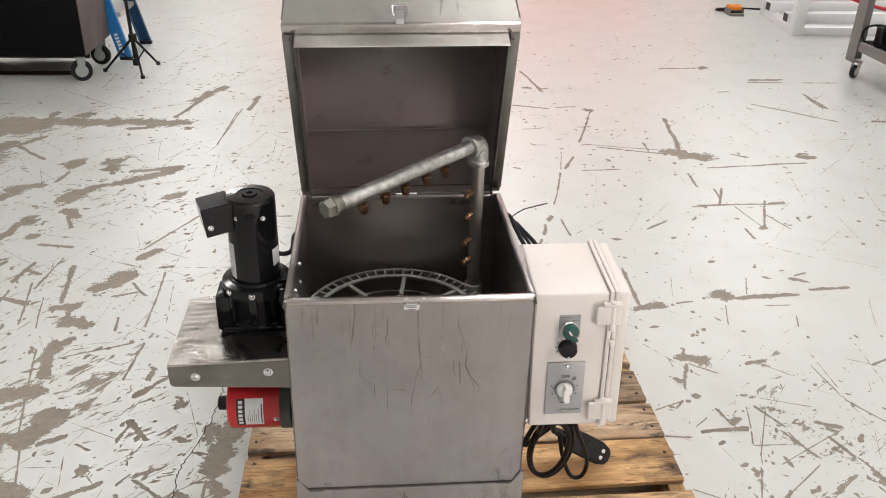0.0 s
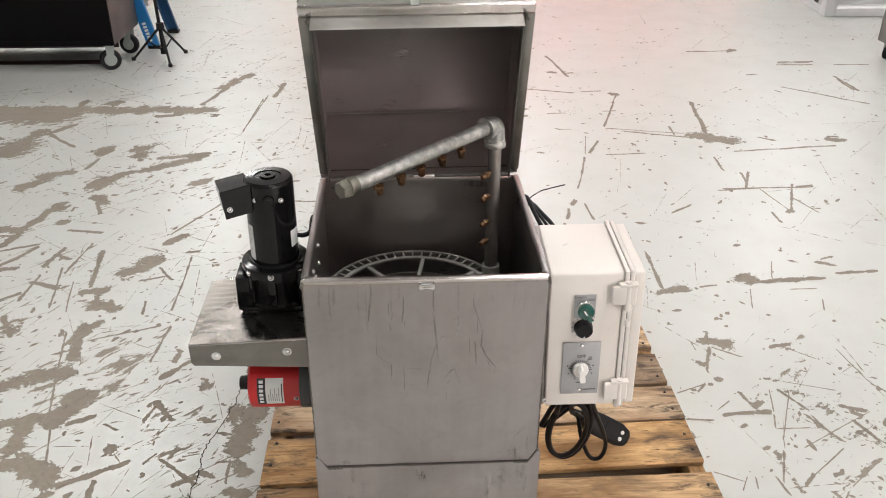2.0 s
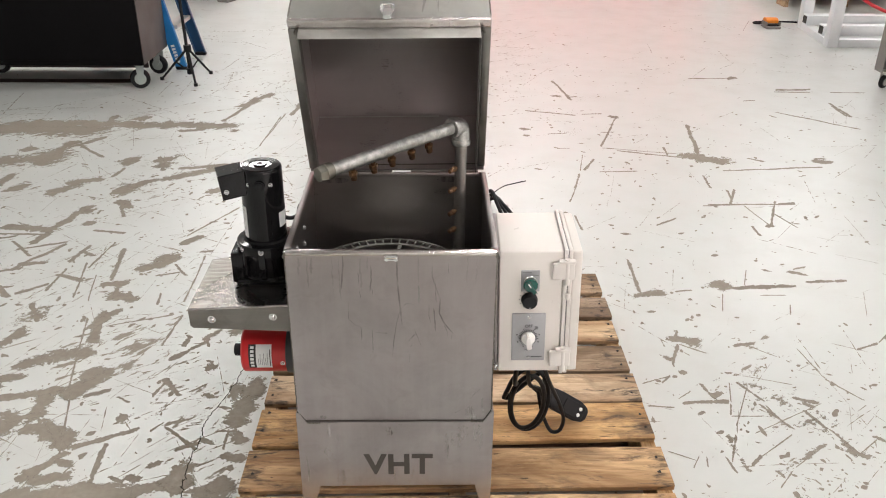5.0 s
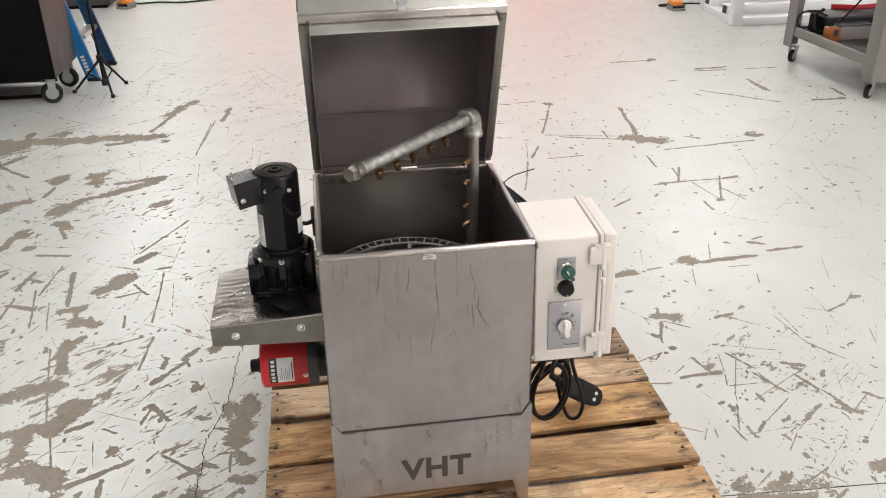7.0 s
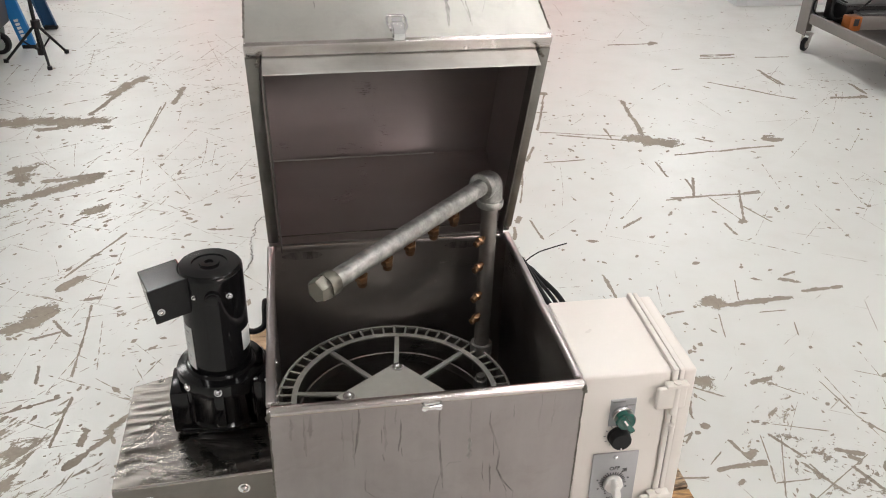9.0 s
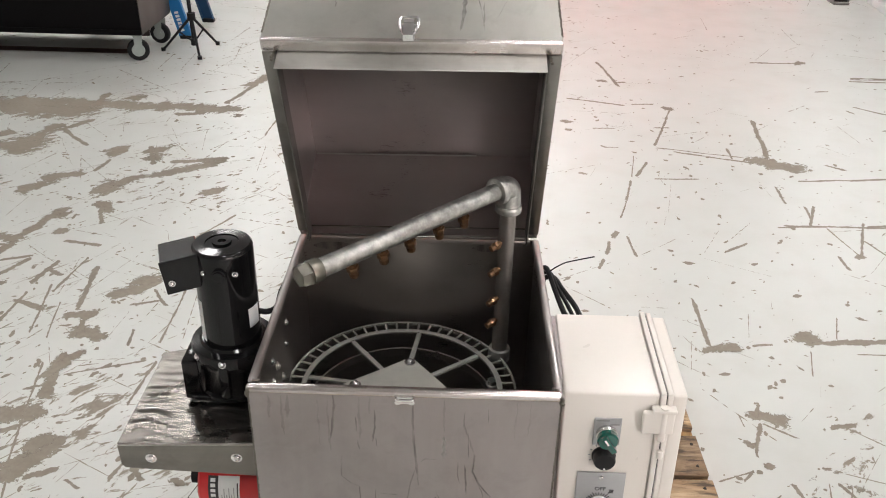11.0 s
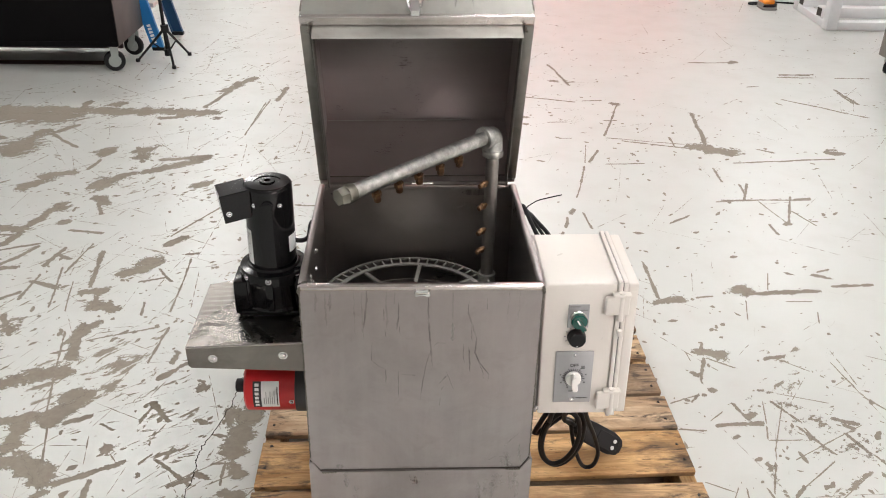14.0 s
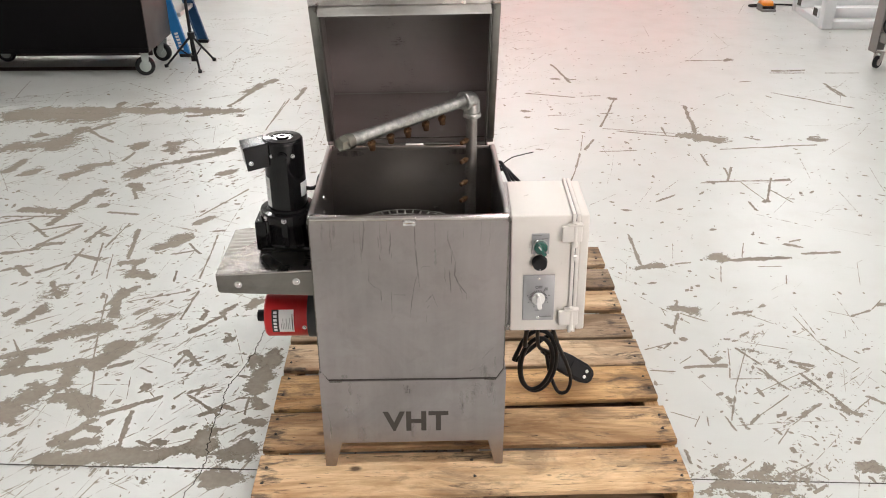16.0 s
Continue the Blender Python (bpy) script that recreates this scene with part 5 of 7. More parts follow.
part("pointer", bm_cyl((0.0, -0.011, 0.0166), (0.0, -0.011, 0.0172), 0.0014, sides=8), M_LABEL, ebox, "", facing(0.0612, -0.1075))
for k in range(11):
    a = radians(-50 + 28 * k)
    part("tick", bm_box(-0.0009, 0.0009, 0.0185, 0.0215, 0.0003, 0.0006), M_GREYPRINT, ebox, "", facing(0.0612, -0.1075) @ Matrix.Rotation(a, 4, "Z"))
# timer plate with its white pointer knob
part("timer_plate", bm_box(0.0270, 0.0955, -0.0035, -0.0003, -0.2520, -0.1385, 0.0015, 2), M_PLATE, ebox, "brushed grey timer plate", EM)
TF = facing(0.0605, -0.1948, -0.0036)
for k in range(26):
    a = radians(-160 + 12.4 * k)
    ln = 0.0095 if k % 5 else 0.0125
    part("tick", bm_box(-0.0007, 0.0007, 0.0142, 0.0135 + ln * 0.62, 0.0001, 0.0004), M_PRINT, ebox, "", TF @ Matrix.Rotation(a, 4, "Z"))
lettering("OFF", 0.0062, facing(0.0535, -0.1712, -0.0036), M_PRINT, ebox, 0.0002, 0.0002, 1.0, "lettering", "printed word OFF")
for x, z, w in ((0.0735, -0.1700, 0.007), (0.0745, -0.1725, 0.006), (0.0755, -0.1750, 0.005), (0.0540, -0.2255, 0.009), (0.068, -0.2415, 0.022)):
    part("print", bm_box(x, x + w, -0.0041, -0.0037, z - 0.0007, z + 0.0006), M_PRINT, ebox, "", EM)
for a in (-158, -118, -75, -35, 75, 118, 158):
    part("print", bm_box(-0.0012, 0.0012, 0.0225, 0.0250, 0.0001, 0.0004), M_PRINT, ebox, "", TF @ Matrix.Rotation(radians(a), 4, "Z"))
part("maker_mark", bm_cyl((0.0640, -0.0042, -0.2415), (0.0640, -0.0037, -0.2415), 0.0026, sides=16), M_GREYPRINT, ebox, "", EM)
for z in (-0.1465, -0.2435):
    bolt(EM @ Vector((0.0612, -0.0035, z)), (0, -1, 0), ebox, 0.0028, 0.002)
part("timer_knob", bm_lathe([(0.0135, 0.0005), (0.0145, 0.003), (0.0135, 0.009), (0.0, 0.0092)], 32, None, TF), M_WHITEPL, ebox, "white pointer knob")
bm = bm_prism([(-0.0045, -0.0155), (0.0045, -0.0155), (0.0055, -0.004), (0.0035, 0.012), (0, 0.0165), (-0.0035, 0.012), (-0.0055, -0.004)], 0.017, ((1, 0, 0), (0, 1, 0), (0, 0, 1)), (0, 0, 0.008))
bmesh.ops.bevel(bm, geom=bm.edges[:], offset=0.0012, segments=2, affect="EDGES")
part("pointer", bm, M_WHITEPL, ebox, "", TF @ Matrix.Rotation(radians(8), 4, "Z"))
part("mount_strip", bm_box(-0.0075, -0.0005, 0.012, ED - 0.012, -EH - 0.006, 0.004, 0.001, 1), M_STEEL, ebox, "steel mounting strip", EM)

# cables: coil and plug below the box, thin wires behind it
def coil(cx, cy, cz, rx, rz, tilt, phase, turns, r, seed):
    rr = random.Random(seed)
    pts = []
    n = int(18 * turns)
    for i in range(n + 1):
        a = phase + 2 * math.pi * i / 18
        k = 1 + 0.09 * math.sin(a * 0.31 + seed)
        z = cz + rz * k * math.sin(a)
        pts.append((cx + rx * k * math.cos(a) + 0.004 * math.sin(i * 0.2 + seed), cy - (z - cz) * tilt + 0.008 * math.sin(i * 0.13 + seed), max(PTOP + r + 0.0005, z)))
    return pts


cord = part("power_cord", bm_tube([(0.272, 0.085, 0.50), (0.270, 0.10, 0.45), (0.272, 0.15, 0.36)] + coil(0.314, 0.212, 0.262, 0.045, 0.108, 0.30, 2.4, 2.15, 0.0056, 3) + [(0.345, 0.20, 0.36), (0.352, 0.235, 0.285)], 0.0056, 12, None, 3), M_RUBBER, washer, "coiled black power cord hanging to the pallet")
bm = bm_tube([(0.300, 0.09, 0.50), (0.297, 0.12, 0.43), (0.312, 0.19, 0.33), (0.335, 0.235, 0.285), (0.352, 0.252, 0.262)], 0.0050, 10)
bm_tube([(0.318, 0.09, 0.50), (0.326, 0.11, 0.45), (0.352, 0.16, 0.36), (0.388, 0.205, 0.265), (0.408, 0.232, 0.195), (0.402, 0.242, 0.150), (0.380, 0.250, 0.145), (0.357, 0.250, 0.20), (0.342, 0.245, 0.27)], 0.0048, 10, bm)
part("cord_end", bm, M_RUBBER, cord)
pa, pb = Vector((0.353, 0.285, 0.241)), Vector((0.466, 0.300, 0.157))
pz = (pb - pa).normalized()
py = Vector((-0.05, -0.80, 0.60))
py = (py - pz * py.dot(pz)).normalized()
px = py.cross(pz)
PM = Matrix(((px.x, py.x, pz.x, pa.x), (px.y, py.y, pz.y, pa.y), (px.z, py.z, pz.z, pa.z), (0, 0, 0, 1)))
outline = [(-0.016, 0.014), (0.016, 0.014), (0.025, 0.034), (0.027, 0.060), (0.027, 0.118), (0.020, 0.142), (0.009, 0.150), (-0.009, 0.150), (-0.020, 0.142), (-0.027, 0.118), (-0.027, 0.060), (-0.025, 0.034)]
bm = bm_prism(outline, 0.034, ((1, 0, 0), (0, 0, 1), (0, 1, 0)), (0, -0.017, 0))
bmesh.ops.bevel(bm, geom=bm.edges[:], offset=0.004, segments=2, affect="EDGES", profile=0.5)
plug = part("plug", bm, M_RUBBER, washer, "black earth-leakage plug on its cord", PM)
part("strain_relief", bm_cyl((0, 0, -0.020), (0, 0, 0.016), 0.007, 0.012, 14), M_RUBBER, plug, "", PM)
part("face_plate", bm_box(-0.019, 0.019, 0.0172, 0.0188, 0.070, 0.136, 0.0008, 1), M_RUBBER, plug, "raised plug face", PM)
for x in (-0.008, 0.008):
    part("button", bm_cyl((x, 0.0188, 0.121), (x, 0.0212, 0.121), 0.0048, sides=14, bevel=0.0008), M_LABEL, plug, "small white button", PM)
bm = bm_tube([(0.219, 0.37, 0.700), (0.222, 0.371, 0.735), (0.245, 0.372, 0.756), (0.270, 0.375, 0.763), (0.300, 0.378, 0.769)], 0.0012, 6)
part("wire_end", bm, M_RUBBER, washer, "loose thin black wire end")
for k, (dx, r) in enumerate(((0.0, 0.0045), (0.006, 0.0035), (0.012, 0.0045))):
    bm = bm_tube([(0.214, 0.392, 0.735 - 0.01 * k), (0.222 + dx, 0.378, 0.742 - 0.008 * k), (0.232 + dx, 0.34, 0.728), (0.243 + dx * 2, 0.29, 0.715), (0.262 + dx, 0.226, 0.700), (0.27 + dx, 0.206, 0.69)], r, 8)
    part("cable", bm, M_RUBBER, washer, "black cable running behind the control box")

# ---- black cabinet on casters ----
CX0, CX1, CY0, CY1, CZ = -3.25, -1.720, 3.84, 4.36, 0.158
cabinet = thing("rolling_cabinet", (-2.5, 4.1, 0), "large black and grey cabinet standing on casters", "cabinet")
part("body", bm_box(CX0, CX1 - 0.004, CY0, CY1, CZ, 1.25, 0.008, 2), M_CABBLACK, cabinet, "matt black front")
part("side_panel", bm_box(CX1 - 0.0035, CX1, CY0 + 0.004, CY1, CZ + 0.004, 1.25, 0.001, 1), M_CABGREY, cabinet, "brown-grey end panel")
part("plinth", bm_box(CX0 + 0.02, CX1 - 0.01, CY0 - 0.004, CY0 - 0.0005, CZ + 0.001, CZ + 0.03, 0.001, 1), M_CABBLACK, cabinet)


def caster(x, y, top, parent, r=0.062, w=0.036, turn=0.0, core=None):
    m = Matrix.Translation((x, y, 0)) @ Matrix.Rotation(radians(turn), 4, "Z")
    wm = m @ Matrix.Translation((0, 0, r)) @ Matrix.Rotation(radians(90), 4, "X")
    c = part("caster", bm_box(-0.03, 0.03, -0.03, 0.03, top - 0.008, top - 0.0005, 0.002, 1), M_ALU, parent, "swivel caster", m)
    part("tyre", bm_lathe([(r * 0.62, -w / 2), (r * 0.93, -w / 2), (r, -w * 0.3), (r, w * 0.3), (r * 0.93, w / 2), (r * 0.62, w / 2)], 28, None, wm), M_RUBBER, c, "black rubber tyre")
    part("wheel_core", bm_lathe([(r * 0.2, -w / 2 - 0.004), (r * 0.58, -w / 2 - 0.002), (r * 0.615, -w * 0.3), (r * 0.615, w * 0.3), (r * 0.58, w / 2 + 0.002), (r * 0.2, w / 2 + 0.004)], 24, None, wm), core or M_CASTER, c, "pale grey wheel core")
    for s in (-1, 1):
        pts = [(-0.016, r * 0.9), (0.0, r * 0.85), (0.022, r * 1.3), (0.03, top - 0.008), (-0.02, top - 0.008)]
        part("fork", bm_prism(pts, 0.003, ((1, 0, 0), (0, 0, 1), (0, 1, 0)), (0, s * (w / 2 + 0.009) - 0.0015, 0)), core or M_CASTER, c, "", m)


for x, y, turn in ((-1.777, 3.897, 20), (-1.765, 4.262, -10), (-2.83, 4.265, 0), (-3.15, 3.90, 15)):
    caster(x, y, CZ, cabinet, turn=turn)
# added panel: keeps light from behind off the floor under the cabinet
part("rear_skirt", bm_box(CX0 + 0.02, -1.86, CY1 - 0.03, CY1 - 0.01, 0.020, CZ - 0.0005, 0.002, 1), plain("shade_panel_paint", (0.045, 0.028, 0.028), 0.6), cabinet, "dark low panel, added to block light under the cabinet")
part("centre_leg", bm_box(-2.30, -2.24, 4.28, 4.32, 0.06, CZ - 0.0005, 0.004, 1), M_RUBBER, cabinet)
red_line = bm_box(-3.6, -1.80, 4.02, 4.105, 0.0003, 0.0012)
tagged(part("floor_tape", red_line, plain("dark_red_line", (0.040, 0.014, 0.012), 0.5), None), "dark red line on the floor under the cabinet", "", "", "structure")

# ---- blue step ladder ----
ladder = thing("step_ladder", (-1.63, 4.6, 0), "blue fibreglass step ladder with aluminium steps", "ladder")


def rail(a, b, w, t, mat, name, face=(1, 0, 0), label=""):
    """A channel bar from a to b."""
    a, b = Vector(a), Vector(b)
    d = (b - a).normalized()
    u = Vector(face)
    u = (u - d * u.dot(d)).normalized()
    v = d.cross(u)
    pts = [(-w / 2, -t / 2), (w / 2, -t / 2), (w / 2, t / 2), (w / 2 - 0.005, t / 2), (w / 2 - 0.005, -t / 2 + 0.005), (-w / 2 + 0.005, -t / 2 + 0.005), (-w / 2 + 0.005, t / 2), (-w / 2, t / 2)]
    return part(name, bm_prism(pts, (b - a).length, (u, v, d), a), mat, ladder, label, smooth=False)


# darker copy of the blue: the far rail's shade is in its colour
M_BLUESHADED = plain("shaded_blue_rail", (0.006, 0.05, 0.13), 0.5, 0.0, 40, 0.2)
LA, LB = Vector((-1.640, 4.375, 0.0)), Vector((-1.612, 4.790, 0.0))
LEAN_A, LEAN_B = Vector((-0.385, 0.05, 1.6)), Vector((-0.385, -0.05, 1.6))
rail(LA, LA + LEAN_A, 0.075, 0.03, M_BLUE, "front_rail", (1, 0, 0), "blue rail with a white label")
rail(LB, LB + LEAN_B, 0.075, -0.03, M_BLUESHADED, "front_rail")
rail((-2.25, 4.43, 0.0), (-2.06, 4.46, 1.55), 0.05, 0.028, M_BLUE, "rear_rail")
rail((-2.25, 4.79, 0.0), (-2.06, 4.76, 1.55), 0.05, -0.028, M_BLUE, "rear_rail")
for z in (0.29, 0.59, 0.89, 1.19):
    k = z / 1.6
    c = LA.lerp(LB, 0.5) + LEAN_A * k
    part("step", bm_box(c.x - 0.04, c.x + 0.04, 4.425 + 0.05 * k, 4.795 - 0.05 * k, z - 0.028, z, 0.003, 1), M_ALU, ladder, "aluminium step")
part("cross_bar", bm_box(-2.24, -2.22, 4.45, 4.77, 0.22, 0.25, 0.002, 1), M_ALU, ladder)
for q in (LA, LB, Vector((-2.25, 4.43, 0)), Vector((-2.25, 4.79, 0))):
    part("foot", bm_box(q.x - 0.04, q.x + 0.038, q.y - 0.02, q.y + 0.02, 0.0, 0.022, 0.004, 1), M_RUBBER, ladder, "black rubber foot")
up = LEAN_A.normalized()
for k in range(6):
    part("print", bm_prism([(-0.014, 0.05 + 0.022 * k), (0.010, 0.05 + 0.022 * k), (0.010, 0.065 + 0.022 * k), (-0.014, 0.065 + 0.022 * k)], 0.0006, ((1, 0, 0.24), up, (0, -1, 0)), LA + Vector((-0.004, -0.0162, 0))), M_LABEL, ladder, smooth=False)

# ---- light tripod stand ----
tripod = thing("tripod_stand", (-1.50, 4.09, 0), "thin black folding tripod stand", "tripod")
TP = Vector((-1.505, 4.08, 0))
part("pole", bm_cyl(TP + Vector((0, 0, 0.045)), TP + Vector((-0.02, 0.0, 0.95)), 0.011, 0.009, 14), M_RUBBER, tripod)
part("collar", bm_cyl(TP + Vector((0, 0, 0.195)), TP + Vector((0, 0, 0.235)), 0.024, sides=14), M_RUBBER, tripod)
part("slider", bm_cyl(TP + Vector((0, 0, 0.045)), TP + Vector((0, 0, 0.085)), 0.02, sides=14), M_RUBBER, tripod)
for fx, fy in ((-1.440, 3.940), (-1.415, 4.25), (-1.70, 4.09)):
    f = Vector((fx, fy, 0.008))
    top = TP + Vector((0, 0, 0.215))
    leg = part("leg", bm_cyl(top, f, 0.0085, 0.007, 10), M_RUBBER, tripod)
    part("rubber_foot", bm_cyl(f + Vector((0, 0, -0.0075)), f + Vector((0, 0, 0.012)), 0.013, sides=10), M_RUBBER, leg)
    part("brace", bm_cyl(TP + Vector((0, 0, 0.06)), top.lerp(f, 0.45), 0.005, sides=8), M_RUBBER, tripod)

# ---- white welded frame ----
wframe = thing("equipment_stand", (4.0, 5.6, 0), "white powder-coated welded steel equipment stand on the floor", "stand")
WX, WY, WT = 3.190, 5.112, 0.085
part("post", bm_box(WX, WX + WT, WY, WY + WT, 0.0, 1.6, 0.006, 2), M_FRAMEWHITE, wframe)
WYB = WY + 0.70          # front of the rear posts
part("post", bm_box(WX + 0.07, WX + 0.07 + WT, WYB, WYB + WT, 0.0, 1.6, 0.006, 2), M_FRAMEWHITE, wframe)
part("post", bm_box(4.25, 4.25 + WT, WY + 0.45, WY + 0.45 + WT, 0.055, 1.6, 0.006, 2), M_FRAMEWHITE, wframe)
part("base_rail", bm_box(WX + WT + 0.001, 5.2, WY + 0.003, WY + WT, 0.0, 0.062, 0.005, 2), M_FRAMEWHITE, wframe)
SH = Matrix(((1, 0.10, 0, -0.10 * WY), (0, 1, 0, 0), (0, 0, 1, 0), (0, 0, 0, 1)))
part("side_rail", bm_box(WX, WX + WT, WY + WT + 0.001, WYB - 0.001, 0.0, 0.055, 0.004, 2), M_FRAMEWHITE, wframe, "", SH)
for y0, x0 in ((WY + 0.16, WX + 0.022), (WY + 0.58, WX + 0.062)):
    tube = part("cross_tube", bm_box(x0, 5.2, y0, y0 + 0.10, 0.056, 0.136, 0.005, 2), M_FRAMEWHITE, wframe, "square white tube")
    # dark plate on a solid tube: the hollow's shade as colour
    part("open_end", bm_box(x0 - 0.0012, x0 - 0.0002, y0 + 0.012, y0 + 0.088, 0.066, 0.126), M_CRACK, tube, "dark plate for the tube's shaded hollow", smooth=False)

# ---- grey steel cart ----
cart = thing("steel_cart", (3.5, 3.5, 0), "grey sheet-steel workshop cart on small casters", "cart")
KZ = 0.112


def angle_leg(x, y, sx, sy, w=0.105):
    bm = bm_box(min(x, x + sx * w), max(x, x + sx * w), y - 0.002, y + 0.002, KZ, 0.95, 0.0, 1)
    bm_box(x - 0.002, x + 0.002, min(y + sy * 0.003, y + sy * w), max(y + sy * 0.003, y + sy * w), KZ, 0.95, 0.0, 1, bm)
    part("leg", bm, M_CARTGREY, cart, "folded steel leg", smooth=False)


angle_leg(3.012, 4.007, 1, -1)
angle_leg(3.012, 3.00, 1, 1)
angle_leg(4.10, 4.03, -1, -1)
angle_leg(4.10, 3.02, -1, 1)
part("shelf_rail", bm_box(3.016, 3.040, 3.11, 3.90, 0.19, 0.250, 0.003, 1), M_CARTGREY, cart)
# shelf colour carries the shade that falls under the cart's top
part("shelf", bm_box(3.042, 4.06, 3.02, 3.98, 0.205, 0.215, 0.002, 1), plain("shaded_shelf_paint", (0.045, 0.04, 0.036), 0.5), cart, "lower steel shelf, darkened for the shade under the top")
part("cross_rail", bm_box(3.042, 4.06, 3.985, 4.004, 0.19, 0.235, 0.003, 1), M_CARTGREY, cart)
part("top", bm_box(2.96, 4.15, 2.95, 4.06, 0.9505, 0.985, 0.004, 2), M_CARTGREY, cart, "flat steel top")
for x, y in ((3.067, 3.962), (3.055, 3.068), (4.05, 3.985), (4.05, 3.085)):
    caster(x, y, KZ, cart, 0.042, 0.026, 35, M_ALU)
box = thing("junction_box", (3.12, 3.64, 0.215), "small orange plastic box on the cart shelf", "box")
# orange darkened: the box's shade under the top is in its colour
part("body", bm_box(3.085, 3.165, 3.605, 3.685, 0.2155, 0.300, 0.008, 2), plain("shaded_orange_plastic", (0.30, 0.085, 0.012), 0.5), box)
part("mark", bm_box(3.108, 3.138, 3.5965, 3.5998, 0.25, 0.29), M_PRINT, box, "dark printed symbol")
gbox = thing("metal_box", (3.25, 3.68, 0.215), "grey sheet-metal box on the cart shelf", "box")
part("body", bm_box(3.175, 3.40, 3.63, 3.72, 0.2155, 0.300, 0.005, 2), M_CARTGREY, gbox)
part("lid", bm_box(3.172, 3.403, 3.627, 3.723, 0.3005, 0.310, 0.002, 1), M_DARKGREY, gbox)
tub = thing("storage_bin", (3.35, 3.85, 0.215), "dark grey plastic bin with black cables on the shelf", "bin")
# black bin body, with the cart's inner shade put into the colour
part("body", bm_box(3.14, 3.62, 3.74, 3.96, 0.2155, 0.33, 0.01, 2), M_RUBBER, tub)
part("rim", bm_box(3.13, 3.63, 3.733, 3.97, 0.3305, 0.345, 0.004, 2), M_DARKGREY, tub)
bag = thing("tool_bag", (3.8, 3.5, 0.215), "black tool bag lying on the cart shelf", "bag")
bm = bmesh.new()
bmesh.ops.create_icosphere(bm, subdivisions=4, radius=0.5)
for v in bm.verts:
    k = 1 + 0.25 * noise.noise(v.co * 3.0)
    v.co = Vector((3.82 + v.co.x * 0.42 * k, 3.45 + v.co.y * 0.6 * k, max(0.2155, 0.32 + v.co.z * 0.26 * k)))
part("body", bm, M_RUBBER, bag)
hose = thing("air_hose", (3.2, 4.3, 0), "red rubber air hose hanging over the cart", "hose")
part("run", bm_tube([(3.05, 4.9, 0.55), (3.25, 4.6, 0.40), (3.45, 4.3, 0.36), (3.6, 4.06, 0.42), (3.9, 3.9, 0.46), (4.2, 4.0, 0.6)], 0.012, 10), M_HOSE, hose)
part("run", bm_tube([(3.3, 3.98, 0.36), (3.5, 3.88, 0.37), (3.8, 3.86, 0.41), (4.0, 3.95, 0.5)], 0.016, 10), M_HOSE, hose)
part("hook", bm_cyl((4.2, 4.0, 0.6), (4.2, 4.0, 0.95), 0.006, sides=8), M_ALU, hose)
part("hook", bm_cyl((3.05, 4.9, 0.55), (3.05, 5.17, 0.60), 0.006, sides=8), M_ALU, hose)
cable = thing("loose_cable", (3.2, 3.9, 0), "black cable coiled under the cart's leg", "cable")
part("run", bm_tube([(3.35, 3.60, 0.62), (3.26, 3.66, 0.42), (3.16, 3.74, 0.27), (3.07, 3.84, 0.235), (3.03, 3.90, 0.27), (3.028, 3.885, 0.34), (3.08, 3.82, 0.37), (3.15, 3.76, 0.345)], 0.006, 10), M_RUBBER, cable)
part("run", bm_tube([(3.2, 3.9, 0.36), (3.12, 3.85, 0.33), (3.10, 3.8, 0.25), (3.2, 3.78, 0.22), (3.35, 3.76, 0.225)], 0.011, 10), M_RUBBER, cable)

# ---- orange foot switches ----
def foot_switch(x, y, turn):
    m = Matrix.Translation((x, y, 0)) @ Matrix.Rotation(radians(turn), 4, "Z")
    fs = thing("foot_switch", (x, y, 0), "orange foot switch with a black cable on the floor", "foot switch", "foot switches")
    part("base", bm_box(-0.062, 0.062, -0.075, 0.07, 0.0, 0.020, 0.006, 2), M_CARTGREY, fs, "grey base", m)
    part("side_cheek", bm_box(-0.060, -0.054, -0.06, 0.066, 0.0205, 0.055, 0.002, 1), M_CARTGREY, fs, "", m)
    part("side_cheek", bm_box(0.054, 0.060, -0.06, 0.066, 0.0205, 0.055, 0.002, 1), M_CARTGREY, fs, "", m)
    part("pedal", bm_box(-0.052, 0.052, -0.045, 0.03, 0.0205, 0.030, 0.003, 2), M_RUBBER, fs, "black ribbed pedal", m)
    bm = bm_prism([(-0.02, 0.040), (0.068, 0.040), (0.068, 0.070), (0.040, 0.082), (0.0, 0.078), (-0.02, 0.066)], 0.106, ((0, 1, 0), (0, 0, 1), (1, 0, 0)), (-0.053, 0, 0))
    bmesh.ops.bevel(bm, geom=bm.edges[:], offset=0.004, segments=2, affect="EDGES")
    part("hood", bm, M_ORANGE, fs, "orange hood", m)
    return fs, m


fs, m = foot_switch(3.02, 5.86, 0)
part("cable", bm_tube([(3.03, 5.925, 0.045), (3.0, 5.965, 0.02), (2.94, 5.98, 0.012), (2.925, 6.02, 0.012), (2.99, 6.05, 0.012), (3.2, 6.06, 0.012), (3.4, 6.0, 0.012), (3.6, 5.9, 0.012)], 0.008, 8), M_RUBBER, fs)
fs, m = foot_switch(3.27, 7.60, 8)
part("cable", bm_tube([(3.28, 7.67, 0.045), (3.31, 7.75, 0.012), (3.40, 7.95, 0.012), (3.45, 8.3, 0.012)], 0.008, 8), M_RUBBER, fs)
fs, m = foot_switch(-1.89, 6.98, -25)
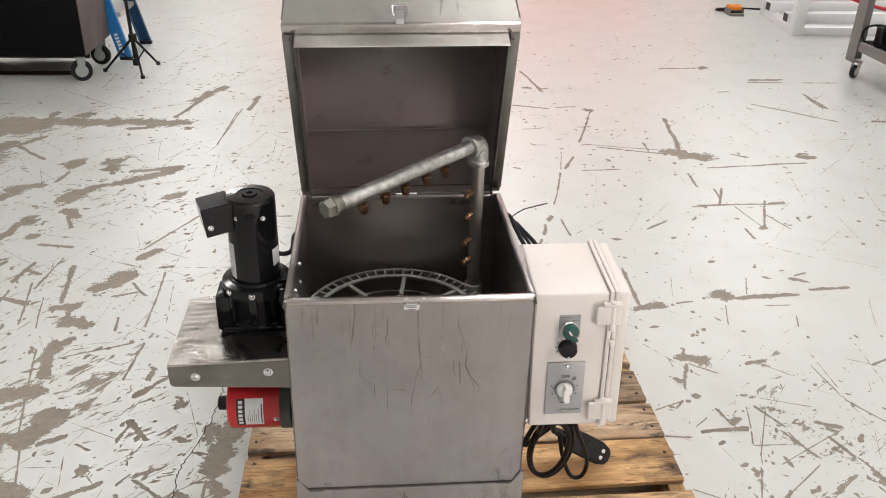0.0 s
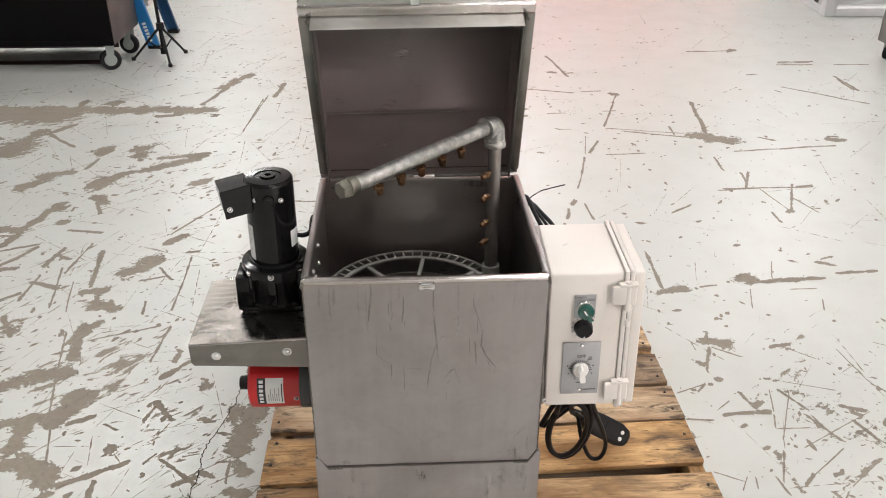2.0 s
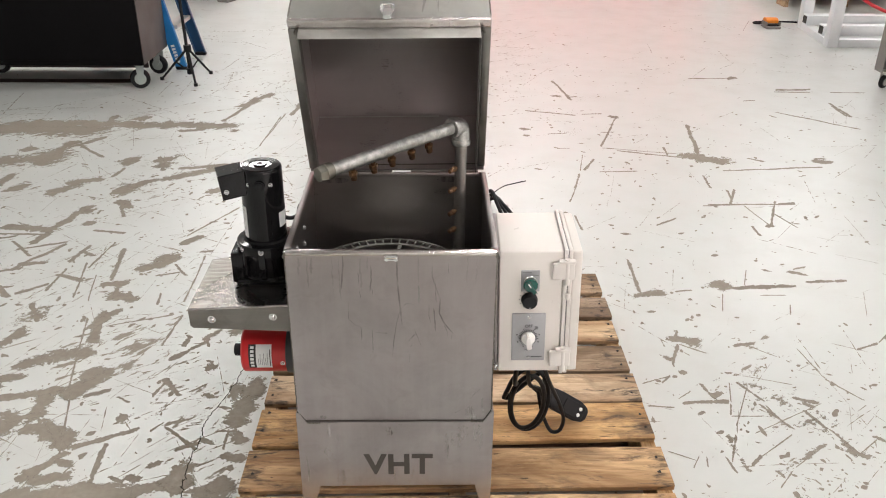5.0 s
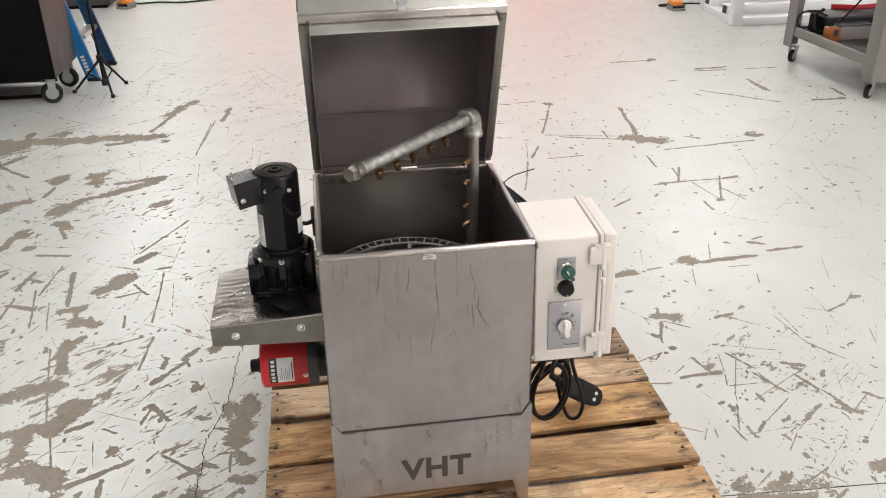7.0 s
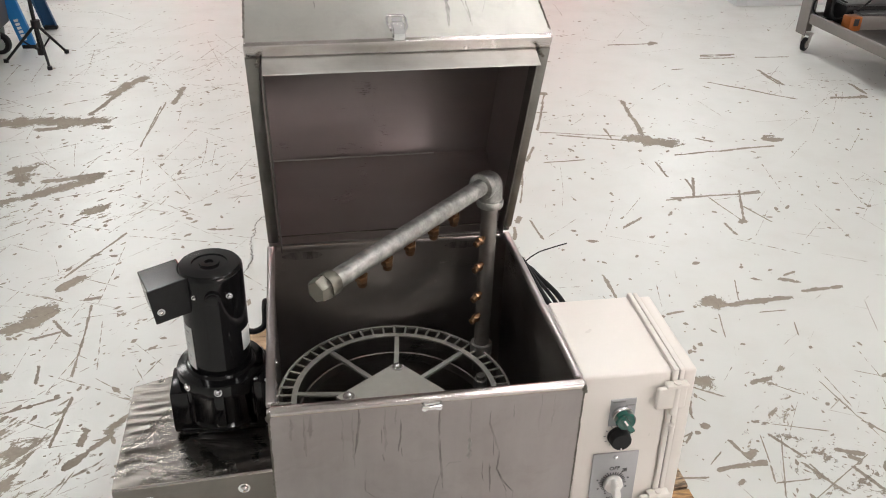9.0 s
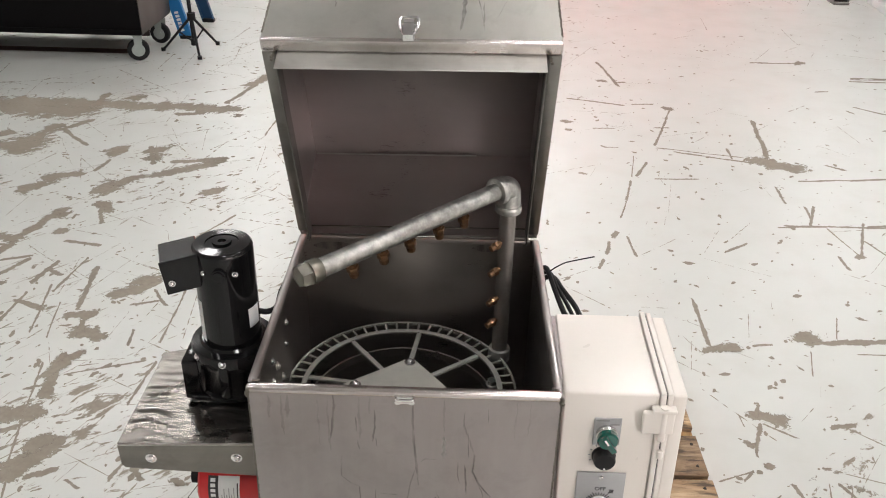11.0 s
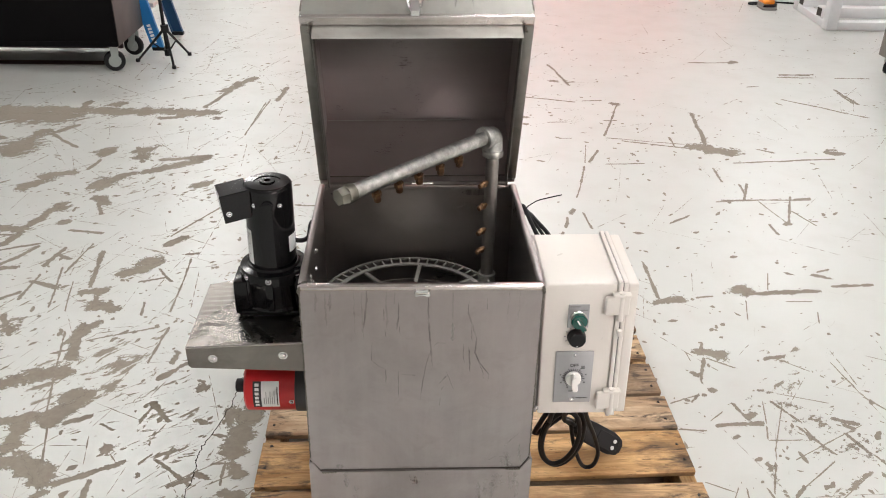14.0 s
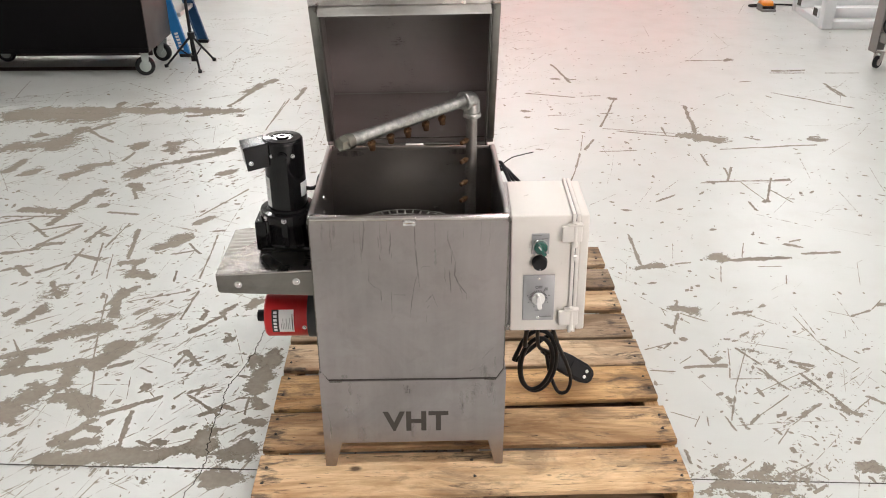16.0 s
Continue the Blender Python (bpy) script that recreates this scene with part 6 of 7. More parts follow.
part("cable", bm_tube([(-1.86, 7.04, 0.045), (-1.80, 7.12, 0.012), (-1.62, 7.16, 0.012), (-1.4, 7.1, 0.012), (-1.1, 7.2, 0.012)], 0.008, 8), M_RUBBER, fs)

# ---- far pallet with a black crate ----
far = thing("pallet", (4.12, 7.43, 0), "new pale wooden pallet at the far side", "pallet")
for x in (3.50, 4.08, 4.66):
    for y0, y1 in ((6.82, 7.02), (7.30, 7.54), (7.82, 8.04)):
        board("stringer_foot", x, x + 0.04, y0, y1, 0.0, 0.050, False, 0, far)
    board("stringer", x, x + 0.04, 6.82, 8.04, 0.0505, 0.1075, False, 0, far)
for k in range(8):
    y = 6.82 + k * 0.156
    board("deck_board", 3.50, 4.70, y, y + 0.125, 0.1085, 0.126, True, 0, far)
crate = thing("crate", (4.0, 7.3, 0.126), "black crate standing on the far pallet", "crate")
part("body", bm_box(3.66, 4.6, 7.0, 7.9, 0.1265, 0.75, 0.01, 2), M_CABBLACK, crate)
skid = thing("machine_base", (-2.2, 7.6, 0), "low grey machine base at the far side", "machine base")
part("body", bm_box(-3.3, -2.03, 7.0, 8.2, 0.03, 0.9, 0.01, 2), M_CABGREY, skid)
part("plinth", bm_box(-3.25, -2.07, 7.03, 8.15, 0.0, 0.0295), M_CABBLACK, skid)
# ---- floor wear: patches of bare concrete, scratches and cracks ----
WEAR, CRACK = bmesh.new(), bmesh.new()


def blot(bm, x0, y0, x1, y1, w, z, seed, rag=0.55):
    """A ragged lengthwise patch that tapers to its ends."""
    a, b = Vector((x0, y0, z)), Vector((x1, y1, z))
    d = b - a
    length = max(d.length, 1e-4)
    d /= length
    s = Vector((-d.y, d.x, 0))
    n = max(4, min(70, int(length / 0.006)))
    f = max(10.0, min(60.0 if w < 0.02 else 24.0, 1.3 / w))
    left, right = [], []
    for i in range(n + 1):
        t = i / n
        body = max(0.06, math.sin(math.pi * min(0.98, max(0.02, t)))) ** 0.6
        k = t * length * f
        h1 = w * 0.5 * body * (1 - rag + rag * (1.0 + 1.5 * noise.fractal((k, seed * 3.7, 1.0), 0.95, 2.1, 4)))
        h2 = w * 0.5 * body * (1 - rag + rag * (1.0 + 1.5 * noise.fractal((k, seed * 3.7, 9.0), 0.95, 2.1, 4)))
        c = a + d * (length * t) + s * w * 0.4 * noise.noise((t * length * 6, seed, 5.0))
        left.append(bm.verts.new(c + s * max(0.0005, h1)))
        right.append(bm.verts.new(c - s * max(0.0005, h2)))
    for i in range(n):
        bm.faces.new((left[i], right[i], right[i + 1], left[i + 1]))


PEEL = bmesh.new()
CORE = PEEL.verts.layers.float.new("core")
peel_count = [0]


def peel(x0, y0, x1, y1, w, full=1.0):
    """A lengthwise patch of lost paint: full along its middle, running out towards its rim."""
    peel_count[0] += 1
    k = peel_count[0]
    w = max(w, 0.0035) * (1.0 if w > 0.03 else 0.8)
    a, b = Vector((x0, y0, 0.0003 + 0.000004 * k)), Vector((x1, y1, 0.0003 + 0.000004 * k))
    d = b - a
    length = max(d.length, 1e-3)
    d /= length
    s = Vector((-d.y, d.x, 0))
    a, length = a - d * w * 0.45, length + w * 0.9
    n = max(6, min(60, int(length / max(0.012, w * 0.3))))
    rows = []
    for i in range(n + 1):
        t = i / n
        end = min(1.0, min(t, 1 - t) * length / (w * 0.9) + 0.0)
        c = a + d * (length * t) + s * min(w, 0.05) * 0.5 * noise.noise((t * length * 7, k * 1.7, 5.0))
        half = w * (0.95 + 0.35 * noise.noise((t * length * 11, k * 2.3, 1.0)))
        row = []
        for o, core in ((-1, 0.0), (0, 1.0), (1, 0.0)):
            v = PEEL.verts.new(c + s * half * o)
            v[CORE] = core * end * full
            row.append(v)
        rows.append(row)
    for p, q in zip(rows, rows[1:]):
        for j in range(2):
            PEEL.faces.new((p[j], p[j + 1], q[j + 1], q[j]))


def dashes(x0, y0, x1, y1, w, z, rr, bend=0.0):
    """A scratch broken into short strokes."""
    ln, an, p = math.hypot(x1 - x0, y1 - y0), math.atan2(y1 - y0, x1 - x0), 0.0
    x, y = x0, y0
    while p < ln:
        st = min(ln - p, rr.uniform(0.008, 0.06))
        nx, ny = x + st * math.cos(an), y + st * math.sin(an)
        blot(WEAR, x, y, nx, ny, w * rr.uniform(0.5, 1.4), z, rr.randrange(999), 0.8)
        gap = rr.uniform(0.0, 0.02)
        x, y, p, an = nx + gap * math.cos(an), ny + gap * math.sin(an), p + st + gap, an + bend


# marks further off on the floor
peel(1.55, 3.17, 1.48, 2.68, 0.026)
peel(1.37, 2.66, 1.61, 2.56, 0.086)
peel(1.06, 2.73, 1.39, 2.62, 0.016)
peel(1.53, 2.44, 2.05, 2.49, 0.015)
peel(1.71, 2.62, 1.78, 2.56, 0.030)
peel(2.04, 2.58, 2.14, 2.57, 0.038)
peel(1.33, 2.02, 1.73, 2.02, 0.015)
peel(1.49, 2.01, 1.53, 1.78, 0.007)
peel(1.65, 2.06, 1.53, 1.78, 0.011)
peel(1.59, 1.92, 1.64, 1.77, 0.008)
peel(1.51, 1.78, 1.55, 1.78, 0.030)
peel(1.04, 1.79, 1.15, 1.87, 0.011)
peel(1.51, 2.20, 1.43, 2.01, 0.011)
peel(1.45, 1.79, 1.45, 1.69, 0.013)
peel(0.81, 2.40, 0.76, 2.20, 0.011)
peel(0.76, 2.20, 0.71, 2.04, 0.007)
peel(0.87, 2.67, 0.82, 2.43, 0.005)
peel(0.68, 1.93, 0.65, 1.88, 0.023)
peel(0.64, 1.85, 0.61, 1.75, 0.017)
peel(0.60, 1.72, 0.57, 1.65, 0.013)
peel(0.71, 1.90, 0.72, 1.74, 0.009)
peel(0.90, 4.11, 0.96, 3.65, 0.018)
peel(0.85, 3.75, 0.91, 3.73, 0.038)
peel(0.96, 3.72, 1.01, 3.73, 0.028)
peel(0.65, 3.43, 0.94, 3.34, 0.017)
peel(0.98, 3.36, 1.10, 3.37, 0.013)
peel(1.13, 3.33, 1.18, 3.29, 0.048)
peel(1.17, 3.30, 0.99, 2.79, 0.012)
peel(1.03, 3.03, 1.11, 3.03, 0.013)
peel(0.73, 3.00, 0.84, 3.00, 0.011)
peel(0.99, 2.77, 1.37, 2.68, 0.010)
peel(0.60, 2.46, 0.63, 2.45, 0.021)
peel(0.91, 2.42, 1.11, 2.43, 0.011)
peel(0.84, 2.44, 0.92, 2.60, 0.015)
peel(0.75, 2.76, 0.82, 2.76, 0.009)
peel(1.32, 2.79, 1.31, 2.65, 0.011)
peel(0.60, 3.10, 0.62, 3.06, 0.035)
peel(0.60, 2.99, 0.62, 2.96, 0.036)
peel(2.33, 3.89, 2.54, 3.90, 0.016)
peel(2.04, 3.65, 2.12, 3.66, 0.019)
peel(1.84, 4.17, 1.95, 4.18, 0.022)
peel(2.10, 4.16, 2.17, 4.22, 0.036)
peel(2.55, 3.54, 2.55, 3.34, 0.019)
peel(2.06, 2.61, 2.12, 2.60, 0.028)
peel(1.41, 2.38, 1.40, 2.21, 0.011)
peel(1.47, 2.19, 1.45, 2.05, 0.009)
peel(1.30, 2.00, 1.50, 2.02, 0.013)
peel(1.65, 2.03, 1.73, 2.04, 0.013)
peel(1.88, 4.17, 2.17, 4.19, 0.022)
peel(2.16, 3.41, 2.52, 3.09, 0.019)
peel(2.56, 3.61, 2.57, 3.32, 0.023)
peel(2.72, 3.09, 2.94, 3.10, 0.033)
peel(2.97, 3.32, 2.96, 3.13, 0.022)
peel(2.31, 3.85, 2.54, 3.85, 0.020)
peel(2.67, 3.84, 2.90, 3.84, 0.014)
peel(2.34, 3.91, 2.57, 3.92, 0.020)
# where the paint has come off nearer the pallet
peel(-2.37, 3.09, -1.69, 3.05, 0.221)
peel(-2.21, 3.16, -1.01, 3.12, 0.104)
peel(-1.75, 3.13, -1.74, 3.32, 0.042)
peel(-1.62, 3.23, -1.53, 3.28, 0.078)
peel(-1.31, 3.03, -1.17, 3.06, 0.042)
peel(-1.10, 3.20, -1.01, 3.53, 0.030)
peel(-1.07, 3.48, -0.91, 3.78, 0.058)
peel(-0.73, 3.32, -0.70, 3.59, 0.030)
peel(-1.02, 3.02, -0.98, 3.05, 0.058)
peel(-0.82, 2.81, -0.77, 3.35, 0.008)
peel(-0.82, 2.78, -0.79, 3.30, 0.008)
peel(-2.12, 2.53, -1.94, 2.58, 0.126)
peel(-1.98, 2.57, -1.76, 2.66, 0.185)
peel(-1.88, 2.64, -1.78, 2.86, 0.065)
peel(-1.79, 2.79, -1.67, 2.93, 0.035)
peel(-1.76, 2.79, -1.58, 2.61, 0.023)
peel(-2.05, 2.70, -1.96, 2.73, 0.067)
peel(-1.97, 2.19, -1.92, 2.38, 0.050)
peel(-1.88, 2.16, -1.80, 2.26, 0.070)
peel(-1.65, 2.11, -1.58, 2.27, 0.071)
peel(-1.63, 2.26, -1.47, 2.32, 0.056)
peel(-1.48, 2.53, -1.39, 2.61, 0.082)
peel(-1.32, 2.56, -1.20, 2.60, 0.088)
peel(-1.28, 2.47, -1.21, 2.52, 0.066)
peel(-1.29, 2.62, -1.22, 2.42, 0.030)
peel(-1.37, 2.12, -1.28, 2.23, 0.099)
peel(-1.32, 2.21, -1.21, 2.32, 0.054)
peel(-1.21, 2.30, -0.92, 2.49, 0.054)
peel(-1.16, 2.46, -0.92, 2.51, 0.034)
peel(-1.33, 2.06, -1.25, 1.96, 0.046)
peel(-1.29, 2.02, -1.24, 1.88, 0.022)
peel(-1.45, 2.34, -1.42, 2.46, 0.021)
peel(-0.95, 2.14, -0.86, 2.20, 0.054)
peel(-1.46, 1.92, -1.41, 1.98, 0.092)
peel(-1.51, 1.66, -1.43, 1.96, 0.034)
peel(-1.53, 1.61, -1.50, 1.72, 0.033)
peel(-1.71, 1.78, -1.46, 1.75, 0.050)
peel(-1.75, 1.70, -1.50, 1.70, 0.017)
peel(-1.38, 1.79, -1.34, 1.82, 0.037)
peel(-1.32, 1.74, -1.18, 1.71, 0.021)
peel(-0.92, 1.60, -0.85, 1.69, 0.037)
peel(-0.92, 1.68, -0.76, 1.98, 0.009)
peel(-1.61, 1.64, -1.48, 1.50, 0.014)
peel(-1.56, 1.56, -1.38, 1.63, 0.018)
peel(-1.73, 1.64, -1.61, 1.69, 0.018)
peel(-1.10, 1.30, -1.14, 1.57, 0.021)
peel(-1.22, 1.40, -1.19, 1.63, 0.010)
peel(-1.04, 1.39, -0.89, 1.49, 0.056)
peel(-0.99, 1.47, -0.91, 1.53, 0.060)
peel(-0.90, 1.44, -0.83, 1.34, 0.013)
peel(-1.61, 1.36, -1.47, 1.40, 0.026)
peel(-1.51, 1.38, -1.38, 1.61, 0.023)
peel(-1.50, 1.43, -1.39, 1.45, 0.032)
peel(-1.31, 1.45, -1.28, 1.60, 0.019)
peel(-1.30, 1.55, -1.23, 1.50, 0.021)
peel(-1.50, 1.26, -1.42, 1.18, 0.024)
peel(-1.32, 1.35, -1.20, 1.30, 0.023)
peel(-1.19, 1.17, -1.24, 1.45, 0.007)
peel(-1.17, 1.35, -1.13, 1.15, 0.006)
peel(-1.13, 1.28, -1.03, 1.30, 0.043)
peel(-1.07, 1.21, -0.96, 1.16, 0.055)
peel(-1.06, 1.25, -1.03, 1.15, 0.021)
peel(-0.79, 1.14, -0.80, 1.51, 0.007)
peel(-0.83, 1.54, -0.78, 1.55, 0.016)
peel(-0.95, 1.34, -0.86, 1.37, 0.015)
peel(-0.88, 1.12, -0.89, 1.21, 0.009)
peel(-1.54, 1.22, -1.44, 1.26, 0.020)
peel(-1.41, 1.20, -1.32, 1.28, 0.019)
peel(-1.31, 1.22, -1.30, 1.40, 0.012)
peel(-1.32, 1.05, -1.25, 1.07, 0.121)
peel(-1.32, 1.14, -1.25, 1.01, 0.026)
peel(-1.33, 0.85, -1.25, 0.95, 0.052)
peel(-1.21, 0.75, -1.10, 0.78, 0.058)
peel(-1.13, 0.80, -1.00, 0.83, 0.067)
peel(-1.30, 0.66, -1.15, 0.69, 0.037)
peel(-1.27, 0.60, -1.21, 0.66, 0.054)
peel(-1.26, 0.57, -1.00, 0.62, 0.035)
peel(-1.01, 0.59, -0.90, 0.73, 0.053)
peel(-0.98, 0.68, -0.92, 0.74, 0.046)
peel(-0.94, 0.59, -0.87, 0.62, 0.019)
peel(-1.05, 0.47, -1.04, 0.60, 0.042)
peel(-1.15, 0.33, -1.14, 0.45, 0.082)
peel(-1.15, 0.41, -1.07, 0.49, 0.083)
peel(-1.06, 0.45, -0.89, 0.39, 0.063)
peel(-1.00, 0.48, -0.91, 0.35, 0.027)
peel(-1.12, 0.48, -1.01, 0.51, 0.027)
peel(-0.91, 0.33, -0.99, 0.63, 0.006)
peel(-1.00, 0.63, -1.09, 1.04, 0.007)
peel(-1.02, 0.88, -1.05, 1.09, 0.033)
peel(-1.07, 0.97, -0.99, 1.10, 0.031)
peel(-0.90, 0.36, -0.73, 0.44, 0.022)
peel(-0.79, 0.20, -0.80, 0.38, 0.018)
peel(-0.98, 0.23, -0.89, 0.34, 0.035)
peel(-0.92, 0.32, -0.86, 0.28, 0.026)
peel(-1.00, 0.18, -0.65, 0.19, 0.060)
peel(-0.95, 0.22, -0.84, 0.24, 0.043)
peel(-0.67, 0.19, -0.55, 0.21, 0.037)
peel(-0.57, 0.19, -0.55, 0.30, 0.057)
peel(-0.53, 0.18, -0.42, 0.19, 0.077)
peel(-0.49, 0.23, -0.42, 0.22, 0.053)
peel(-0.67, 0.28, -0.63, 0.31, 0.023)
peel(-0.71, 0.25, -0.66, 0.23, 0.025)
peel(-0.75, 0.25, -0.71, 0.23, 0.011)
peel(-0.46, 0.44, -0.45, 0.68, 0.057)
peel(-0.51, 0.58, -0.47, 0.64, 0.046)
peel(-0.48, 0.61, -0.42, 0.64, 0.056)
peel(-0.46, 0.44, -0.43, 0.38, 0.038)
peel(-0.48, 0.33, -0.41, 0.31, 0.032)
peel(-0.66, 0.45, -0.55, 0.35, 0.013)
peel(-0.61, 0.35, -0.55, 0.38, 0.016)
peel(-0.55, 0.40, -0.51, 0.37, 0.027)
peel(-0.81, 0.48, -0.78, 0.50, 0.041)
peel(-0.74, 0.59, -0.71, 0.68, 0.012)
peel(-0.73, 0.68, -0.66, 0.59, 0.021)
peel(-0.79, 0.86, -0.77, 1.06, 0.009)
peel(-0.74, 0.78, -0.64, 0.90, 0.019)
peel(-0.67, 0.89, -0.62, 0.96, 0.030)
peel(-0.72, 0.86, -0.71, 0.92, 0.027)
peel(-0.62, 0.74, -0.58, 0.75, 0.037)
peel(-0.59, 0.60, -0.56, 0.58, 0.024)
peel(-0.59, 0.95, -0.53, 0.97, 0.073)
peel(-0.84, 0.59, -0.80, 0.56, 0.012)
peel(-0.52, 0.43, -0.45, 0.43, 0.011)
peel(-0.48, 0.35, -0.48, 0.44, 0.007)
peel(-1.01, 0.98, -0.80, 1.06, 0.008)
peel(-0.70, 0.43, -0.67, 0.47, 0.010)
peel(-0.55, 0.11, -0.43, 0.09, 0.055)
peel(-0.70, 0.08, -0.67, 0.09, 0.043)
peel(-1.30, 0.76, -1.21, 0.63, 0.008)
peel(-1.40, 0.90, -1.36, 0.94, 0.031)
peel(-0.99, 0.17, -0.97, 0.13, 0.005)
peel(-0.83, 0.11, -0.82, 0.14, 0.008)
peel(0.85, 1.48, 0.84, 1.21, 0.013)
peel(0.81, 1.18, 0.93, 1.21, 0.035)
peel(0.97, 1.22, 1.04, 1.23, 0.013)
peel(1.12, 1.28, 1.19, 1.24, 0.053)
peel(1.16, 1.24, 1.43, 1.26, 0.028)
peel(1.24, 1.26, 1.29, 1.39, 0.005)
peel(1.45, 1.38, 1.51, 1.34, 0.028)
peel(1.48, 1.29, 1.64, 1.30, 0.020)
peel(1.47, 1.39, 1.53, 1.41, 0.009)
peel(1.14, 1.20, 1.10, 1.07, 0.004)
peel(1.36, 1.13, 1.33, 1.05, 0.004)
peel(1.27, 1.19, 1.37, 1.19, 0.006)
peel(0.84, 0.74, 0.89, 0.87, 0.012)
peel(0.87, 0.91, 0.96, 0.87, 0.043)
peel(0.88, 0.89, 0.91, 0.95, 0.011)
peel(0.89, 0.87, 0.97, 0.81, 0.009)
peel(0.83, 0.80, 0.84, 0.77, 0.018)
peel(0.84, 0.90, 0.84, 0.85, 0.006)
peel(1.07, 0.86, 1.14, 0.87, 0.020)
peel(0.85, 0.71, 0.87, 0.70, 0.021)
peel(0.90, 0.65, 0.92, 0.57, 0.012)
peel(0.82, 0.55, 0.96, 0.56, 0.016)
peel(0.91, 0.58, 0.95, 0.60, 0.029)
peel(0.96, 0.55, 0.99, 0.66, 0.004)
peel(0.94, 0.49, 0.96, 0.55, 0.004)
peel(0.99, 0.71, 1.01, 0.70, 0.019)
peel(0.72, 0.65, 0.82, 0.69, 0.005)
peel(0.78, 0.65, 0.82, 0.69, 0.007)
peel(0.71, 0.54, 0.79, 0.53, 0.007)
peel(0.81, 0.57, 0.86, 0.61, 0.004)
peel(0.85, 0.50, 0.87, 0.51, 0.014)
peel(1.01, 0.66, 1.06, 0.56, 0.009)
peel(1.04, 0.55, 1.10, 0.43, 0.011)
peel(1.15, 0.58, 1.22, 0.55, 0.020)
peel(1.16, 0.52, 1.19, 0.43, 0.014)
peel(1.04, 0.69, 1.18, 0.64, 0.004)
peel(0.98, 0.41, 1.23, 0.55, 0.004)
peel(0.94, 0.49, 1.04, 0.49, 0.005)
peel(1.04, 0.64, 0.94, 0.44, 0.004)
peel(1.27, 0.84, 1.29, 0.67, 0.004)
peel(1.29, 0.67, 1.36, 0.56, 0.008)
peel(1.06, 0.54, 1.07, 0.49, 0.008)
peel(1.20, 0.43, 1.24, 0.32, 0.007)
peel(1.21, 0.37, 1.23, 0.34, 0.016)
peel(1.22, 0.31, 1.32, 0.39, 0.004)
peel(0.88, 0.29, 0.93, 0.41, 0.006)
peel(0.87, 0.32, 0.88, 0.25, 0.007)
peel(0.93, 0.28, 0.97, 0.32, 0.011)
peel(0.96, 0.31, 1.09, 0.41, 0.004)
peel(1.04, 0.27, 1.17, 0.37, 0.004)
peel(1.46, 0.83, 1.55, 0.87, 0.010)
peel(1.55, 0.87, 1.62, 0.94, 0.004)
peel(1.59, 0.91, 1.63, 0.91, 0.021)
peel(1.11, 0.86, 1.19, 0.79, 0.004)
peel(0.72, 0.34, 0.79, 0.30, 0.005)
peel(0.77, 0.27, 0.80, 0.32, 0.004)
peel(0.82, 0.32, 0.81, 0.27, 0.004)
peel(0.99, 0.26, 1.00, 0.23, 0.011)
peel(0.97, 0.19, 1.03, 0.26, 0.004)
peel(0.76, 0.11, 0.78, 0.08, 0.033)
peel(0.89, 0.09, 0.93, 0.10, 0.034)
peel(0.82, 0.08, 0.89, 0.13, 0.007)
peel(1.14, 0.10, 1.21, 0.08, 0.043)
peel(0.94, 0.07, 1.04, 0.12, 0.005)
peel(0.74, 0.04, 0.94, 0.03, 0.035)
peel(0.99, 0.01, 1.04, 0.04, 0.011)
peel(1.31, 0.40, 1.35, 0.36, 0.015)
peel(0.72, 0.18, 0.72, 0.12, 0.008)
# stretches where the paint only crumbles
peel(1.02, 0.71, 1.25, 0.31, 0.110, 0.29)
peel(0.99, 0.58, 1.13, 0.41, 0.100, 0.29)
peel(1.15, 0.58, 1.24, 0.43, 0.035, 0.46)
peel(0.74, 0.09, 1.04, 0.05, 0.085, 0.50)
peel(0.71, 0.01, 0.99, -0.01, 0.052, 0.50)
peel(1.19, 0.12, 1.21, 0.05, 0.080, 0.55)
peel(0.91, 0.41, 0.91, 0.26, 0.026, 0.60)
peel(0.99, 0.25, 1.17, 0.37, 0.020, 0.55)
peel(1.20, 0.35, 1.26, 0.31, 0.040, 0.70)
peel(0.65, 0.06, 0.83, 0.10, 0.051, 0.45)
peel(1.25, 0.02, 2.20, -0.02, 0.090, 0.42)

# scattered chips and scratches over the whole floor
rr = random.Random(11)
for i in range(22000):
    x, y = rr.uniform(-3.4, 3.6), -2.0 + 8.0 * rr.random() ** 1.25
    density = (0.48 if x < 0.4 or y < 0.9 else 0.36) + 0.8 * noise.noise((x * 0.9, y * 0.9, 4.0)) + (0.5 if x < -0.45 and y < 2.6 else 0.0) + (0.15 if 0.9 < x < 1.8 and y < 0.9 else 0.0) - max(0.0, y - 3.0) * 0.09
    if rr.random() > density:
        continue
    an = rr.choice((0.1, 0.75, 0.9, 2.4, 1.5)) + rr.gauss(0, 0.3)
    z = 0.0002 + 0.000000008 * i
    if rr.random() < (0.15 if x < 0.4 else 0.10):
        far = 1.0 + (0.3 if x < 0.4 else 0.16) * max(0.0, y)
        ln, w = rr.uniform(0.06, 0.32) * rr.uniform(0.5, 1.0) * far, rr.uniform(0.001, 0.003) * far
        dashes(x, y, x + ln * math.cos(an), y + ln * math.sin(an), w, z, rr, rr.gauss(0, 0.007))
    else:
        ln = 0.004 + rr.expovariate(1 / 0.009)
        blot(WEAR, x, y, x + ln * math.cos(an), y + ln * math.sin(an), min(0.014, ln * rr.uniform(0.3, 0.75)), z, i, 0.8)
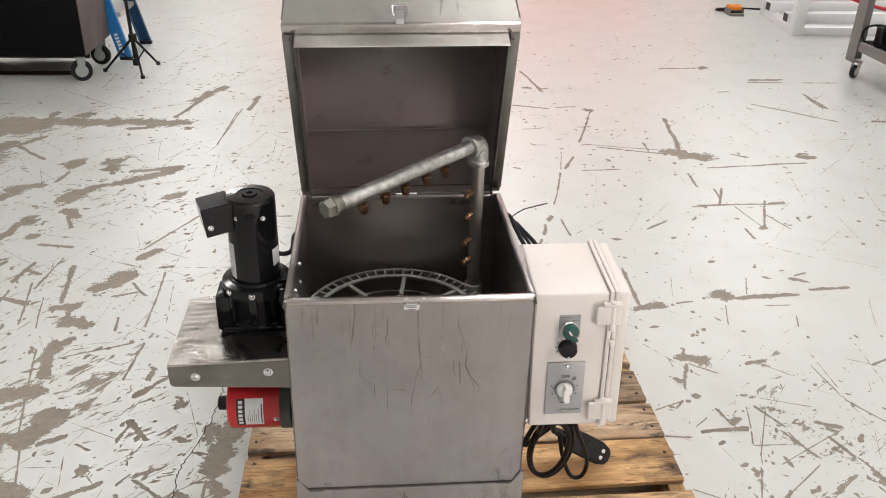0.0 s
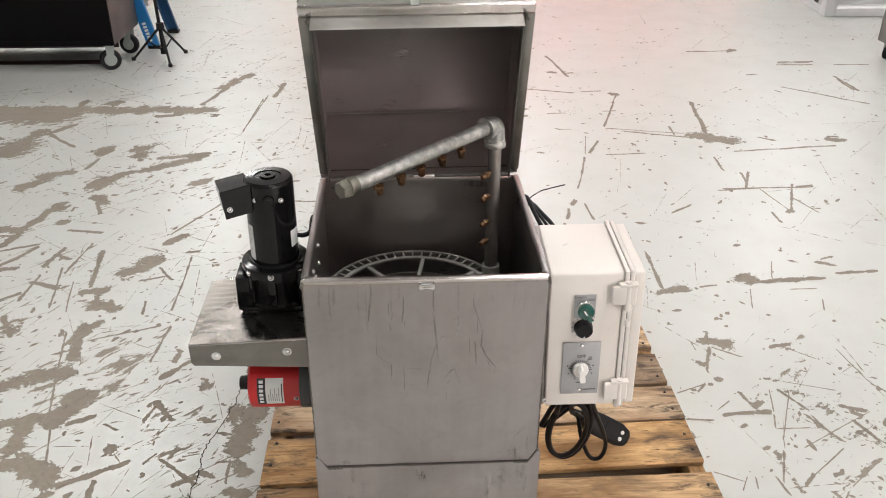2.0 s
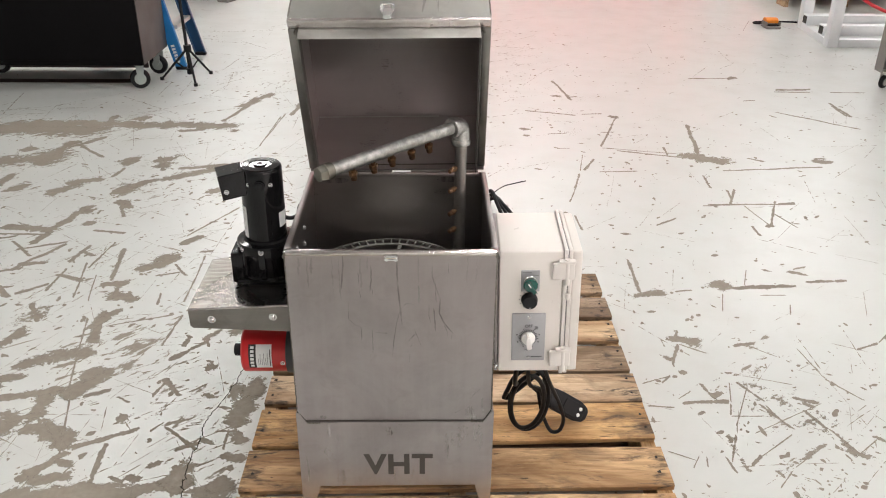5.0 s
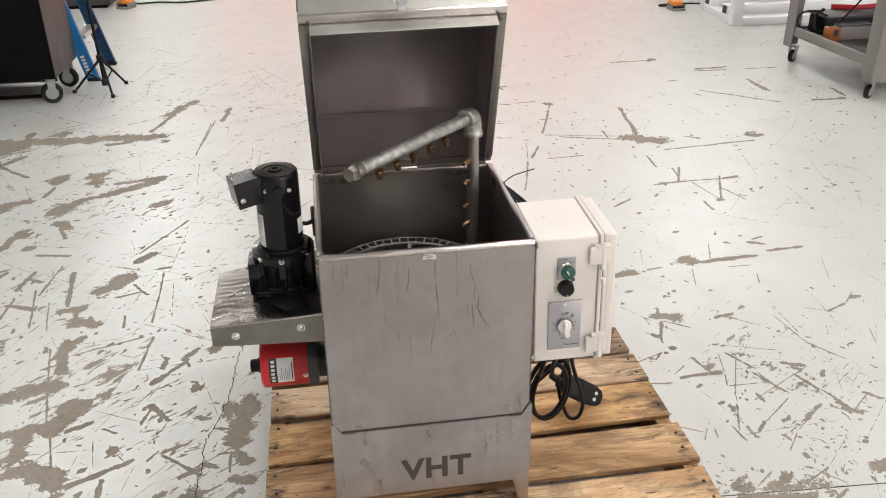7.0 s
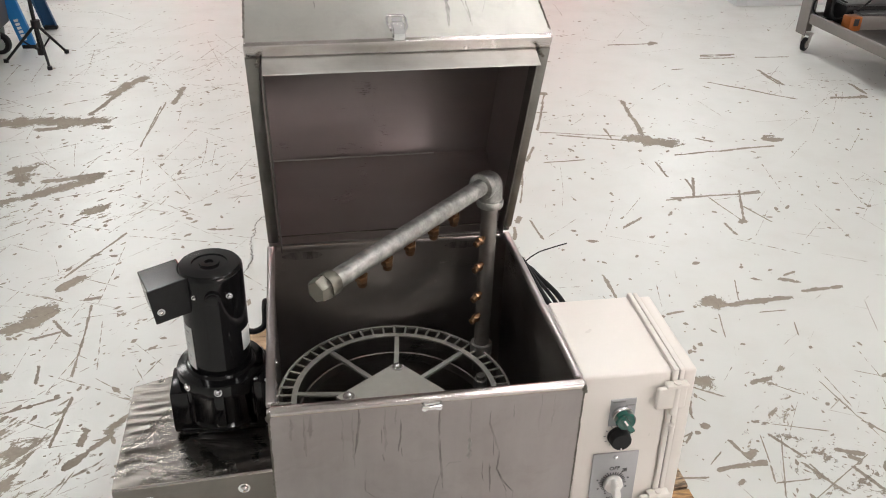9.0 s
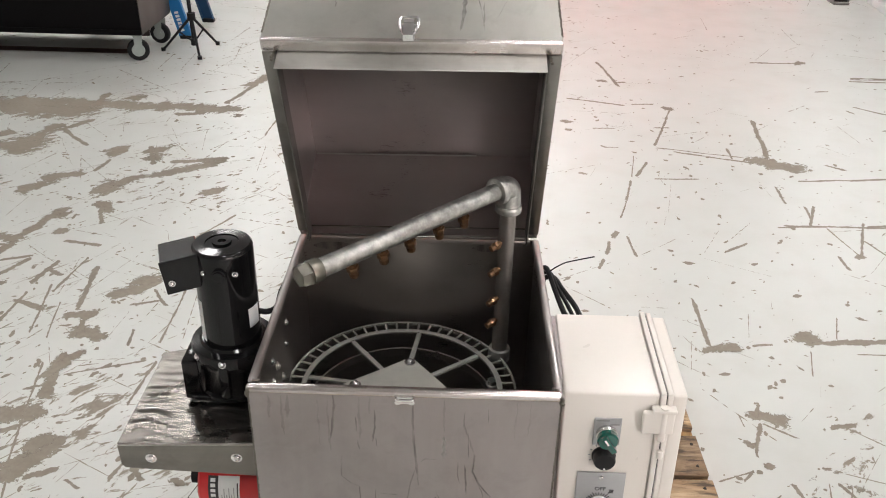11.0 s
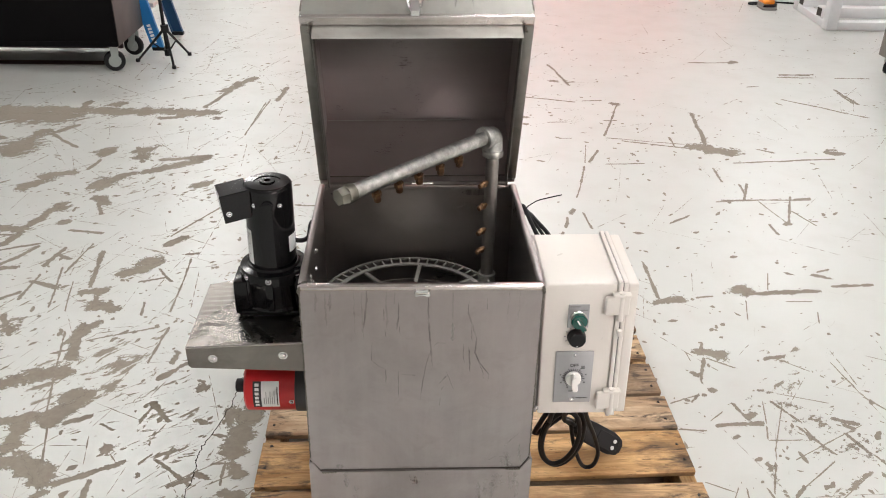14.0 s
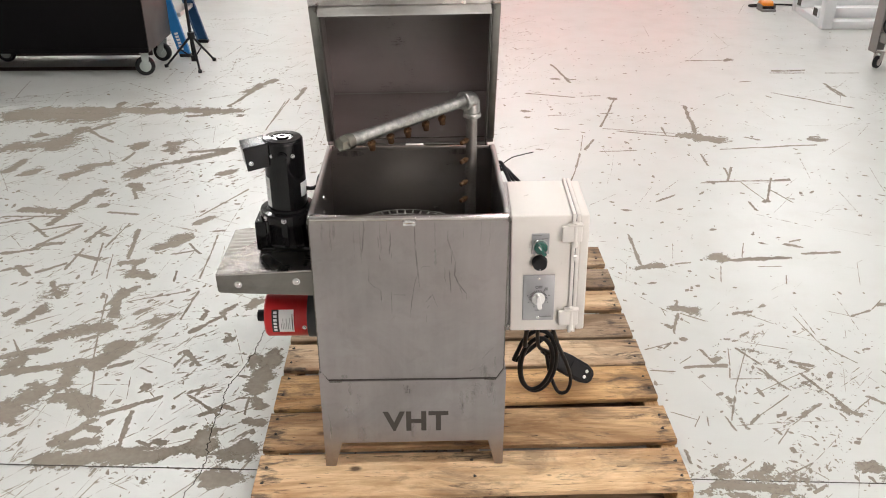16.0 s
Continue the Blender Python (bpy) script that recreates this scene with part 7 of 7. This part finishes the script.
# crumbled paint along the joint and over the dragged stretch
for i in range(1500):
    if i < 900:
        x, y = rr.uniform(0.74, 2.2), 0.06 + abs(rr.gauss(0, 0.12)) * rr.choice((1, 1, 1, -0.9))
    else:
        x, y = 1.34 + rr.gauss(0, 0.22), 0.45 + rr.gauss(0, 0.20)
    if noise.noise((x * 6, y * 6, 2.0)) < rr.uniform(-0.25, 0.35):
        continue
    an = rr.choice((2.55, 2.35, 0.75, 1.55)) + rr.gauss(0, 0.4)
    ln = 0.002 + rr.expovariate(1 / 0.006)
    blot(WEAR, x, y, x + ln * math.cos(an), y + ln * math.sin(an), min(0.008, ln * rr.uniform(0.2, 0.6)), 0.00025 + 0.0000002 * i, i, 0.9)
tagged(part("floor_wear", WEAR, M_BARE, None, "", None, False), "bare concrete patches and scratches in the floor paint", "", "", "stuff")

tagged(part("floor_peeling", PEEL, M_PEEL, None, "", None, False), "ragged bare concrete where floor paint has peeled", "", "", "stuff")

# the control joint and a wandering crack
rr = random.Random(5)
for k in range(60):
    x0 = -4.0 + k * 0.15
    yy = 0.104 - 0.054 * (x0 + 0.0)
    blot(CRACK, x0 - 0.04, yy + 0.0021, x0 + 0.192, yy - 0.0102, 0.0045, 0.0012 + 0.00001 * (k % 2), k, 0.3)
way = smooth_path([(-0.25, 2.10, 0), (-0.277, 2.055, 0), (-0.311, 1.990, 0), (-0.314, 1.923, 0), (-0.326, 1.860, 0), (-0.324, 1.790, 0), (-0.317, 1.736, 0), (-0.328, 1.686, 0), (-0.346, 1.638, 0), (-0.38, 1.52, 0), (-0.40, 1.36, 0), (-0.45, 1.20, 0), (-0.46, 1.05, 0), (-0.488, 0.90, 0), (-0.497, 0.816, 0), (-0.499, 0.742, 0), (-0.516, 0.615, 0), (-0.556, 0.472, 0), (-0.551, 0.405, 0), (-0.557, 0.269, 0), (-0.544, 0.145, 0), (-0.57, 0.02, 0), (-0.60, -0.3, 0)], 12)
way = [p + Vector((rr.gauss(0, 0.0022), rr.gauss(0, 0.0018), 0)) for p in way]
for p, q in zip(way, way[1:]):
    d = (q - p) * 0.35
    blot(CRACK, p.x - d.x, p.y - d.y, q.x + d.x, q.y + d.y, 0.0024, 0.0014, rr.randrange(99), 0.3)
tagged(part("floor_crack", CRACK, M_CRACK, None, "", None, False), "dark control joint and hairline crack in the floor", "", "", "stuff")
